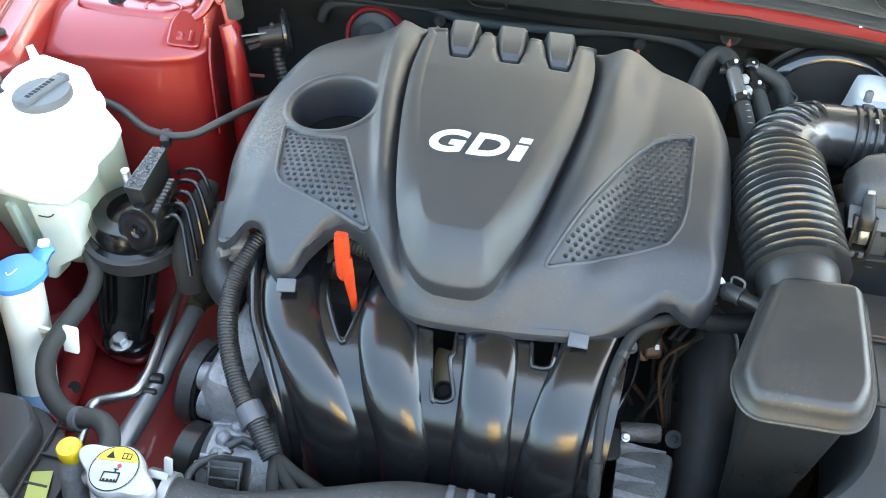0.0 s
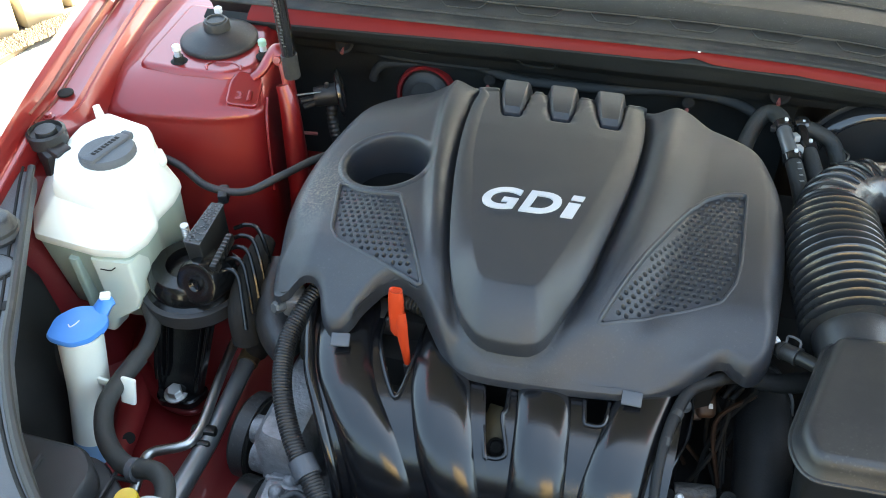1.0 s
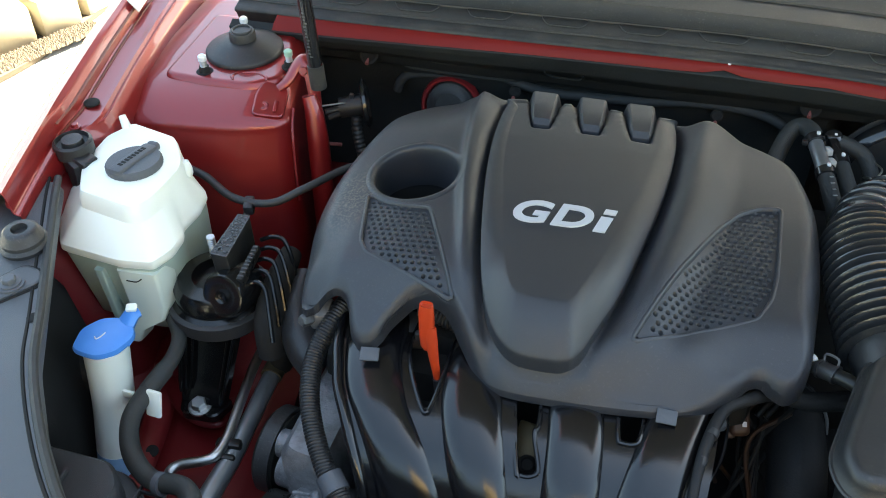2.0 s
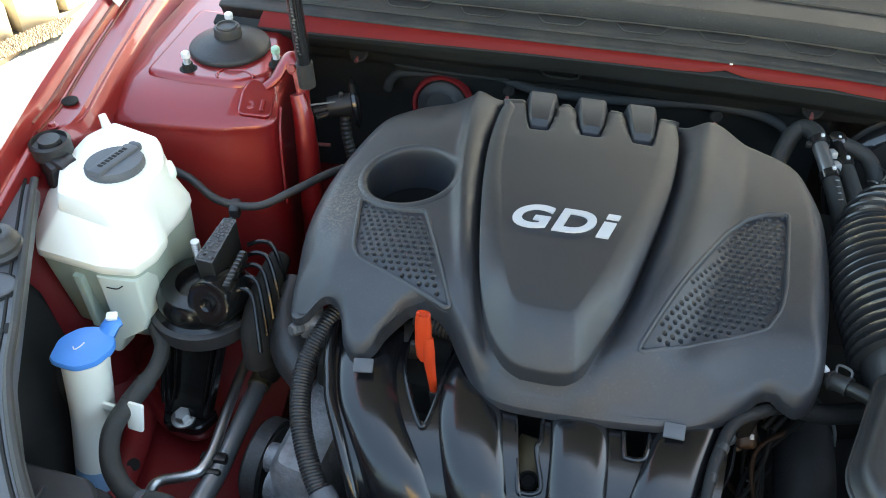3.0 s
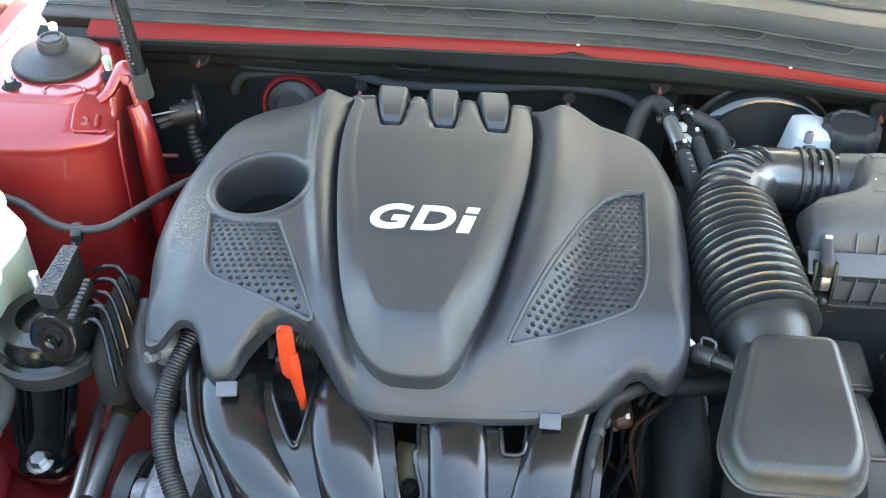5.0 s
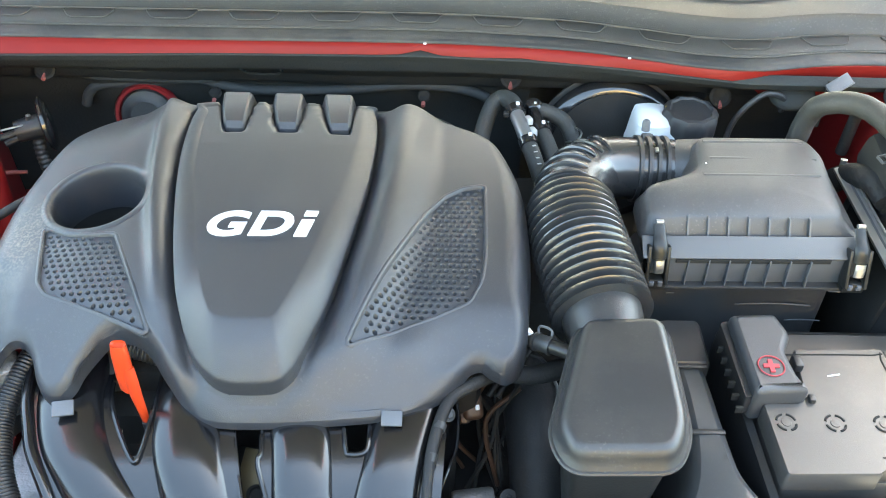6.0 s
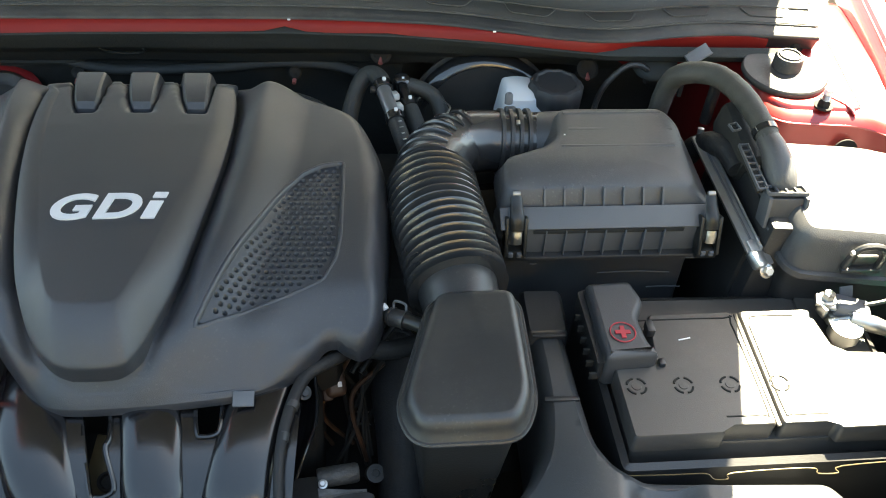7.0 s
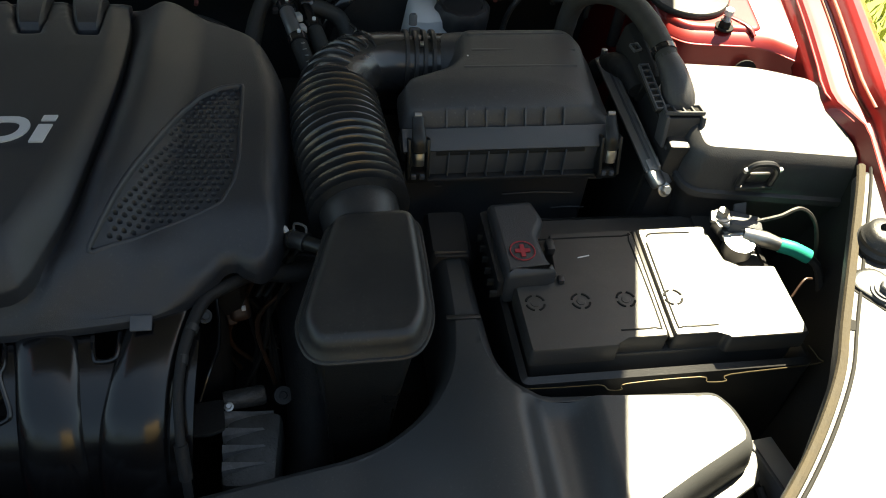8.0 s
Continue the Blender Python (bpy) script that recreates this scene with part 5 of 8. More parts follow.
# ---- left of the engine: reservoirs, mount, pipes ----
def coolant_reservoir():
    th = thing("coolant_reservoir", (-0.59, 0.05, 0.7), "milky white plastic coolant reservoir with a grey cap", "reservoir")
    O = [(-0.682, 0.05), (-0.638, -0.018), (-0.565, -0.026), (-0.529, -0.021), (-0.519, 0.004), (-0.520, 0.030), (-0.528, 0.043), (-0.524, 0.075), (-0.528, 0.101), (-0.545, 0.112), (-0.575, 0.136), (-0.645, 0.152), (-0.682, 0.118)]
    U = [(-0.650, 0.062), (-0.626, 0.018), (-0.565, 0.006), (-0.552, 0.009), (-0.545, 0.025), (-0.542, 0.045), (-0.541, 0.060), (-0.540, 0.078), (-0.543, 0.092), (-0.556, 0.112), (-0.574, 0.135), (-0.636, 0.150), (-0.652, 0.118)]
    part("upper_body", blend_rings([(shrink(O, 0.97), 0.872), (O, 0.876), (shrink(O, 0.992), 0.884), (shrink(U, 1.02), 0.908), (U, 0.92), (shrink(U, 0.95), 0.928), (shrink(U, 0.8), 0.931)], 0.0055), M_white, th)
    part("lower_body", blend_rings([(shrink(O, 0.74, 0, 0.01), 0.755), (shrink(O, 0.86, 0, 0.005), 0.775), (shrink(O, 0.965), 0.871), (shrink(O, 0.965), 0.873)], 0.0055), M_whitelow, th, "greenish translucent lower half")
    part("neck_ring", lathe([(0.029, 0.915), (0.029, 0.929), (0.027, 0.931)], pose(-0.588, 0.071, 0), 36), M_white, th)
    part("lobe", tube([(-0.556, 0.1, 0.895), (-0.5495, 0.101, 0.908), (-0.551, 0.103, 0.919)], [0.008, 0.009, 0.0065], 14, 5), M_white, th)
    part("rib", blend_rings([([(-0.598, -0.022), (-0.590, -0.022), (-0.590, -0.005), (-0.598, -0.005)], 0.79), ([(-0.600, -0.0245), (-0.590, -0.0245), (-0.590, 0.01), (-0.600, 0.01)], 0.862)], 0.002), M_whitelow, th)
    part("foot", blend_rings([([(-0.574, -0.036), (-0.562, -0.036), (-0.558, -0.012), (-0.572, -0.012)], 0.774), ([(-0.573, -0.034), (-0.553, -0.034), (-0.552, -0.004), (-0.571, -0.004)], 0.792),
                              ([(-0.569, -0.030), (-0.529, -0.030), (-0.527, 0.0), (-0.569, 0.0)], 0.808), ([(-0.568, -0.0275), (-0.524, -0.027), (-0.521, 0.0), (-0.568, 0.0)], 0.825), ([(-0.572, -0.0255), (-0.528, -0.0225), (-0.524, 0.01), (-0.573, 0.01)], 0.868)], 0.004), M_whitemid, th)
    part("spout", tube([(-0.634, 0.135, 0.922), (-0.639, 0.138, 0.942)], [0.006, 0.004], 10, 3), M_white, th)
    tick = tube([(-0.562, -0.0262, 0.857), (-0.551, -0.0258, 0.857), (-0.544, -0.0252, 0.862)], 0.0007, 5, 4)
    part("level_mark", tick, M_dark, th, "black level mark")
    m = Matrix.Translation((-0.588, 0.071, 0.927)) @ pose(0, 0, 0, -3, 3, 78)
    cap = part("cap", lathe([(0.0, 0.0), (0.029, 0.0), (0.030, 0.003), (0.030, 0.008), (0.028, 0.0105), (0.0, 0.0115)], m, 96, squash=lambda a: 1 + 0.006 * math.cos(32 * a)), M_cap, th, "grey ribbed screw cap with unreadable print")
    part("grip", box(bmesh.new(), (0.059, 0.018, 0.008), m @ pose(0, 0, 0.0105), 0.004), M_cap, cap)
    part("grip_tip", box(bmesh.new(), (0.008, 0.014, 0.009), m @ pose(0.0315, 0, 0.010), 0.003), M_cap, cap)
    pr = bmesh.new()
    for k in range(8):
        box(pr, (0.0032, 0.0055, 0.0005), m @ pose(-0.018 + k * 0.005, 0, 0.0147), 0)
    part("print", pr, M_dark, cap)


coolant_reservoir()


def washer_filler():
    th = thing("washer_filler", (-0.57, -0.1, 0.55), "white plastic washer filler neck with a blue flap cap", "washer filler")
    part("neck", tube([(-0.548, -0.098, 0.842), (-0.558, -0.105, 0.76), (-0.5675, -0.118, 0.685), (-0.571, -0.128, 0.64), (-0.58, -0.145, 0.58)], [0.0225, 0.0215, 0.0208, 0.0208, 0.0208], 24, 8), M_white, th)
    part("fluid", tube([(-0.5665, -0.1165, 0.692), (-0.571, -0.128, 0.64), (-0.58, -0.145, 0.58)], 0.0213, 24, 6), M_tint, th, "blue washer fluid showing at the foot")
    part("hose_holder", bx((0.05, 0.004, 0.010), pose(-0.527, -0.112, 0.785, 0, 0, -6), 0.0015), M_white, th)
    part("tab", bx((0.017, 0.005, 0.030), pose(-0.498, -0.117, 0.786, -20, 0, -4), 0.0045), M_white, th)
    m = Matrix.Translation((-0.548, -0.096, 0.841)) @ pose(0, 0, 0, 4, 4, 25) @ Matrix.Diagonal((0.9, 0.9, 1, 1))
    cap = part("cap", lathe([(0.0, -0.004), (0.024, -0.004), (0.025, 0.002), (0.0285, 0.003), (0.029, 0.006), (0.0275, 0.009), (0.018, 0.011), (0.0, 0.0115)], m, 72, squash=lambda a: 1 + 0.085 * math.cos(2 * a - 0.7) + 0.012 * math.cos(7 * a) + 0.12 * math.exp(-((a % (2 * math.pi) - 3.5) / 0.28) ** 2) - 0.06 * math.exp(-((a % (2 * math.pi) - 5.6) / 0.35) ** 2)), M_blue, th, "bright blue flap cap")
    part("hinge", tube([(-0.538, -0.073, 0.846), (-0.534, -0.065, 0.853), (-0.531, -0.060, 0.853)], [0.011, 0.0095, 0.0085], 12, 4, flat=0.6), M_blue, cap)
    part("hinge_pin", bx((0.011, 0.009, 0.005), pose(-0.534, -0.0635, 0.8605, 10, 0, 20), 0.002), M_white, cap, "white hinge peg")
    part("scratch", tube([m @ Vector(p) for p in ((-0.010, -0.002, 0.0116), (-0.008, -0.006, 0.0118), (-0.003, -0.003, 0.0119), (0.001, 0.002, 0.0119))], 0.0007, 5, 4), M_label, cap)


washer_filler()


def engine_mount():
    th = thing("engine_mount", (-0.48, 0.01, 0.68), "black engine mount with a rubber drum and steel bracket", "engine mount")
    part("drum", lathe([(0.0, 0.775), (0.047, 0.775), (0.05, 0.782), (0.05, 0.80), (0.044, 0.804), (0.044, 0.818), (0.038, 0.826), (0.024, 0.828), (0.022, 0.818), (0.0, 0.818)], pose(-0.484, 0.017, 0.018) @ Matrix.Diagonal((1.06, 1.06, 1, 1)), 40), M_enamel, th)
    part("band", lathe([(0.049, 0.781), (0.0535, 0.783), (0.0535, 0.799), (0.049, 0.801)], pose(-0.484, 0.017, 0.018) @ Matrix.Diagonal((1.06, 1.06, 1, 1)), 40), M_rubber, th)
    # steel bracket: a channel with raised cheeks and a hollow between them
    def channel(u, v):
        w = 0.036 - 0.008 * v
        edge = abs(2 * u - 1)
        x = -0.4825 - 0.014 * v + (u - 0.5) * 2 * w
        y = -0.018 - 0.030 * v + 0.010 * smooth(0.82, 0.62, edge) * smooth(1.0, 0.75, v) + 0.006 * smooth(0.9, 1.0, edge)
        return Vector((x, y, 0.806 - 0.102 * v))
    part("bracket", solid(grid(channel, 36, 20), 0.004), M_enamel, th, "glossy black steel bracket")
    for u in (0.06, 0.2, 0.8, 0.94):
        part("bracket_fold", tube([channel(u, v / 8) + Vector((0, -0.0035, 0.001)) for v in range(0, 8)], [0.0012] + [0.0026] * 6 + [0.0012], 10, 3), M_enamel, th)
    part("bracket_foot", slab(rounded([(-0.518, -0.063), (-0.476, -0.060), (-0.466, -0.03), (-0.53, -0.03)], 0.01), [(0, 0.69), (0, 0.699), (0.002, 0.701)]), M_enamel, th)
    part("bolt", hexbolt(bmesh.new(), (-0.499, -0.050, 0.701), (0, -0.15, 1), 0.0088, 0.009), M_metal, th, "zinc hexagon bolt")
    part("stud", tube([(-0.4985, 0.044, 0.83), (-0.4985, 0.044, 0.872)], 0.0042, 12, 6, ribs=(0.0025, 0.001, 0.4, 1)), M_metal, th)
    part("weight", blend_rings([([(-0.474, 0.006), (-0.455, 0.005), (-0.459, 0.066), (-0.473, 0.067)], 0.838), ([(-0.476, 0.004), (-0.457, 0.003), (-0.461, 0.069), (-0.475, 0.069)], 0.886),
                                ([(-0.475, 0.005), (-0.458, 0.004), (-0.462, 0.068), (-0.474, 0.068)], 0.888)], 0.002), M_iron, th, "black block with a rough embossed top")
    rnd = random.Random(11)
    bm = bmesh.new()
    for i in range(70):
        y = 0.007 + 0.059 * rnd.random()
        x = -0.4745 + (0.0165 - 0.06 * (y - 0.005)) * rnd.random()
        box(bm, (0.0016 + 0.0016 * rnd.random(), 0.0012 + 0.002 * rnd.random(), 0.0008), pose(x, y, 0.8882, 0, 0, rnd.random() * 90), 0)
    part("embossed_top", bm, M_grey, th, "rough grey cast grain")
    cs = [(-0.4755, 0.0045, 0.8876), (-0.4575, 0.0035, 0.8876), (-0.4615, 0.0685, 0.8876), (-0.4745, 0.0685, 0.8876)]
    bm = bmesh.new()
    for k in range(4):
        tube([cs[k], cs[(k + 1) % 4]], 0.0008, 6, 2, bm=bm)
    part("top_rim", bm, M_grey, th)
    m = aim((-0.4565, -0.008, 0.848), (-0.1, -1, 0.4)) @ Matrix.Diagonal((1.06, 1.06, 1, 1))
    part("bush", lathe([(0.0, -0.03), (0.023, -0.03), (0.0235, 0.008), (0.0215, 0.012), (0.018, 0.013), (0.012, 0.0115), (0.0075, 0.0115), (0.0065, 0.015), (0.004, 0.013), (0.0, 0.013)], m, 36), M_enamel, th, "round bush facing forward")
    part("arm", bx((0.008, 0.05, 0.012), pose(-0.4415, 0.016, 0.868, 4, 0, 3), 0.002), M_iron, th)
    for k in range(9):
        part("arm_notch", bx((0.006, 0.0016, 0.0016), pose(-0.4415, 0.016, 0.8742, 4, 0, 3) @ pose(0, -0.021 + k * 0.0052, 0), 0.0004), M_grey, th)
    # cast arm with thin fins toward the engine
    for k in range(5):
        t = k / 4
        a = Vector((-0.446 + 0.010 * t, 0.064 - 0.066 * t, 0.8635 - 0.004 * t))
        fin = [a - Vector((0.004, 0.001, 0.002)), a, a + Vector((0.010, 0.002, 0.0035)), a + Vector((0.022, 0.001 - 0.006 * t, 0.002)), a + Vector((0.032, -0.007 - 0.016 * t, -0.012)), a + Vector((0.040, -0.018 - 0.022 * t, -0.035))]
        part("fin", tube(fin, 0.0024, 8, 6), M_enamel, th)
    part("casting", tube([(-0.423, 0.075, 0.838), (-0.420, 0.03, 0.834), (-0.416, -0.008, 0.818), (-0.413, -0.02, 0.78)], [0.012, 0.015, 0.016, 0.015], 18, 6), M_dark, th)
    part("lower_arm", tube([(-0.408, 0.01, 0.79), (-0.418, 0.012, 0.75), (-0.43, 0.022, 0.715)], 0.014, 14, 6), M_dark, th)


engine_mount()


def left_pipes():
    th = thing("coolant_hose", (-0.5, -0.1, 0.78), "black rubber hose looping from the reservoir to the radiator", "hose")
    part("hose", tube([(-0.5335, -0.012, 0.81), (-0.522, -0.022, 0.803), (-0.507, -0.041, 0.80), (-0.502, -0.068, 0.797), (-0.508, -0.099, 0.793), (-0.5105, -0.139, 0.787), (-0.492, -0.173, 0.783), (-0.458, -0.197, 0.785), (-0.42, -0.203, 0.795), (-0.40, -0.22, 0.80), (-0.392, -0.243, 0.80)], [0.0074, 0.0076, 0.0078, 0.0082, 0.0088, 0.0094, 0.0096, 0.0094, 0.0094, 0.0094, 0.0094], 16, 8), M_hose, th)
    part("sleeve", tube([(-0.5035, -0.080, 0.7955), (-0.509, -0.108, 0.7915)], 0.0098, 14, 3), M_hose, th)
    part("clip", tube([(-0.447, -0.201, 0.787), (-0.440, -0.202, 0.789)], 0.0112, 14, 2), M_cap, th, "grey band clip")
    ac = thing("aircon_pipe", (-0.44, -0.08, 0.7), "grey aluminium air conditioning pipes held by a black clip", "pipe")
    part("thick_pipe", tube([(-0.433, 0.008, 0.715), (-0.4325, -0.03, 0.713), (-0.432, -0.07, 0.71), (-0.433, -0.104, 0.705), (-0.4375, -0.15, 0.70), (-0.444, -0.21, 0.69), (-0.45, -0.26, 0.68)], [0.0098, 0.0098, 0.0098, 0.0105, 0.0115, 0.0115, 0.0115], 16, 8), M_pipe, ac)
    part("ferrule", tube([(-0.4332, 0.014, 0.7155), (-0.433, 0.0, 0.7148)], 0.0122, 18, 2), M_brass, ac)
    part("hose_end", tube([(-0.412, 0.05, 0.775), (-0.423, 0.04, 0.74), (-0.4325, 0.018, 0.716)], 0.0135, 16, 6), M_rubber, ac)
    part("thin_pipe", tube([(-0.452, 0.03, 0.73), (-0.452, 0.0, 0.727), (-0.447, -0.045, 0.724), (-0.4424, -0.086, 0.72), (-0.4425, -0.105, 0.718), (-0.446, -0.1175, 0.717), (-0.4545, -0.1245, 0.716), (-0.468, -0.130, 0.7145), (-0.4785, -0.1345, 0.713), (-0.4845, -0.143, 0.711), (-0.486, -0.16, 0.70), (-0.486, -0.2, 0.68)], 0.0056, 14, 8), M_metal, ac)
    part("clip", bx((0.028, 0.012, 0.016), pose(-0.4385, -0.098, 0.7125, 0, 0, 8), 0.004), M_iron, ac)
    part("clip", bx((0.024, 0.008, 0.014), pose(-0.4375, -0.113, 0.709, 0, 0, 8), 0.004), M_iron, ac)
    # cable along the strut tower
    cb = thing("tower_cable", (-0.5, 0.13, 0.85), "black taped cable clipped to the red strut tower", "cable")
    part("cable", tube([(-0.60, 0.16, 0.868), (-0.56, 0.152, 0.862), (-0.516, 0.131, 0.855), (-0.47, 0.132, 0.855), (-0.435, 0.155, 0.866), (-0.40, 0.2, 0.868), (-0.365, 0.235, 0.86)], 0.0047, 10, 8), M_rubber, cb)
    part("clip", bx((0.012, 0.02, 0.014), pose(-0.495, 0.128, 0.85, 10, 0, 15), 0.003), M_black, cb)
    part("branch", tube([(-0.495, 0.126, 0.85), (-0.497, 0.115, 0.835), (-0.49, 0.1, 0.82)], 0.004, 8, 4), M_rubber, cb)
    # hood switch on the fender flange
    sw = thing("hood_switch", (-0.672, 0.075, 0.88), "black plastic hood switch on a red bracket", "switch")
    part("body", bx((0.028, 0.03, 0.05), pose(-0.658, 0.072, 0.908, 0, 12, -30), 0.004), M_black, sw)
    part("plunger", lathe([(0.0, 0.93), (0.021, 0.93), (0.021, 0.944), (0.018, 0.946), (0.017, 0.941), (0.012, 0.94), (0.011, 0.947), (0.0, 0.948)], pose(-0.664, 0.078, 0), 28), M_rubber, sw)
    part("plug", bx((0.02, 0.02, 0.02), pose(-0.645, 0.066, 0.925, 0, 10, -20), 0.003), M_black, sw)
    part("bracket", bx((0.05, 0.05, 0.003), pose(-0.69, 0.03, 0.917, 0, 0, 10), 0.001), M_redlow, sw)
    # valve with a disc by the bulkhead
    vd = thing("vacuum_disc", (-0.44, 0.33, 0.85), "black round vacuum valve by the bulkhead", "valve")
    ax = aim((-0.436, 0.352, 0.856), (0.9, 0.36, 0.1))
    part("disc", lathe([(0.0, 0.0), (0.028, 0.0), (0.0305, 0.002), (0.0305, 0.006), (0.027, 0.009), (0.016, 0.011), (0.0, 0.012)], ax, 36), M_gloss, vd)
    part("rim", lathe([(0.029, 0.0035), (0.033, 0.004), (0.033, 0.0055), (0.029, 0.006)], ax, 36), M_gloss, vd)
    part("stem", lathe([(0.013, -0.03), (0.015, 0.0)], ax, 16), M_black, vd)
    for k in range(3):
        part("spring_arm", tube([(-0.478, 0.318 + 0.008 * k, 0.868 - 0.014 * k), (-0.438, 0.35 + 0.003 * k, 0.862 - 0.006 * k)], 0.0013 if k == 0 else 0.004, 8, 3), M_metal if k == 0 else M_black, vd)
    part("pin", lathe([(0.0, -0.012), (0.003, -0.012), (0.003, 0.012), (0.0, 0.013)], aim((-0.449, 0.345, 0.862), (0.2, 0, 1)), 10), M_metal, vd)
    part("pin", lathe([(0.0, -0.008), (0.0025, -0.008), (0.0025, 0.009), (0.0, 0.01)], aim((-0.447, 0.345, 0.853), (1, -0.2, 0.1)), 10), M_metal, vd)
    part("nozzle", tube([(-0.444, 0.348, 0.848), (-0.441, 0.338, 0.82), (-0.432, 0.328, 0.79), (-0.42, 0.32, 0.75)], 0.0068, 12, 5, ribs=(0.006, 0.0012, 0, 1)), M_rubber, vd)


left_pipes()


def front_left():
    # ribbed conduit falling from the cover's corner
    cd = thing("wiring_conduit", (-0.33, -0.1, 0.78), "black ribbed wiring conduit with taped end", "conduit")
    part("conduit", tube([(-0.322, 0.01, 0.866), (-0.332, -0.02, 0.860), (-0.341, -0.06, 0.842), (-0.331, -0.105, 0.826), (-0.306, -0.147, 0.806), (-0.276, -0.178, 0.79), (-0.26, -0.195, 0.78)], 0.0093, 18, 10, ribs=(0.0031, 0.0010, 0, 1)), M_black, cd)
    part("tape", tube([(-0.294, -0.16, 0.799), (-0.282, -0.172, 0.793)], 0.0128, 16, 2), M_cap, cd, "grey tape band")
    for k, (dx, dy) in enumerate(((0.055, -0.012), (0.04, -0.03), (0.012, -0.04), (0.07, -0.02))):
        part("wire", tube([(-0.258, -0.192, 0.776), (-0.258 + dx * 0.4, -0.198 + dy * 0.4, 0.772), (-0.258 + dx, -0.2 + dy, 0.76)], 0.0062, 10, 5), M_dark, cd)
    cn = thing("side_connector", (-0.352, 0.0, 0.82), "grey cast fitting with a bolt under the cover's corner", "fitting")
    part("body", bx((0.026, 0.026, 0.026), pose(-0.350, -0.016, 0.853, 10, 0, 20), 0.006), M_alu, cn)
    part("nut", lathe([(0.0, 0.0), (0.0065, 0), (0.0065, 0.01), (0.005, 0.012), (0.0, 0.012)], aim((-0.356, -0.030, 0.858), (-0.6, -1, 0.4)), 6), M_cast, cn)
    part("shell", tube([(-0.40, 0.06, 0.815), (-0.395, 0.02, 0.81), (-0.375, -0.015, 0.80), (-0.355, -0.03, 0.79)], 0.022, 16, 6), M_black, cn)
    # pulleys and compressor
    pl = thing("drive_pulley", (-0.405, -0.08, 0.68), "black grooved belt pulley at the engine's end", "pulley", "pulleys")
    part("wheel", lathe([(0.0, 0.0), (0.026, 0.0), (0.043, 0.002), (0.045, 0.006), (0.043, 0.02), (0.045, 0.026), (0.040, 0.028), (0.0, 0.028)], aim((-0.404, -0.075, 0.695), (1, -0.1, 0)), 40), M_iron, pl)
    part("belt", lathe([(0.0452, 0.006), (0.0472, 0.006), (0.0472, 0.022), (0.0452, 0.022)], aim((-0.404, -0.075, 0.695), (1, -0.1, 0)), 40), M_rubber, pl)
    pl = thing("drive_pulley", (-0.375, -0.15, 0.68), "black belt pulley on the grey compressor", "pulley", "pulleys")
    part("wheel", lathe([(0.0, 0.0), (0.02, 0.0), (0.034, 0.003), (0.034, 0.022), (0.026, 0.028), (0.0, 0.028)], aim((-0.372, -0.168, 0.705), (1, -0.1, 0)), 36), M_iron, pl)
    al = thing("alternator", (-0.31, -0.15, 0.65), "dirty grey cast alternator with fins and a black plug", "alternator")
    part("body", lathe([(0.0, 0.0), (0.04, 0.0), (0.052, 0.01), (0.052, 0.06), (0.044, 0.075), (0.0, 0.08)], aim((-0.345, -0.165, 0.695), (1, 0, 0)), 32), M_alu, al)
    rnd = random.Random(5)
    for k in range(14):
        a = -0.4 + k * 0.17
        part("fin", bx((0.012 + 0.022 * rnd.random(), 0.005 + 0.003 * rnd.random(), 0.010 + 0.006 * rnd.random()), pose(-0.318 + 0.03 * (rnd.random() - 0.5), -0.165 - 0.05 * math.cos(a), 0.695 + 0.05 * math.sin(a), math.degrees(-a) + 90, 0, rnd.random() * 16 - 8), 0.003), M_alu, al)
    for k in range(7):
        part("lump", lathe([(0.0, -0.006), (0.009, -0.005), (0.0075, 0.004), (0.004, 0.007), (0.0, 0.0075)], aim((-0.34 + 0.05 * rnd.random(), -0.165 - 0.052 * math.cos(0.3 * k), 0.695 + 0.052 * math.sin(0.3 * k)), (0, -math.cos(0.3 * k), math.sin(0.3 * k))), 12), M_alu, al)
    part("boss", lathe([(0.0, 0.0), (0.015, 0.0), (0.015, 0.04), (0.011, 0.045), (0.0, 0.045)], aim((-0.376, -0.095, 0.735), (1, -0.1, 0.1)), 18), M_alu, al)
    part("boss", lathe([(0.0, 0.0), (0.02, 0.0), (0.02, 0.06), (0.0, 0.06)], aim((-0.365, -0.115, 0.725), (1, -0.2, 0.1)), 18), M_alu, al)
    face = pose(-0.303, -0.205, 0.748, 40, 0, 6)
    plug = part("plug", box(bmesh.new(), (0.034, 0.032, 0.03), face, 0.003), M_iron, al, "black plug with a small window")
    part("window", box(bmesh.new(), (0.011, 0.008, 0.002), face @ pose(0.006, -0.003, 0.0152), 0.0006), M_dark, plug)
    for k in range(3):
        part("rib", box(bmesh.new(), (0.032, 0.0018, 0.002), face @ pose(0, 0.009 - 0.0095 * k, 0.0155), 0.0005), M_box, plug)
    for x in (-0.0145, 0.0145):
        part("rib", box(bmesh.new(), (0.002, 0.028, 0.002), face @ pose(x, -0.001, 0.0155), 0.0005), M_box, plug)
    part("plug_lead", tube([(-0.318, -0.19, 0.752), (-0.334, -0.202, 0.75), (-0.339, -0.217, 0.745), (-0.332, -0.235, 0.735)], 0.0042, 10, 6), M_rubber, al)
    part("plug_lead", tube([(-0.312, -0.18, 0.756), (-0.30, -0.172, 0.758), (-0.285, -0.178, 0.762)], 0.0042, 10, 5), M_rubber, al)
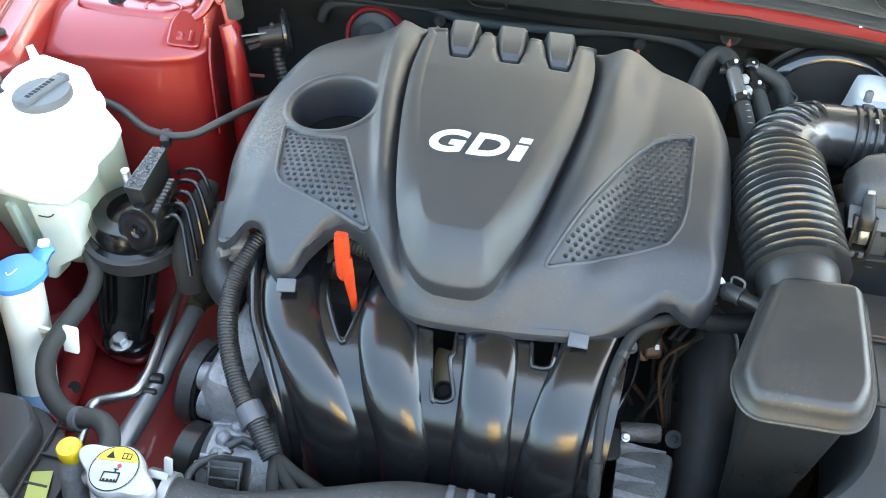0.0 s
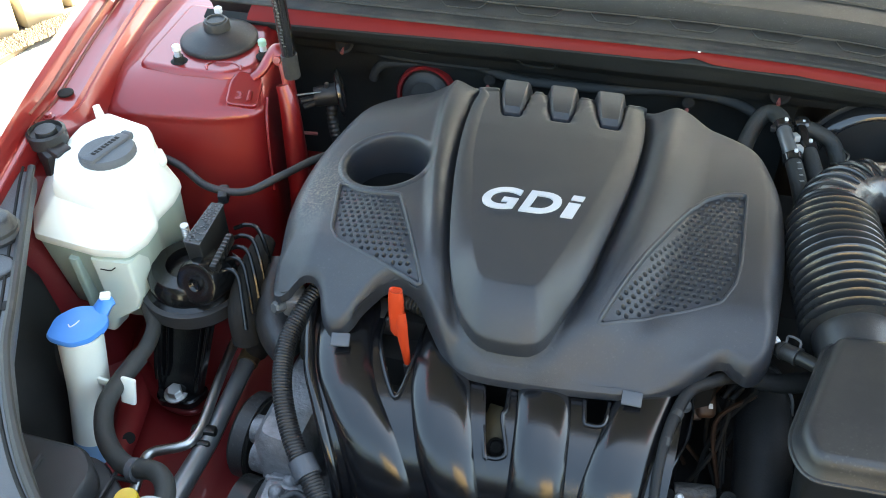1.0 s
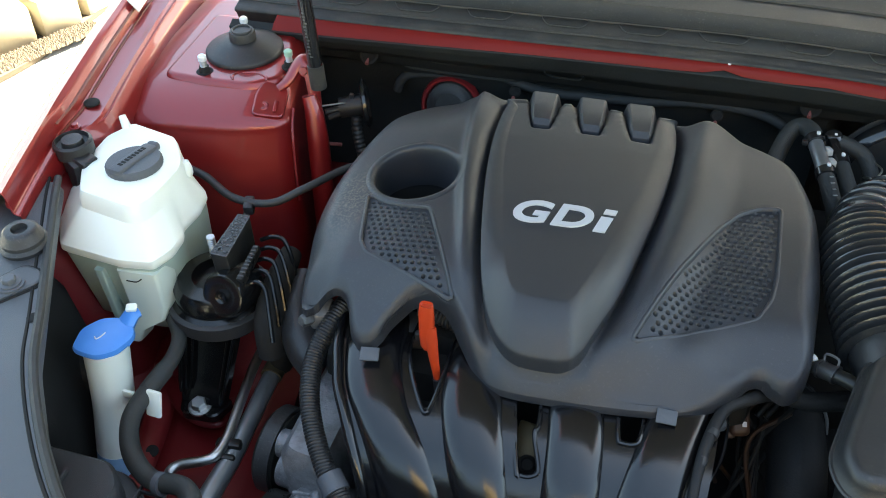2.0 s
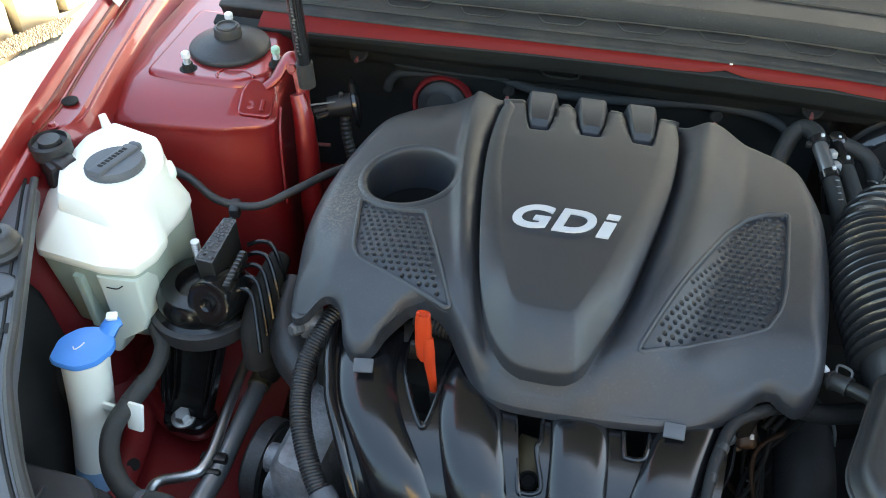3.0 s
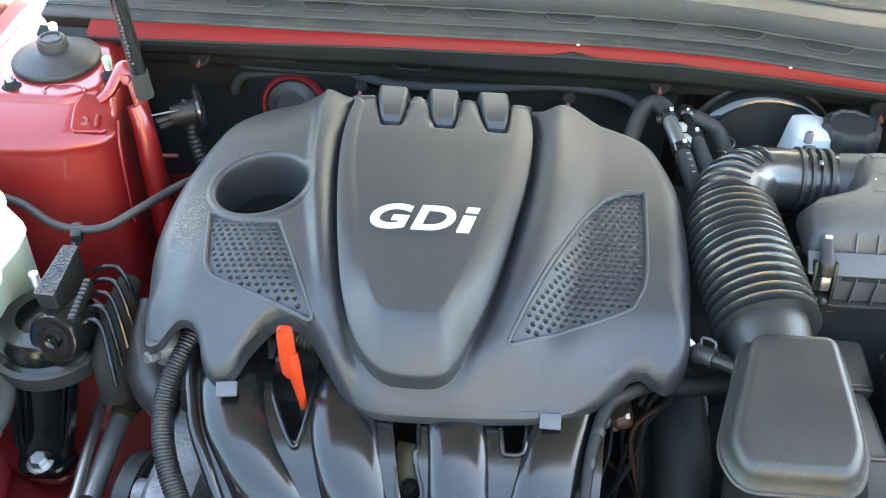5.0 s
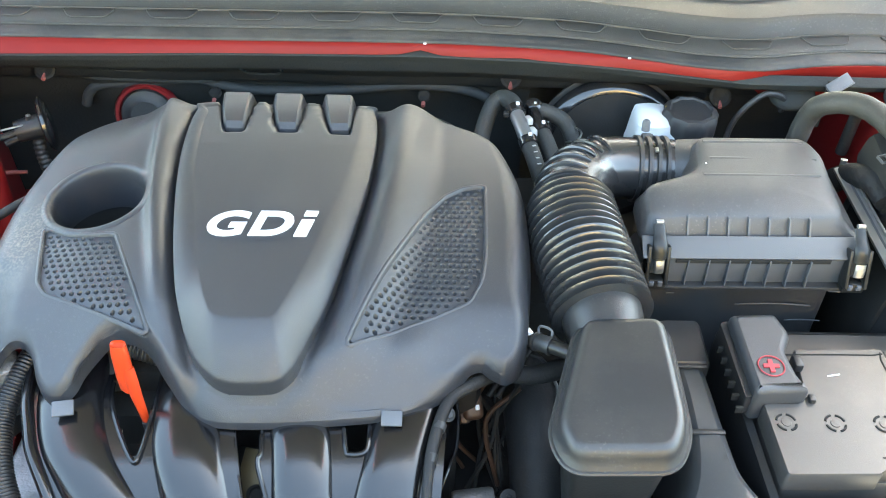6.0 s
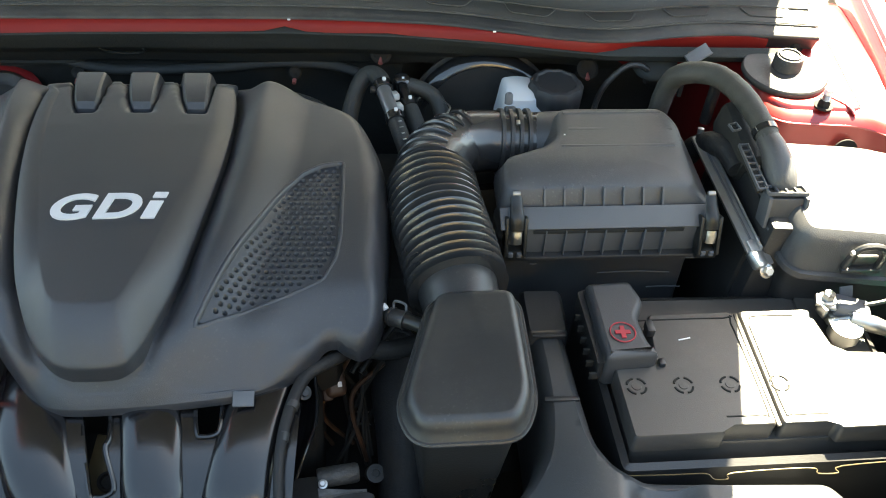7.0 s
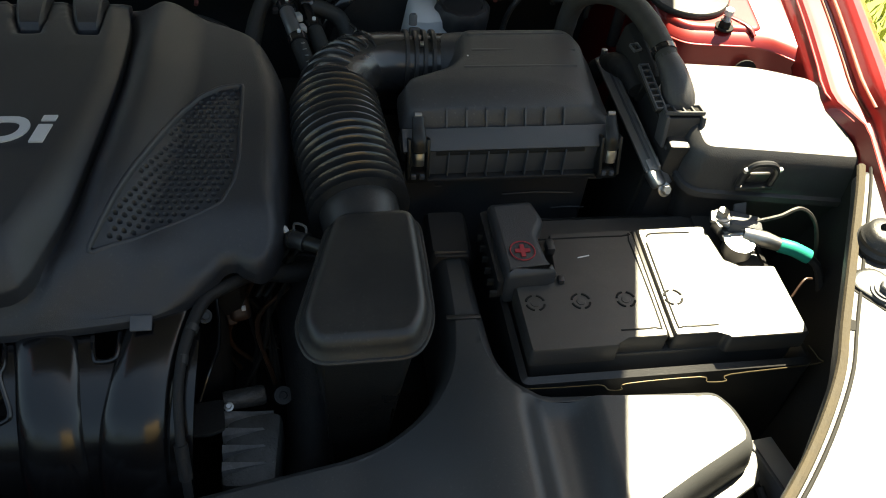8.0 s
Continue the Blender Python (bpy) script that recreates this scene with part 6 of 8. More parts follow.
    # radiator filler
    rf = thing("radiator_filler", (-0.37, -0.26, 0.78), "metal radiator filler neck with a white labelled pressure cap", "radiator cap")
    part("neck", lathe([(0.019, 0.76), (0.019, 0.80), (0.022, 0.806), (0.024, 0.815)], pose(-0.366, -0.262, 0), 30), M_alu, rf)
    m = Matrix.Translation((-0.366, -0.262, 0.816)) @ pose(0, 0, 0, 3, -3, -20) @ Matrix.Diagonal((0.95, 0.95, 1, 1))
    cap = part("cap", lathe([(0.0, 0.0), (0.0238, 0.0), (0.025, 0.003), (0.0248, 0.009), (0.0232, 0.0115), (0.0, 0.012)], m, 72, squash=lambda a: 1 + 0.8 * (0.5 + 0.5 * math.cos(2 * a)) ** 7), M_dimlabel, rf, "pale cap with two ears")
    ml = m @ pose(0, 0, 0, 0, 0, 24) @ Matrix.Diagonal((0.86, 0.86, 1, 1))
    part("label", lathe([(0.0, 0.0121), (0.0255, 0.0121), (0.0255, 0.0125), (0.0, 0.0127)], ml, 36), M_dimlabel, cap, "round white label")
    ar = [(0.0245 * math.cos(a), 0.0245 * math.sin(a)) for a in [0.35 + k * (math.pi - 0.7) / 14 for k in range(15)]]
    bm = slab([Vector(p) for p in ar], [(0, 0.0128), (0, 0.0132)])
    bmesh.ops.transform(bm, matrix=ml, verts=bm.verts)
    part("warning_field", bm, M_yellow, cap)
    rg = bmesh.new()
    tube([ml @ Vector((0.0252 * math.cos(a), 0.0252 * math.sin(a), 0.0128)) for a in [2 * math.pi * k / 32 for k in range(33)]], 0.00045, 6, 1, bm=rg)
    part("label_ring", rg, M_dark, cap)
    pic = bmesh.new()
    rings(pic, [[ml @ Vector((-0.008 + x, 0.0145 + y, z)) for x, y in ((-0.0045, -0.0035), (0.0045, -0.0035), (0.0, 0.0042))] for z in (0.0132, 0.0137)])
    for p, s in (((0.0045, 0.0145), (0.0007, 0.006)), ((0.009, 0.0145), (0.0007, 0.006)), ((0.0135, 0.0135), (0.0007, 0.005)), ((0.009, 0.0174), (0.0095, 0.0007)), ((0.009, 0.0114), (0.0095, 0.0007)),
                 ((0.0, -0.005), (0.018, 0.0012)), ((0.0, -0.015), (0.018, 0.0012)), ((-0.0085, -0.010), (0.0012, 0.010)), ((0.0085, -0.010), (0.0012, 0.010)), ((-0.0055, -0.0135), (0.0022, 0.002)), ((-0.0015, -0.0135), (0.0022, 0.002)), ((0.0025, -0.0135), (0.0022, 0.002)), ((0.006, -0.0135), (0.0018, 0.002)), ((0.003, -0.003), (0.001, 0.004)), ((0.003, -0.001), (0.005, 0.001))):
        box(pic, (s[0], s[1], 0.0005), ml @ pose(p[0], p[1], 0.0134), 0)
    part("picture_bars", pic, M_dark, cap)
    part("red_mark", box(bmesh.new(), (0.004, 0.004, 0.0005), ml @ pose(0.005, 0.003, 0.0134, 0, 0, 30), 0), M_pink, cap)
    part("drain_cap", lathe([(0.0, 0.0), (0.0108, 0.0), (0.0108, 0.011), (0.0095, 0.0135), (0.0, 0.0145)], Matrix.Translation((-0.4165, -0.25, 0.812)), 32), M_yellow, rf, "yellow plastic cap")
    part("drain_neck", tube([(-0.4165, -0.252, 0.812), (-0.4155, -0.262, 0.79), (-0.413, -0.278, 0.74)], [0.0085, 0.0105, 0.012], 16, 4), M_alu, rf)
    part("side_spout", tube([(-0.39, -0.252, 0.80), (-0.402, -0.262, 0.795)], 0.008, 12, 3), M_metal, rf)
    for x in (-0.343, -0.326):
        part("hose_clamp", tube([(x - 0.004, -0.262, 0.7955), (x + 0.004, -0.262, 0.795)], 0.0228, 24, 2), M_clip, rf, "pale steel spring clamp")
    part("clamp_bridge", bx((0.018, 0.007, 0.003), pose(-0.334, -0.254, 0.8165, 12, 0, 0), 0.001), M_clip, rf)
    part("clamp_ear", bx((0.008, 0.004, 0.018), pose(-0.327, -0.247, 0.822, -20, 0, -10), 0.002), M_dimlabel, rf)
    rh = thing("radiator_hose", (-0.15, -0.24, 0.76), "thick black radiator hose across the front with a ribbed clamp", "hose")
    part("hose", tube([(-0.33, -0.262, 0.795), (-0.27, -0.262, 0.79), (-0.20, -0.245, 0.786), (-0.13, -0.227, 0.786), (-0.06, -0.222, 0.78), (0.02, -0.24, 0.765), (0.08, -0.30, 0.74)], [0.02, 0.02, 0.024, 0.028, 0.028, 0.026, 0.026], 24, 8), M_rubber, rh)
    for k in range(4):
        part("clamp_ring", tube([(-0.098 + k * 0.017, -0.2245, 0.7845), (-0.092 + k * 0.017, -0.2245, 0.784)], 0.031, 26, 2), M_cap, rh)
    # dark back of the headlamp beside the washer neck
    hb = thing("bulb_housing", (-0.64, -0.07, 0.7), "black plastic bulb housing beside the white washer neck", "lamp housing")
    part("body", blend_rings([([(-0.70, 0.01), (-0.61, -0.045), (-0.588, -0.12), (-0.60, -0.17), (-0.70, -0.17)], 0.6), ([(-0.70, 0.01), (-0.628, -0.025), (-0.597, -0.10), (-0.60, -0.17), (-0.70, -0.17)], 0.74),
                              ([(-0.70, 0.0), (-0.645, -0.02), (-0.612, -0.10), (-0.61, -0.17), (-0.70, -0.17)], 0.82), ([(-0.70, 0.0), (-0.66, -0.03), (-0.63, -0.10), (-0.63, -0.17), (-0.70, -0.17)], 0.85)], 0.018), M_dark, hb)
    part("bulb_cover", lathe([(0.0, 0.0), (0.03, 0.0), (0.03, 0.012), (0.026, 0.015), (0.0, 0.016)], aim((-0.618, -0.065, 0.745), (0.85, 0.5, 0.25)), 28), M_black, hb, "round black bulb cover")
    # relay box in the corner
    rb = thing("relay_box", (-0.50, -0.26, 0.7), "black relay box with a yellow-green label", "relay box")
    part("body", slab(rounded([(-0.60, -0.185), (-0.49, -0.187), (-0.452, -0.215), (-0.432, -0.25), (-0.43, -0.34), (-0.60, -0.34)], 0.012), [(0, 0.66), (0, 0.765), (0.002, 0.77)]), M_black, rb)
    part("lid", slab(rounded([(-0.60, -0.192), (-0.497, -0.194), (-0.475, -0.215), (-0.475, -0.335), (-0.60, -0.335)], 0.012), [(0, 0.766), (0, 0.792), (0.004, 0.797)]), M_box, rb)
    part("lid_rib", bx((0.004, 0.09, 0.006), pose(-0.53, -0.26, 0.799), 0.001), M_box, rb)
    for y in (-0.205, -0.235, -0.265):
        part("edge_rib", bx((0.028, 0.0025, 0.005), pose(-0.458, y, 0.772), 0.0008), M_box, rb)
    part("edge_rib", bx((0.0025, 0.1, 0.005), pose(-0.468, -0.25, 0.773), 0.0008), M_box, rb)
    part("label", bx((0.019, 0.034, 0.0006), pose(-0.4515, -0.268, 0.7732, 0, 0, 16), 0), mat("pale_green_label", (0.45, 0.5, 0.15), 0.5, var=0.1, bump=0), rb)


front_left()


# ---- right of the engine: intake, battery, electrics ----
def intake():
    rs = thing("intake_resonator", (0.175, -0.08, 0.7), "black textured plastic intake resonator box with a rimmed lid", "resonator")
    L = [(0.149, -0.001), (0.222, -0.002), (0.2235, -0.062), (0.2235, -0.113), (0.209, -0.143), (0.128, -0.142), (0.1165, -0.112)]
    zf = lambda x, y: 0.05 * (y + 0.07) + 0.06 * (x - 0.175)
    o = rounded(L, 0.017, 6)
    part("lid", slab(o, [(-0.002, 0.9045), (-0.001, 0.907), (0.001, 0.909), (0.003, 0.916), (0.0045, 0.9200), (0.0072, 0.923), (0.011, 0.9244)], zf), M_reso, rs)
    part("rim", slab(o, [(-0.001, 0.9025), (-0.0035, 0.903), (-0.004, 0.905), (-0.003, 0.9063), (0.002, 0.907)], zf), M_reso, rs)
    part("body", slab(o, [(0.030, 0.66), (0.018, 0.8), (0.006, 0.898), (0.006, 0.904)], zf), M_iron, rs)
    hs = thing("intake_hose", (0.165, 0.12, 0.86), "black corrugated rubber intake hose bending to the filter box", "intake hose")
    part("bellows", tube([(0.176, 0.028, 0.891), (0.170, 0.07, 0.896), (0.164, 0.11, 0.898), (0.161, 0.14, 0.899), (0.160, 0.172, 0.899)], [0.0405, 0.041, 0.041, 0.0405, 0.039], 40, 12, ribs=(0.0098, 0.0105, 0, 1, 1.1)), M_bellows, hs)
    part("cuff", tube([(0.178, -0.005, 0.886), (0.176, 0.02, 0.89), (0.173, 0.05, 0.893)], [0.033, 0.036, 0.0375], 36, 6), M_black, hs, "smooth cuff")
    bend = [Vector(p) for p in ((0.160, 0.168, 0.899), (0.163, 0.19, 0.8985), (0.172, 0.214, 0.897), (0.188, 0.234, 0.895), (0.208, 0.2445, 0.893), (0.23, 0.249, 0.891), (0.262, 0.25, 0.889), (0.292, 0.25, 0.888))]
    part("elbow", tube(bend, [0.038, 0.037, 0.0355, 0.0345, 0.034, 0.0335, 0.0335, 0.0335], 40, 10), M_bellows, hs)
    fine = spline(bend[:6], 12)
    for k in range(6):
        i = 7 + k * 7
        d = (fine[i + 1] - fine[i - 1]).normalized()
        out = Vector((-d.y, d.x, 0)).normalized()
        up = out.cross(d) if out.cross(d).z > 0 else d.cross(out)
        rad = 0.0382 - 0.0035 * i / 50
        arc = [fine[i] + (out * math.cos(a) + up * math.sin(a)) * rad for a in [-0.35 + j * 0.25 for j in range(10)]]
        part("bend_rib", tube(arc, [0.0012, 0.0026, 0.0026, 0.0026, 0.0026, 0.0026, 0.0026, 0.0026, 0.0024, 0.0012], 8, 3), M_bellows, hs)
    for k in range(4):
        x = 0.236 + k * 0.0095
        part("clamp_ring", tube([(x, 0.2495, 0.8905), (x + 0.004, 0.2495, 0.8903)], 0.0362, 36, 2), M_black, hs)
    part("clamp_screw", bx((0.012, 0.01, 0.008), pose(0.25, 0.268, 0.919, -30), 0.002), M_black, hs)
    part("clamp_tab", bx((0.004, 0.006, 0.003), pose(0.254, 0.236, 0.9255, 15), 0.001), M_metal, hs)
    part("screw_head", lathe([(0.0, 0.0), (0.0045, 0), (0.0045, 0.010), (0.003, 0.012), (0.002, 0.009), (0.0, 0.009)], aim((0.249, 0.276, 0.922), (0, 0.2, 1)), 12), M_cap, hs)

    af = thing("air_filter_box", (0.32, 0.17, 0.62), "black plastic air filter box with ribbed seam and two clips", "air filter box")
    A = [(0.226, 0.125), (0.420, 0.129), (0.424, 0.228), (0.411, 0.252), (0.294, 0.25), (0.289, 0.203), (0.274, 0.188), (0.228, 0.168)]
    base = [(0.221, 0.116), (0.434, 0.121), (0.434, 0.235), (0.419, 0.260), (0.287, 0.258), (0.280, 0.21), (0.266, 0.194), (0.222, 0.175)]
    ob_, oa = rounded(base, 0.014, 6), rounded(A, 0.014, 6)
    sl = lambda p: 0.934 - 0.009 * smooth(0.165, 0.12, p.y) + 0.002 * smooth(0.2, 0.25, p.y) - 0.004 * smooth(0.4, 0.43, p.x)
    bm = bmesh.new()
    l0 = [Vector((p.x, p.y, 0.902)) for p in ob_]
    l1 = [Vector((p.x, p.y, 0.909)) for p in ob_]
    l2 = [Vector((p.x, p.y, sl(p) - 0.007)) for p in oa]
    l3 = [Vector((p.x, p.y, sl(p) - 0.002)) for p in inset(oa, 0.002)]
    l4 = [Vector((p.x, p.y, sl(p))) for p in inset(oa, 0.006)]
    cx, cy = 0.33, 0.18
    inner = []
    for k in (0.85, 0.7, 0.55, 0.4, 0.25, 0.08):
        inner.append([Vector((cx + (p.x - cx) * k, cy + (p.y - cy) * k, 0)) for p in l4])
    for row in inner:
        for p in row:
            p.z = sl(p) + 0.0008
    rings(bm, [l0, l1, l2, l3, l4] + inner)
    part("lid", bm, M_box, af, sharp=60)
    part("lid_spout", tube([(0.272, 0.25, 0.889), (0.31, 0.245, 0.892), (0.35, 0.235, 0.89)], [0.032, 0.035, 0.038], 28, 6), M_box, af)
    for y, xa, xb in ((0.184, 0.29, 0.408), (0.212, 0.302, 0.412), (0.238, 0.30, 0.405)):
        part("lid_crease", tube([(xa, y, sl(Vector((xa, y, 0))) + 0.0006), (xb, y + 0.003, sl(Vector((xb, y, 0))) + 0.0006)], 0.0021, 8, 6, flat=0.45), M_box, af)
    part("chip_mark", bx((0.0016, 0.0016, 0.0005), pose(0.2963, 0.202, 0.9352), 0), M_label, af)
    part("lower_body", slab(ob_, [(0.0, 0.6), (0.004, 0.78), (0.004, 0.852), (0.004, 0.858), (0.004, 0.864), (0.012, 0.866), (0.010, 0.903)]), M_box, af)
    # sloping joint flange at the front with fins above and a row of slots below
    slope = pose(0.3305, 0.1085, 0.9055, 36, 0, 1.2)
    part("front_band", box(bmesh.new(), (0.218, 0.0225, 0.0035), slope, 0.001), M_grey, af)
    part("slot_wall", bx((0.212, 0.003, 0.034), pose(0.332, 0.1035, 0.882, 0, 0, 1.2), 0.0008), M_grey, af)
    # flat dark strip painted as the shadow within the slots
    part("slot_shadow", bx((0.15, 0.002, 0.005), pose(0.3295, 0.1005, 0.8955, 0, 0, 1.2), 0.0005), M_dark, af)
    # thin pale grey lines across the front of the lower body
    for x0, x1, z, h in ((0.334, 0.411, 0.819, 0.002), (0.391, 0.428, 0.797, 0.001), (0.411, 0.435, 0.773, 0.001), (0.424, 0.439, 0.84, 0.0), (0.261, 0.268, 0.833, 0.0)):
        part("pale_line", tube([(x0, 0.1185, z), ((x0 + x1) / 2, 0.1185, z + h), (x1, 0.1185, z)], 0.0008, 6, 4), M_grey, af)
    part("lower_ledge", bx((0.216, 0.014, 0.005), pose(0.330, 0.101, 0.8645, 0, 0, 1.2), 0.0015), M_black, af)
    for k in range(7):
        x = 0.266 + k * 0.0196
        bm = bmesh.new()
        tri_ = [(0.117, 0.911), (0.131, 0.912), (0.131, 0.926), (0.127, 0.9255)]
        rings(bm, [[Vector((x - 0.0009, y, z)) for y, z in tri_], [Vector((x + 0.0009, y, z)) for y, z in tri_]])
        part("rib", bm, M_grey, af)
        part("slot_rib", bx((0.0016, 0.006, 0.03), pose(x + 0.0012, 0.0995, 0.882, -6), 0.0005), M_grey, af)
    for x in (0.237, 0.4295):
        cl = part("clip", tube([(x, 0.119, 0.924), (x, 0.111, 0.918), (x, 0.101, 0.911), (x, 0.096, 0.9)], [0.0056, 0.006, 0.0072, 0.0072], 12, 5, flat=0.4), M_iron, af, "black clip with a steel spring")
        part("clip_tip", tube([(x - 0.0035, 0.1195, 0.9262), (x + 0.0035, 0.1195, 0.9262)], 0.0024, 10, 2), M_clip, cl)
        part("clip_spring", tube([(x, 0.094, 0.9), (x, 0.0915, 0.894), (x, 0.0905, 0.887)], 0.0052, 12, 5, flat=0.3), M_metal, cl, "bright spring steel strip")
        for s in (-1, 1):
            part("guide", bx((0.004, 0.016, 0.040), pose(x + s * 0.0092, 0.1005, 0.890, -22), 0.0015), M_iron, cl)
            part("guide_foot", bx((0.005, 0.006, 0.006), pose(x + s * 0.0042, 0.0905, 0.874), 0.001), M_cap, cl)
        part("guide_base", bx((0.022, 0.012, 0.012), pose(x, 0.0955, 0.872), 0.002), M_iron, cl)
    # breather fitting between cover and resonator
    vh = thing("breather_hose", (0.12, 0.0, 0.86), "short black breather hose with a plastic clip", "hose")
    part("hose", tube([(0.096, 0.03, 0.868), (0.1005, 0.020, 0.876), (0.1085, 0.007, 0.882), (0.121, -0.004, 0.888), (0.135, -0.014, 0.892), (0.153, -0.024, 0.892)], 0.0066, 16, 6), M_iron, vh)
    for a, b in (((0.1145, 0.0015, 0.885), (0.1165, -0.0003, 0.886)), ((0.1255, -0.007, 0.8895), (0.1275, -0.0085, 0.890))):
        part("collar", tube([a, b], 0.0088, 18, 2), M_black, vh)
    part("sleeve", tube([(0.1145, 0.0015, 0.885), (0.1275, -0.0085, 0.890)], 0.0078, 18, 3), M_black, vh)
    part("loop", tube([(0.1165, 0.004, 0.892), (0.1175, 0.008, 0.8975), (0.1265, 0.001, 0.9005), (0.1270, -0.004, 0.8955)], 0.0012, 6, 3), M_grey, vh)
    part("tip", bx((0.0055, 0.008, 0.005), pose(0.1085, 0.0085, 0.8895, 0, 20, 30), 0.0018), M_label, vh, "white mark on the fitting")


intake()


def duct_shell(o, levels, zf):
    """A stacked outline whose top is filled with a fine grid, so that it can be shaped by zf."""
    bm = slab(o, levels, zf, cap=False)
    d, z = levels[-1]
    top = inset(o, d)
    poly = [(p.x, p.y) for p in top]
    xs, ys = [p[0] for p in poly], [p[1] for p in poly]
    n, m = int((max(xs) - min(xs)) / 0.006), int((max(ys) - min(ys)) / 0.006)
    at = {}
    for i in range(n + 1):
        for j in range(m + 1):
            x, y = min(xs) + (max(xs) - min(xs)) * i / n, min(ys) + (max(ys) - min(ys)) * j / m
            if not inside(x, y, poly):
                if seg_dist(x, y, poly + poly[:1]) > 0.0085:
                    continue
                x, y = nearest(x, y, poly)
            at[i, j] = bm.verts.new((x, y, z + zf(x, y)))
    for i in range(n):
        for j in range(m):
            q = [at.get(k) for k in ((i, j), (i + 1, j), (i + 1, j + 1), (i, j + 1))]
            q = [v for v in q if v]
            if len(q) >= 3:
                bm.faces.new(q)
    return bm


def battery_corner():
    bt = thing("battery", (0.445, -0.025, 0.66), "dark grey car battery with vent plugs under sunlight", "battery")
    part("case", slab(rounded([(0.318, -0.106), (0.571, -0.102), (0.569, 0.066), (0.316, 0.064)], 0.006), [(0, 0.66), (0, 0.832), (0.001, 0.834)]), M_battery, bt)
    left = [(0.315, -0.112), (0.395, -0.110), (0.395, -0.103), (0.4425, -0.102), (0.4425, 0.029), (0.358, 0.026), (0.352, -0.036), (0.313, -0.038)]
    right = [(0.448, -0.102), (0.496, -0.101), (0.498, -0.108), (0.576, -0.106), (0.573, -0.024), (0.526, -0.022), (0.518, 0.031), (0.448, 0.029)]
    for o in (left, right):
        part("lid", duct_shell(rounded(o, 0.004), [(0, 0.834), (0, 0.853), (0.0015, 0.855)], lambda x, y: 0.0), M_battery, bt)
    part("terminal_ledge", slab(rounded([(0.527, -0.018), (0.572, -0.02), (0.57, 0.062), (0.52, 0.062), (0.52, 0.035)], 0.004), [(0, 0.832), (0, 0.838)]), M_battery, bt)
    part("divider", bx((0.004, 0.13, 0.003), pose(0.4452, -0.037, 0.8515), 0.0008), M_battery, bt)
    for k in range(4):
        x = 0.3285 + k * 0.0425 + (0.003 if k == 3 else 0)
        for a in range(4):
            pts = [(x + 0.0085 * math.cos(t), -0.0585 + 0.0085 * math.sin(t), 0.8552) for t in [a * math.pi / 2 + 0.25 + j * 0.27 for j in range(5)]]
            part("vent_ring", tube(pts, 0.0011, 6, 2), M_dark, bt)
        part("vent", lathe([(0.0, 0.8549), (0.0045, 0.8549), (0.0042, 0.8556), (0.0, 0.8558)], pose(x, -0.0585, 0), 16), M_battery, bt)
    for pts in ([(0.325, 0.018), (0.43, 0.02), (0.436, 0.014), (0.438, -0.085), (0.432, -0.092), (0.40, -0.093)], [(0.455, 0.018), (0.462, 0.022), (0.5, 0.022)], [(0.453, 0.01), (0.453, -0.085), (0.459, -0.092), (0.492, -0.092)]):
        part("groove", tube([(x, y, 0.855) for x, y in pts], 0.0009, 5, 3), M_dark, bt)
    part("scratch", bx((0.012, 0.0012, 0.0006), pose(0.386, -0.005, 0.8552, 0, 0, 12), 0), M_label, bt)
    tc = thing("terminal_cover", (0.325, 0.0, 0.84), "black plastic cover over the positive terminal with a red plus", "terminal cover")
    T = [(0.300, 0.052), (0.344, 0.055), (0.352, 0.028), (0.341, 0.008), (0.345, -0.022), (0.353, -0.036), (0.303, -0.040)]
    part("cover", slab(rounded(T, 0.006, 4), [(0, 0.836), (0, 0.868), (0.002, 0.872), (0.006, 0.874)], lambda x, y: -0.06 * max(0, -0.02 - y)), M_box, tc)
    part("cover_step", slab(rounded([(0.294, 0.05), (0.302, 0.053), (0.304, -0.036), (0.297, -0.038)], 0.002), [(0, 0.84), (0, 0.862)]), M_black, tc)
    for k in range(6):
        part("finger", bx((0.007, 0.003, 0.008), pose(0.2935, 0.03 - k * 0.014, 0.848), 0.001), M_dark, tc)
    part("plus_ring", tube([(0.3225 + 0.0115 * math.cos(k * math.pi / 12), -0.012 + 0.0115 * math.sin(k * math.pi / 12), 0.8744) for k in range(25)], 0.0007, 6, 2), M_pink, tc, "red ring around the plus")
    pl = bmesh.new()
    box(pl, (0.014, 0.0042, 0.001), pose(0.3225, -0.012, 0.8745), 0)
    box(pl, (0.0042, 0.0142, 0.0011), pose(0.3225, -0.012, 0.8745), 0)
    part("plus_sign", pl, M_pink, tc, "red plus sign")
    part("latch", bx((0.008, 0.014, 0.01), pose(0.354, 0.004, 0.860), 0.002), M_black, tc)
    part("latch", bx((0.006, 0.008, 0.006), pose(0.357, -0.034, 0.857), 0.0015), M_black, tc)
    # tray and hold-down
    ty = thing("battery_tray", (0.445, -0.03, 0.62), "black plastic battery tray with a wire lip", "battery tray")
    part("tray", slab(rounded([(0.308, -0.126), (0.585, -0.12), (0.588, 0.075), (0.302, 0.075)], 0.008), [(0, 0.64), (0, 0.826), (0.006, 0.829), (0.008, 0.8)], cap=False), M_black, ty)
    part("tray_floor", bx((0.27, 0.18, 0.006), pose(0.447, -0.025, 0.656), 0.001), M_dark, ty)
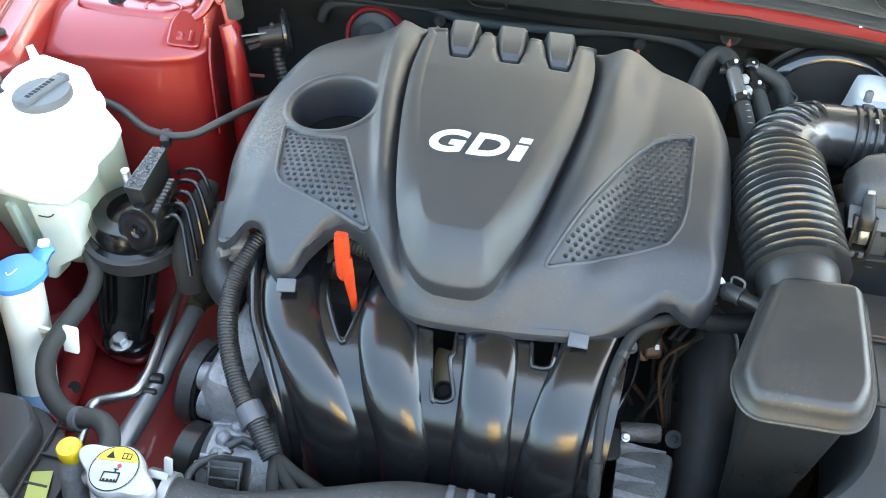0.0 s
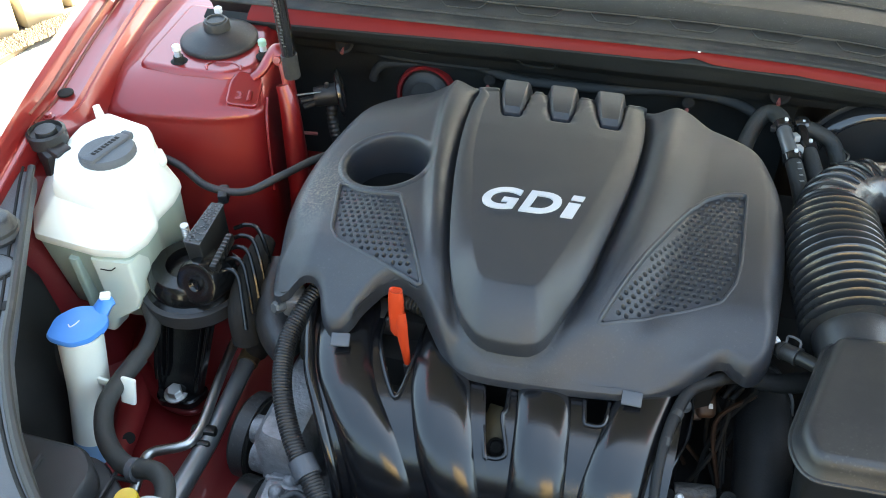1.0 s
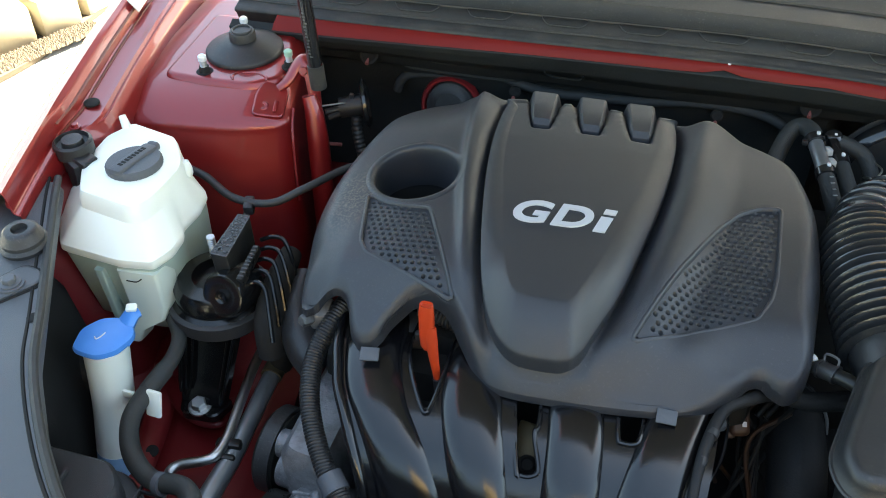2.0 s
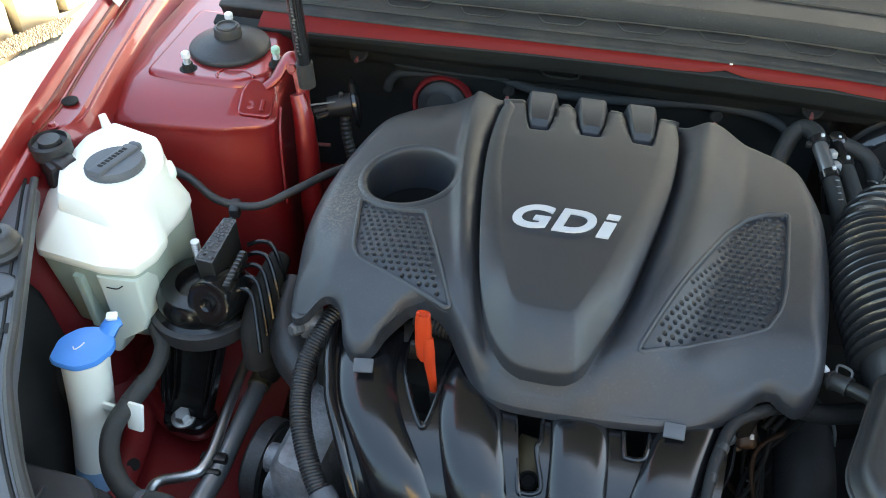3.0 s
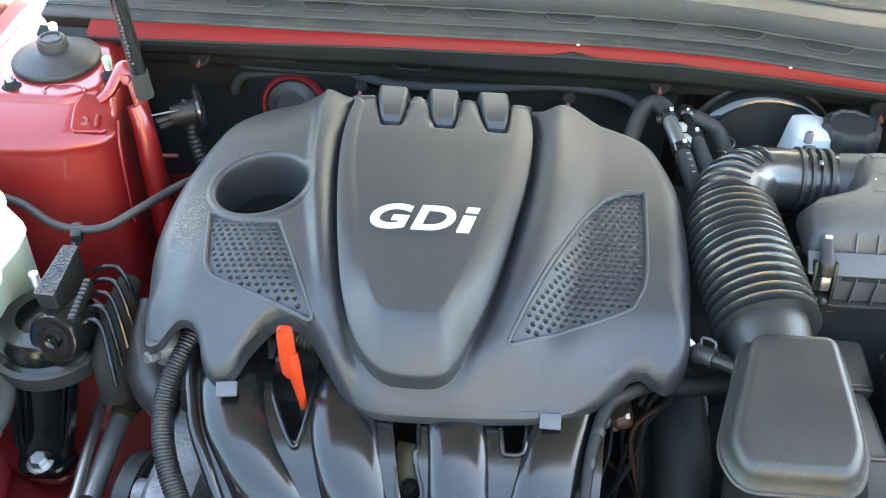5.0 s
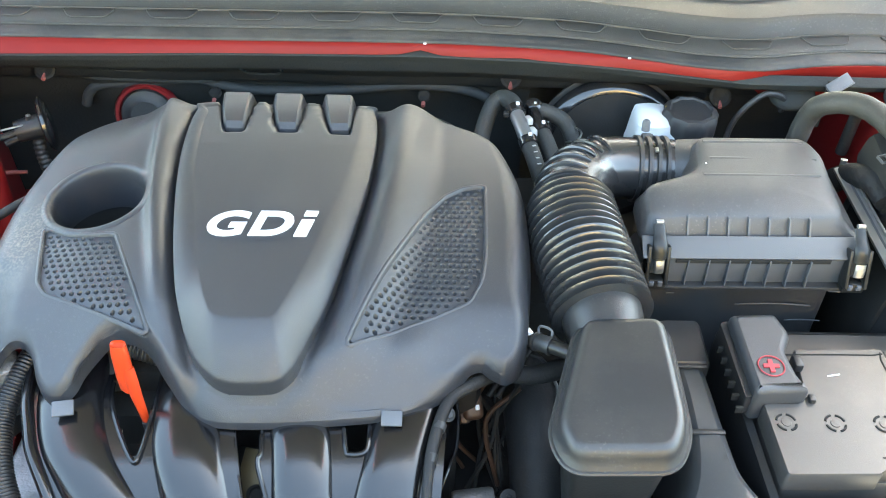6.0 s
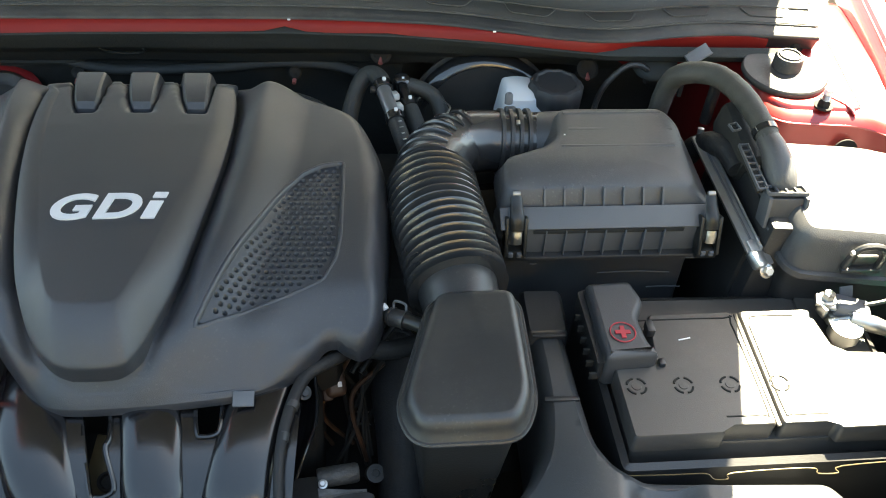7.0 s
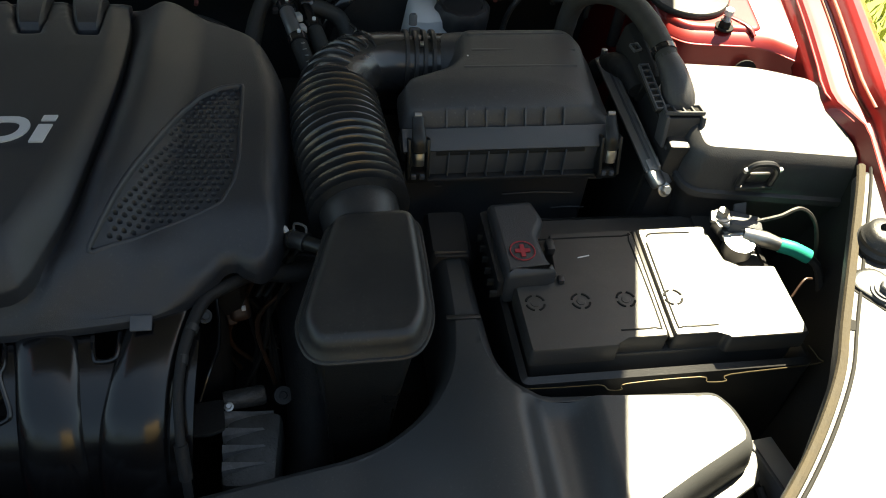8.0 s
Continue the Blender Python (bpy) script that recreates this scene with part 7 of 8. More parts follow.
    wire = [(0.31, -0.13, 0.826), (0.35, -0.131, 0.827), (0.378, -0.131, 0.827), (0.384, -0.136, 0.826), (0.396, -0.136, 0.826), (0.402, -0.131, 0.827), (0.47, -0.129, 0.828), (0.476, -0.134, 0.827), (0.494, -0.134, 0.827), (0.5, -0.128, 0.828), (0.584, -0.124, 0.831), (0.5875, -0.118, 0.832), (0.583, -0.105, 0.834)]
    part("wire_lip", tube(wire, 0.0006, 6, 4), M_brass, ty, "thin brass wire lip")
    # negative clamp and leads
    ng = thing("negative_clamp", (0.55, 0.02, 0.84), "bright metal negative battery clamp with sensor and lead", "battery clamp")
    part("post", lathe([(0.0, 0.838), (0.010, 0.838), (0.009, 0.86), (0.0, 0.861)], pose(0.546, 0.004, 0), 20), M_metal, ng)
    part("ring", lathe([(0.0095, 0.846), (0.015, 0.846), (0.015, 0.859), (0.0095, 0.859)], pose(0.546, 0.004, 0), 24), M_metal, ng)
    part("jaw", bx((0.018, 0.03, 0.012), pose(0.542, 0.022, 0.853, 0, 0, 15), 0.003), M_metal, ng)
    part("sensor", bx((0.034, 0.02, 0.014), pose(0.556, 0.024, 0.862, 0, 8, -12), 0.003), M_cap, ng)
    part("jaw_plate", bx((0.036, 0.014, 0.005), pose(0.539, 0.026, 0.8655, 6, 6, -18), 0.0015), M_metal, ng)
    part("jaw_ear", bx((0.004, 0.012, 0.012), pose(0.527, 0.022, 0.862, 0, 0, 15), 0.001), M_metal, ng)
    part("clamp_bolt", tube([(0.53, 0.012, 0.857), (0.56, 0.016, 0.858)], 0.003, 10, 4, ribs=(0.0015, 0.0006, 0, 1)), M_metal, ng)
    part("nut", hexbolt(bmesh.new(), (0.533, 0.03, 0.868), (0, 0, 1), 0.006, 0.008), M_metal, ng)
    part("tag", bx((0.014, 0.002, 0.012), pose(0.556, 0.040, 0.868, -30, 0, 10), 0.0005), M_cap, ng)
    part("lug", tube([(0.553, 0.014, 0.86), (0.572, 0.006, 0.859), (0.588, -0.001, 0.857)], [0.007, 0.0085, 0.0065], 12, 4), M_metal, ng)
    part("sleeve", tube([(0.586, 0.0, 0.857), (0.601, -0.005, 0.855), (0.616, -0.011, 0.85)], 0.0075, 12, 4), M_teal, ng, "green tape sleeve")
    part("lead", tube([(0.615, -0.010, 0.85), (0.628, -0.019, 0.838), (0.636, -0.035, 0.8), (0.63, -0.04, 0.74)], 0.0045, 8, 6), M_rubber, ng)
    part("lead", tube([(0.565, 0.024, 0.865), (0.59, 0.024, 0.872), (0.615, 0.03, 0.876), (0.632, 0.02, 0.862), (0.64, 0.0, 0.82)], 0.0022, 6, 6), M_rubber, ng)
    part("lead", tube([(0.578, -0.06, 0.85), (0.59, -0.05, 0.862), (0.6, -0.047, 0.86)], 0.0012, 6, 4), M_brown, ng)

    # intake duct over the radiator and beside the battery
    du = thing("intake_duct", (0.3, -0.2, 0.7), "grey-black moulded plastic air intake duct", "intake duct")
    D = [(0.247, 0.085), (0.246, -0.01), (0.246, -0.06), (0.240, -0.1), (0.222, -0.128), (0.19, -0.143), (0.129, -0.155), (0.054, -0.17), (-0.008, -0.184), (-0.06, -0.24), (-0.06, -0.36), (0.20, -0.365), (0.33, -0.298), (0.43, -0.241), (0.497, -0.207), (0.503, -0.19), (0.495, -0.16), (0.481, -0.141), (0.325, -0.13), (0.306, -0.122), (0.292, -0.095), (0.287, -0.03), (0.286, 0.085)]
    zf = lambda x, y: -0.058 * smooth(0.29, 0.15, x) * smooth(-0.02, -0.12, y) - 0.012 * smooth(-0.02, 0.08, y) - 0.018 * smooth(0.30, 0.325, x) * smooth(0.37, 0.345, x) * smooth(-0.12, -0.16, y)
    o = rounded(D, 0.02, 4)
    part("duct", duct_shell(o, [(0.0, 0.70), (0.0, 0.806), (0.003, 0.822), (0.008, 0.832), (0.013, 0.835)], zf), M_duct, du, sharp=75)
    part("lip", slab(rounded([(0.30, -0.332), (0.432, -0.257), (0.506, -0.218), (0.512, -0.19), (0.50, -0.186), (0.49, -0.205), (0.425, -0.238), (0.30, -0.30)], 0.004), [(0, 0.792), (0, 0.797), (0.001, 0.798)]), M_duct, du)
    for y in (0.02, -0.055):
        part("band", bx((0.032, 0.005, 0.003), pose(0.2655, y, 0.8345), 0.001), M_black, du)
    part("joint", slab(rounded([(0.244, 0.02), (0.244, 0.08), (0.286, 0.08), (0.286, 0.02)], 0.008), [(0, 0.72), (0, 0.832), (0.004, 0.837)]), M_black, du)
    lb = thing("lamp_bracket", (0.53, -0.22, 0.7), "pale grey bracket behind the headlamp", "bracket")
    part("plate", bx((0.034, 0.09, 0.004), pose(0.543, -0.208, 0.772, 0, 14, 14), 0.001), M_dimlabel, lb)
    part("fold", bx((0.006, 0.085, 0.02), pose(0.5255, -0.21, 0.776, 0, 10, 14), 0.0025), M_cap, lb)
    part("cable", tube([(0.512, -0.215, 0.78), (0.516, -0.24, 0.77), (0.51, -0.28, 0.75)], 0.004, 8, 5), M_rubber, lb)

    # fuse box
    fb = thing("fuse_box", (0.58, 0.11, 0.8), "black plastic fuse box with a smooth lid and front latch", "fuse box")
    F = [(0.503, 0.062), (0.676, 0.046), (0.680, 0.072), (0.668, 0.166), (0.60, 0.185), (0.505, 0.19), (0.500, 0.12)]
    fz = lambda x, y: 0.16 * (y - 0.12) - 0.02 * (x - 0.58)
    o = rounded(F, 0.018, 5)
    part("lid", duct_shell(o, [(-0.004, 0.888), (-0.003, 0.905), (0.001, 0.919), (0.005, 0.927), (0.010, 0.931)], fz), M_box, fb, sharp=60)
    part("lid_rim", slab(o, [(-0.008, 0.882), (-0.008, 0.889), (-0.004, 0.89)], fz), M_box, fb)
    part("body", slab(o, [(0.01, 0.74), (0.0, 0.86), (-0.002, 0.884)], fz), M_black, fb)
    la = part("latch", tube([(0.549, 0.050, 0.893), (0.550, 0.047, 0.912), (0.557, 0.0455, 0.922), (0.573, 0.045, 0.922), (0.581, 0.046, 0.912), (0.582, 0.049, 0.893)], 0.0034, 8, 5), M_black, fb)
    part("latch_tongue", bx((0.022, 0.004, 0.014), pose(0.5655, 0.049, 0.903, 15), 0.002), M_black, la)
    part("latch_foot", bx((0.04, 0.006, 0.006), pose(0.5655, 0.049, 0.889, 8), 0.0015), M_black, la)
    for x in (0.5475, 0.5835):
        part("latch_pin", lathe([(0.0, 0.0), (0.0028, 0.0), (0.0022, 0.003), (0.0, 0.0035)], aim((x, 0.0455, 0.914), (0, -0.4, 1)), 12), M_metal, la)
    for x in (0.615, 0.64):
        part("rib", bx((0.02, 0.004, 0.004), pose(x, 0.048, 0.872), 0.001), M_grey, fb)
    # wiring loom and engine computer
    ec = thing("engine_computer", (0.45, 0.15, 0.8), "black engine computer case on a metal bracket", "engine computer")
    part("case", bx((0.034, 0.17, 0.26), pose(0.490, 0.165, 0.785, 0, 4, 0), 0.004), M_black, ec)
    part("fin_block", bx((0.014, 0.13, 0.22), pose(0.474, 0.165, 0.77, 0, 4, 0), 0.003), M_dark, ec)
    rail = pose(0.462, 0.159, 0.895, 7, -14, 4.3)
    b = part("bracket_bar", box(bmesh.new(), (0.013, 0.164, 0.005), rail, 0.0008), M_clip, ec, "bare steel bracket rail")
    part("bracket_lip", box(bmesh.new(), (0.0025, 0.164, 0.010), rail @ pose(0.0075, 0, 0.001), 0.0006), M_clip, b)
    part("bracket_groove", box(bmesh.new(), (0.0022, 0.15, 0.0008), rail @ pose(0.002, 0, 0.0026), 0.0002), M_cap, b)
    part("bracket_end", bx((0.016, 0.02, 0.012), pose(0.474, 0.074, 0.880, 25, 10, 30), 0.004), M_metal, b)
    part("bracket_tab", bx((0.022, 0.03, 0.002), pose(0.478, 0.080, 0.884, 30, 10, 30), 0.0008), M_clip, b)
    part("bolt", hexbolt(bmesh.new(), (0.483, 0.066, 0.872), (0.2, -0.8, 0.6), 0.005, 0.006), M_metal, b)
    part("bolt", lathe([(0.0, 0.0), (0.0035, 0), (0.0035, 0.012), (0.0, 0.013)], aim((0.457, 0.241, 0.902), (0, 0.2, 1)), 12), M_metal, b)
    shell = pose(0.4975, 0.104, 0.920, -12, 0, -1)
    cn = part("connector", box(bmesh.new(), (0.036, 0.014, 0.028), shell, 0.002), M_box, ec, "dark multi-pin plug housing")
    for x in (-0.0185, 0.0185):
        part("cheek", box(bmesh.new(), (0.004, 0.021, 0.033), shell @ pose(x, -0.001, 0.0), 0.0012), M_grey, cn)
    part("connector_foot", box(bmesh.new(), (0.038, 0.012, 0.004), shell @ pose(0, -0.004, -0.0155), 0.001), M_black, cn)
    part("window_bed", box(bmesh.new(), (0.038, 0.013, 0.002), shell @ pose(0, 0.002, 0.0170), 0.0004), M_dark, cn)
    for y in (-0.0055, 0.0095):
        part("window_rail", box(bmesh.new(), (0.041, 0.0022, 0.004), shell @ pose(0, y, 0.0185), 0.0006), M_grey, cn)
    for k in range(5):
        part("window_bar", box(bmesh.new(), (0.0022, 0.015, 0.004), shell @ pose(-0.0190 + k * 0.0095, 0.002, 0.0185), 0.0006), M_grey, cn)
    for k in range(7):
        part("foot_tooth", box(bmesh.new(), (0.003, 0.006, 0.003), shell @ pose(-0.015 + k * 0.005, -0.012, -0.0155), 0.0006), M_grey, cn)
    bar = pose(0.4725, 0.140, 0.9405, 12, 0, 6)
    part("lever", box(bmesh.new(), (0.009, 0.056, 0.006), bar @ pose(0, 0, -0.001), 0.0012), M_dark, cn)
    for x in (-0.0045, 0.0045):
        part("lever_rail", box(bmesh.new(), (0.0018, 0.058, 0.004), bar @ pose(x, 0, 0.003), 0.0005), M_grey, cn)
    for k in range(8):
        part("rung", box(bmesh.new(), (0.009, 0.0018, 0.0036), bar @ pose(0, -0.028 + k * 0.008, 0.003), 0.0005), M_grey, cn)
    part("plug_back", tube([(0.499, 0.124, 0.920), (0.498, 0.129, 0.939), (0.493, 0.147, 0.956), (0.489, 0.163, 0.962)], [0.017, 0.0165, 0.0135, 0.0115], 18, 5), M_box, ec)
    part("black_block", bx((0.026, 0.08, 0.05), pose(0.482, 0.205, 0.925, 15, 0, 6), 0.012), M_dark, ec)
    lm = thing("wiring_loom", (0.47, 0.24, 0.9), "thick taped black wiring loom arching to the computer", "wiring loom")
    part("loom", tube([(0.490, 0.158, 0.961), (0.487, 0.18, 0.967), (0.482, 0.215, 0.970), (0.473, 0.25, 0.969), (0.459, 0.272, 0.965), (0.437, 0.289, 0.952), (0.429, 0.30, 0.925), (0.424, 0.298, 0.87)], [0.0112, 0.0115, 0.012, 0.012, 0.012, 0.0118, 0.0115, 0.0115], 20, 10, ribs=(0.018, 0.0004, 0, 1)), M_hose, lm)
    part("taped_run", tube([(0.452, 0.262, 0.84), (0.456, 0.252, 0.875), (0.463, 0.228, 0.905), (0.470, 0.20, 0.918), (0.474, 0.17, 0.915)], [0.012, 0.013, 0.013, 0.012, 0.010], 16, 6, ribs=(0.016, 0.0006, 0, 1)), M_loom, lm, "dark taped run of wires")
    part("tie", tube([(0.4885, 0.166, 0.9635), (0.4878, 0.172, 0.965)], 0.0128, 18, 2), M_gloss, lm)
    frame_m = pose(0.4695, 0.196, 0.950, 10, 0, 20)
    for p, q in (((0.0045, 0, 0), (0.0016, 0.010, 0.003)), ((-0.0045, 0, 0), (0.0016, 0.010, 0.003)), ((0, 0.0045, 0), (0.010, 0.0016, 0.003)), ((0, -0.0045, 0), (0.010, 0.0016, 0.003))):
        part("clip_side", box(bmesh.new(), q, frame_m @ pose(*p), 0.0005), M_grey, lm)
    wp = thing("washer_pipe_clip", (0.42, 0.33, 0.93), "grey plastic clip plate by the bulkhead corner", "clip")
    part("plate", bx((0.030, 0.014, 0.004), pose(0.473, 0.342, 0.945, 35, -20, 25), 0.001), M_cap, wp)
    part("plate_edge", bx((0.031, 0.0015, 0.0046), pose(0.473, 0.342, 0.945, 35, -20, 25) @ pose(0, -0.0072, 0), 0.0005), M_grey, wp)
    part("foot", bx((0.005, 0.005, 0.06), pose(0.467, 0.35, 0.913), 0.001), M_dark, wp)
    vv = thing("bulkhead_valve", (0.505, 0.34, 0.9), "small black valve with a metal nipple", "valve")
    part("body", lathe([(0.0, 0.0), (0.012, 0.0), (0.013, 0.006), (0.012, 0.013), (0.008, 0.018), (0.0, 0.019)], aim((0.506, 0.34, 0.912), (-0.2, -0.4, 1)), 20), M_black, vv)
    part("nipple", tube([(0.506, 0.330, 0.929), (0.512, 0.322, 0.932)], 0.0026, 10, 2), M_clip, vv)
    part("stand", tube([(0.506, 0.342, 0.913), (0.506, 0.345, 0.85)], 0.007, 10, 2), M_black, vv)


battery_corner()


def rear_right():
    hh = thing("heater_hose", (0.11, 0.33, 0.85), "grey-black heater hose arching behind the cover with spring clamps", "hose")
    part("hose", tube([(0.071, 0.315, 0.83), (0.0785, 0.343, 0.866), (0.089, 0.367, 0.886), (0.1005, 0.375, 0.894), (0.1115, 0.361, 0.898), (0.1165, 0.335, 0.898)], 0.0099, 18, 8), M_hose, hh)
    part("valve", tube([(0.115, 0.338, 0.8985), (0.1205, 0.315, 0.895), (0.1275, 0.293, 0.888)], [0.0085, 0.0082, 0.0088], 16, 5), M_pipe, hh, "pale grey coupling")
    for p in ((0.1285, 0.324, 0.8985), (0.1325, 0.308, 0.8945)):
        part("valve_tab", bx((0.007, 0.013, 0.008), pose(*p, -14, 0, 16), 0.0015), M_dimlabel, hh)
    for a, b in (((0.1140, 0.345, 0.8992), (0.1163, 0.335, 0.898)), ((0.1260, 0.299, 0.8895), (0.1283, 0.290, 0.887))):
        part("clamp", tube([a, b], 0.0112, 18, 2), M_gloss, hh, "black spring clamp")
        part("clamp_ear", bx((0.004, 0.006, 0.003), pose((a[0] + b[0]) / 2 + 0.001, (a[1] + b[1]) / 2, a[2] + 0.0112, -10), 0.001), M_label, hh)
    part("clamp_ear", bx((0.006, 0.006, 0.006), pose(0.1035, 0.333, 0.900), 0.001), M_black, hh)
    part("lower_hose", tube([(0.127, 0.294, 0.888), (0.134, 0.272, 0.879), (0.142, 0.25, 0.862), (0.148, 0.225, 0.83)], 0.0092, 16, 6), M_hose, hh)
    for k, (w, d) in enumerate(((0.004, 0.006), (0.0045, 0.004), (0.0035, 0.005), (0.0045, 0.003))):
        part("print_bar", bx((w, d, 0.0006), pose(0.1318 + k * 0.0018, 0.283 - 0.0072 * k, 0.8935 - 0.0029 * k, -22, 0, 17), 0), M_dimlabel, hh)
    h2 = thing("heater_hose", (0.15, 0.3, 0.85), "second grey-black heater hose running beside the first", "hose")
    part("hose", tube([(0.1855, 0.34, 0.852), (0.183, 0.347, 0.864), (0.174, 0.361, 0.874), (0.155, 0.366, 0.882), (0.1385, 0.3665, 0.886)], 0.0092, 16, 8), M_hose, h2)
    part("joint", tube([(0.137, 0.368, 0.887), (0.139, 0.348, 0.888), (0.144, 0.325, 0.885)], 0.007, 14, 5), M_gloss, h2)
    part("joint_cap", lathe([(0.0, -0.008), (0.0095, -0.008), (0.0095, 0.006), (0.006, 0.009), (0.0, 0.0095)], aim((0.1375, 0.367, 0.888), (0, -0.3, 1)), 18), M_gloss, h2)
    part("joint_mark", bx((0.003, 0.003, 0.001), pose(0.139, 0.363, 0.8968, 20), 0.0004), M_label, h2)
    part("clamp", tube([(0.1430, 0.330, 0.886), (0.1455, 0.320, 0.8835)], 0.0108, 16, 2), M_gloss, h2)
    part("clamp_ear", bx((0.004, 0.006, 0.003), pose(0.1455, 0.325, 0.896, -10), 0.001), M_label, h2)
    part("lower_hose", tube([(0.144, 0.325, 0.885), (0.151, 0.303, 0.878), (0.1585, 0.28, 0.866), (0.163, 0.25, 0.84)], 0.0095, 16, 6), M_hose, h2)
    part("wire_clamp", tube([(0.186, 0.325, 0.868), (0.193, 0.337, 0.874), (0.186, 0.350, 0.874)], 0.0012, 6, 5), M_metal, h2)
    part("wire_clamp", tube([(0.176, 0.335, 0.862), (0.181, 0.327, 0.868), (0.188, 0.322, 0.866)], 0.0012, 6, 5), M_metal, h2)
    bb = thing("brake_booster", (0.24, 0.42, 0.75), "glossy black brake booster drum on the bulkhead", "brake booster")
    ax = aim((0.243, 0.412, 0.803), (0, -1, 0.25)) @ Matrix.Diagonal((0.88, 0.88, 0.8, 1))
    part("drum", lathe([(0.0, 0.0), (0.09, 0.0), (0.1, 0.003), (0.1045, 0.009), (0.106, 0.016), (0.1045, 0.023), (0.1, 0.029), (0.093, 0.033), (0.088, 0.0335)], ax, 72), M_gloss, bb, "glossy rounded rim")
    part("face", lathe([(0.0885, 0.0335), (0.083, 0.034), (0.05, 0.038), (0.03, 0.046), (0.0, 0.047)], ax, 56), M_dark, bb, "dull dark face")
    part("crimp", lathe([(0.1, -0.002), (0.109, -0.001), (0.109, 0.004), (0.1, 0.005)], ax, 56), M_black, bb)
    mc = thing("brake_fluid_reservoir", (0.28, 0.33, 0.83), "milky white brake fluid reservoir with a black cap", "reservoir")
    R = [(0.245, 0.295), (0.285, 0.292), (0.322, 0.31), (0.325, 0.36), (0.285, 0.372), (0.248, 0.365)]
    N = [(0.252, 0.318), (0.276, 0.316), (0.296, 0.322), (0.298, 0.36), (0.276, 0.368), (0.254, 0.366)]
    part("tank", blend_rings([(shrink(R, 0.8), 0.81), (R, 0.825), (R, 0.858), (shrink(R, 0.97), 0.866), (shrink(N, 1.06), 0.888), (N, 0.897), (shrink(N, 0.8), 0.901)], 0.008), M_fluid, mc)
    part("cap", lathe([(0.0, 0.872), (0.028, 0.872), (0.0305, 0.88), (0.0315, 0.888), (0.0315, 0.902), (0.028, 0.908), (0.024, 0.909), (0.022, 0.907), (0.0, 0.907)], pose(0.3145, 0.340, 0), 72, squash=lambda a: 1 + 0.035 * math.cos(10 * a)), M_capgrey, mc, "dark grey lobed screw cap")
    part("sticker", bx((0.003, 0.01, 0.008), pose(0.2885, 0.345, 0.902), 0.0005), M_yellow, mc)
    # cables along the bulkhead
    for pts, r in (([(0.366, 0.34, 0.83), (0.371, 0.36, 0.861), (0.379, 0.36, 0.892), (0.401, 0.36, 0.918), (0.424, 0.362, 0.913), (0.43, 0.37, 0.89)], 0.0036), ([(-0.12, 0.36, 0.86), (-0.02, 0.37, 0.87), (0.05, 0.35, 0.86), (0.07, 0.3, 0.83)], 0.005)):
        solo("bulkhead_cable", tube(pts, r, 8, 8), M_rubber, "thin black cable along the bulkhead", "cable", "bulkhead cables")


rear_right()


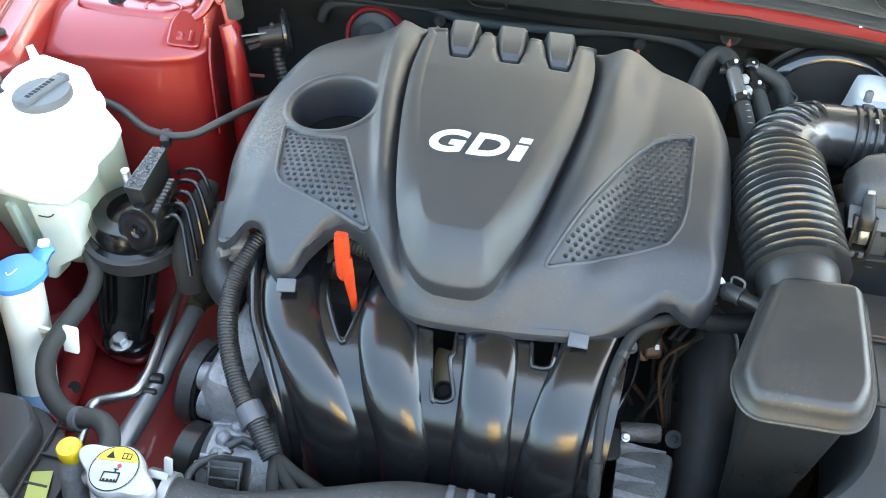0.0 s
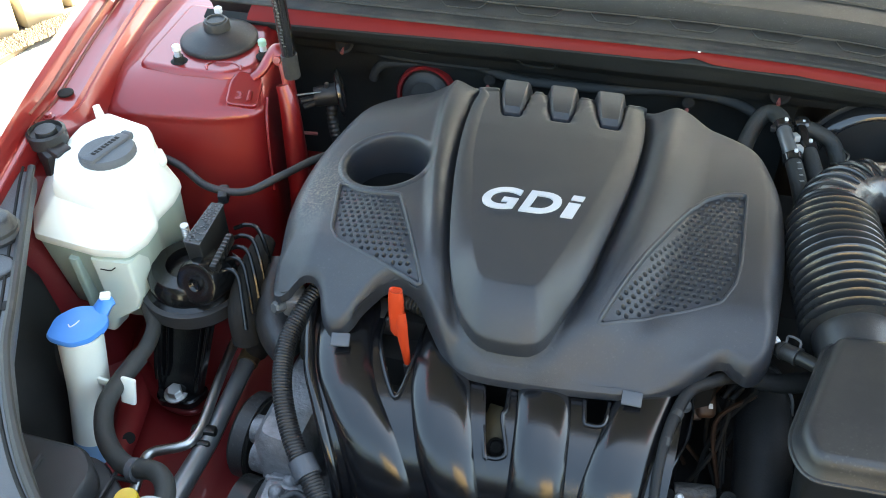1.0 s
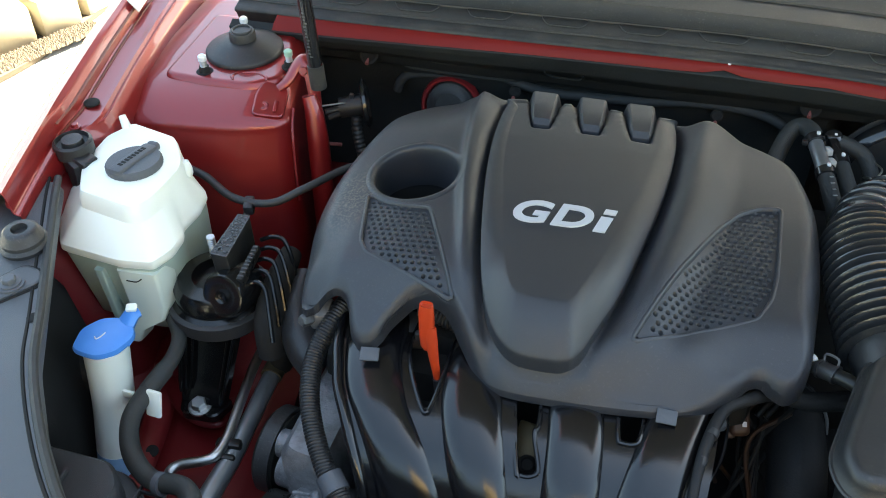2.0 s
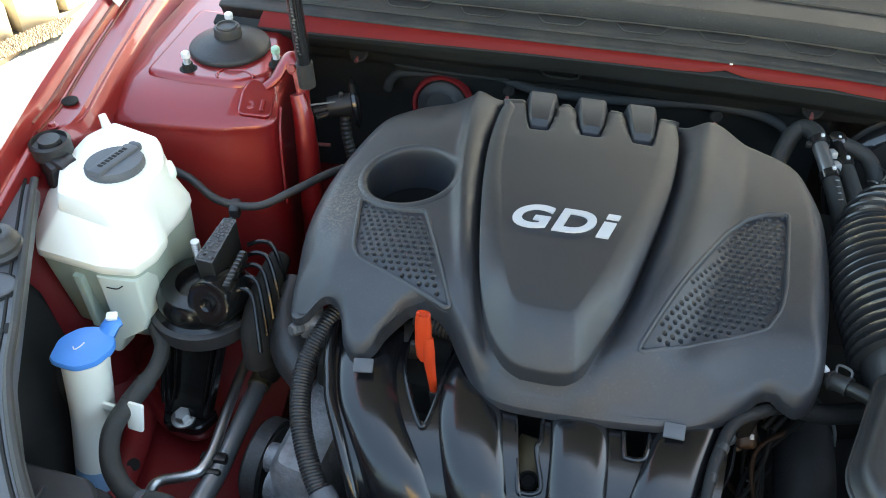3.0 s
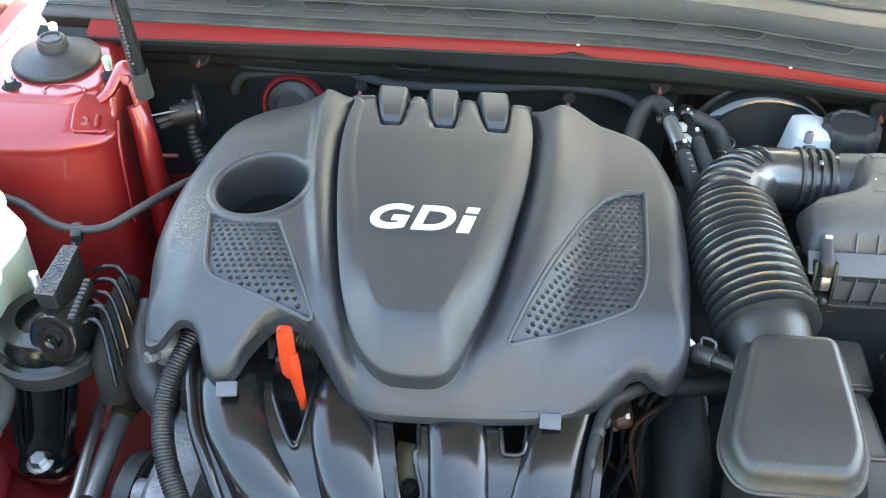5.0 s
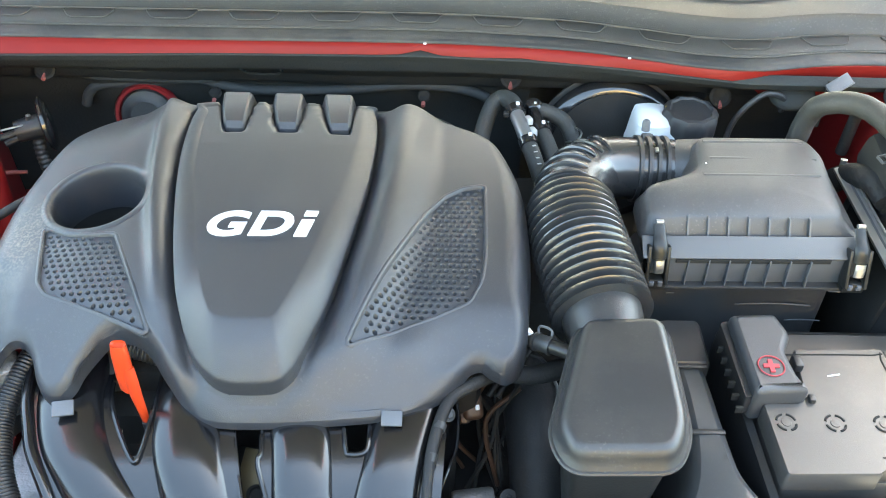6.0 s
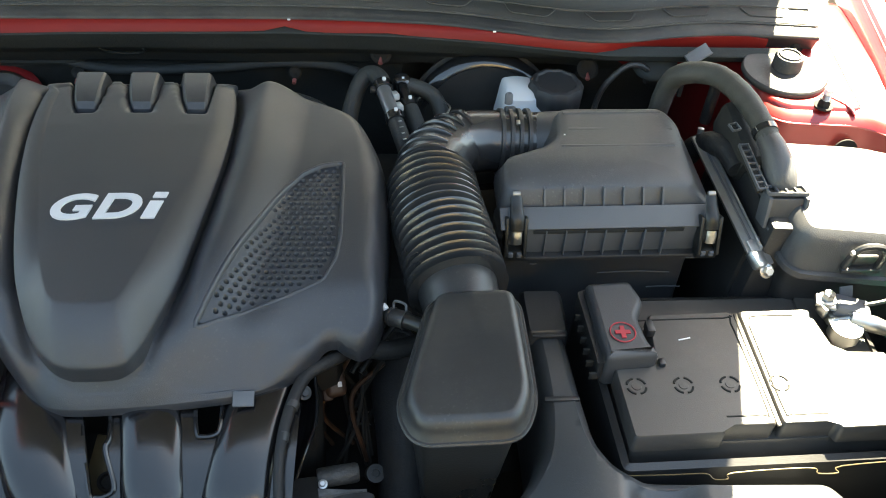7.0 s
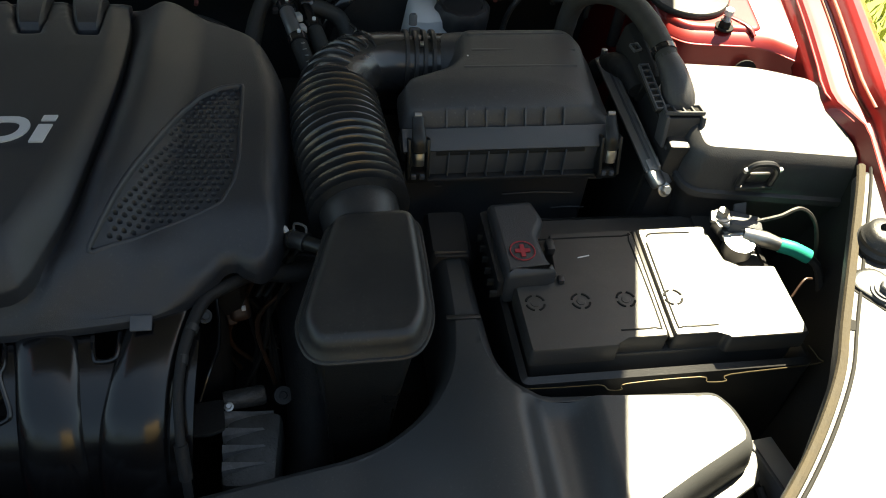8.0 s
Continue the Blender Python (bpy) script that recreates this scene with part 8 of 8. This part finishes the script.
def front_right():
    sw = thing("starter_motor", (0.07, -0.07, 0.65), "bare aluminium ribbed casting low beside the manifold", "casting")
    part("housing", bx((0.05, 0.075, 0.08), pose(0.0725, -0.108, 0.690, 8, 0, -6), 0.007), M_cast, sw)
    part("boss", lathe([(0.0, 0.0), (0.0085, 0.0), (0.0095, 0.003), (0.0095, 0.036), (0.008, 0.039), (0.0, 0.04)], aim((0.046, -0.066, 0.736), (1, 0.15, 0)), 20), M_cast, sw)
    for k in range(4):
        y, z = -0.083 - 0.0165 * k, 0.7325 - 0.0022 * k
        w = bmesh.new()
        rings(w, [[Vector((0.046, y + d, z + h)) for d, h in ((-0.0065, -0.004), (-0.0045, 0.007), (0.0045, 0.007), (0.0065, -0.004))],
                  [Vector((0.074, y + 0.003 + d, z + h)) for d, h in ((-0.003, -0.004), (-0.0015, 0.003), (0.0015, 0.003), (0.003, -0.004))],
                  [Vector((0.092, y + 0.005 + d, z + h)) for d, h in ((-0.0016, -0.004), (-0.0008, 0.001), (0.0008, 0.001), (0.0016, -0.004))]])
        part("wedge_rib", w, M_alu, sw)
    part("lug", lathe([(0.0, 0.0), (0.009, 0.0), (0.009, 0.02), (0.004, 0.02), (0.0035, 0.016), (0.0, 0.016)], aim((0.099, -0.040, 0.70), (0.1, -0.5, 0.85)), 18), M_iron, sw)
    part("bracket", slab(rounded([(0.013, -0.07), (0.046, -0.066), (0.049, -0.098), (0.036, -0.104), (0.016, -0.104)], 0.004), [(0, 0.737), (0, 0.740), (0.0006, 0.7408)]), M_black, sw, "dark bent bracket")
    part("bolt", hexbolt(bmesh.new(), (0.0515, -0.076, 0.742), (0, -0.4, 1), 0.003, 0.004), M_metal, sw)
    lh = thing("lower_radiator_hose", (0.13, 0.0, 0.6), "thick matt black lower radiator hose", "hose")
    part("hose", tube([(0.118, 0.085, 0.74), (0.122, 0.05, 0.755), (0.128, 0.005, 0.74), (0.132, -0.045, 0.70), (0.125, -0.095, 0.65), (0.09, -0.13, 0.60)], 0.0285, 24, 8), M_loom, lh)
    part("clamp", tube([(0.119, 0.078, 0.744), (0.12, 0.068, 0.749)], 0.031, 24, 2), M_black, lh)
    part("clamp_wire", tube([(0.112, 0.056, 0.788), (0.126, 0.052, 0.788), (0.142, 0.05, 0.782), (0.150, 0.046, 0.770), (0.153, 0.04, 0.755)], 0.0018, 8, 5), M_clip, lh, "bright wire clamp")
    wl = thing("injector_wiring", (0.06, 0.0, 0.75), "tangle of thin dark wires with a brown plug", "wiring")
    pm = pose(0.0625, 0.0015, 0.796, 40, 0, 12)
    plug = part("brown_plug", box(bmesh.new(), (0.020, 0.031, 0.014), pm, 0.006, 4), M_brown, wl, "brown plastic plug")
    part("plug_stem", box(bmesh.new(), (0.010, 0.012, 0.010), pm @ pose(-0.008, -0.012, -0.004), 0.003), M_brown, plug)
    for x, y in ((-0.005, 0.0055), (0.0035, -0.004)):
        part("plug_pin", box(bmesh.new(), (0.0042, 0.005, 0.002), pm @ pose(x, y, 0.0072), 0.0006), M_label, plug, "white pin mark")
    rng = random.Random(7)
    for k in range(11):
        a = Vector((0.06 + rng.random() * 0.05, 0.01 + rng.random() * 0.05, 0.79 + rng.random() * 0.03))
        b = Vector((0.055 + rng.random() * 0.05, -0.03 + rng.random() * 0.06, 0.68 + rng.random() * 0.03))
        mid = a.lerp(b, 0.5) + Vector((rng.random() - 0.5, rng.random() - 0.5, rng.random() - 0.5)) * 0.05
        part("wire", tube([a, mid, b], 0.0016 + rng.random() * 0.0016, 6, 6), M_dark if k % 5 else M_brown, wl)
    for k in range(2):
        part("fuel_pipe", tube([(0.079 + 0.008 * k, 0.012, 0.794), (0.094 + 0.009 * k, 0.032, 0.806), (0.110 + 0.009 * k, 0.055, 0.812)], 0.0032, 10, 4), M_iron, wl)
    part("brass_clip", tube([(0.083, 0.041, 0.693), (0.101, 0.0365, 0.697), (0.1015, 0.029, 0.687), (0.083, 0.033, 0.684)], 0.0013, 6, 1), M_clip, wl, "bare wire clip")
    part("clip_body", bx((0.006, 0.014, 0.008), pose(0.091, 0.036, 0.69), 0.002), M_black, wl)
    # the loom thins from a taped bundle to the flat cable over the manifold's side
    cb = thing("manifold_cable", (0.03, -0.08, 0.75), "black taped loom thinning to a cable over the manifold's side", "cable")
    part("cable", tube([(0.20, 0.042, 0.825), (0.155, 0.016, 0.836), (0.115, -0.005, 0.847), (0.082, -0.013, 0.857), (0.057, -0.034, 0.865), (0.039, -0.051, 0.866), (0.0265, -0.089, 0.862), (0.0215, -0.125, 0.852), (0.022, -0.158, 0.828), (0.025, -0.182, 0.79), (0.025, -0.19, 0.72)], [0.010, 0.010, 0.009, 0.0072, 0.0058, 0.0056, 0.005, 0.0042, 0.004, 0.004, 0.004], 14, 8), M_loom, cb)
    for p, q, r in (((0.0315, -0.074, 0.864), (0.0295, -0.080, 0.8632), 0.0058), ((0.0245, -0.101, 0.8595), (0.0235, -0.108, 0.8575), 0.0050)):
        part("tape_edge", tube([p, q], r, 14, 2), M_rubber, cb)
    part("sheath", tube([(0.0222, -0.162, 0.824), (0.0245, -0.178, 0.797)], 0.0056, 12, 4), M_black, cb)


front_right()
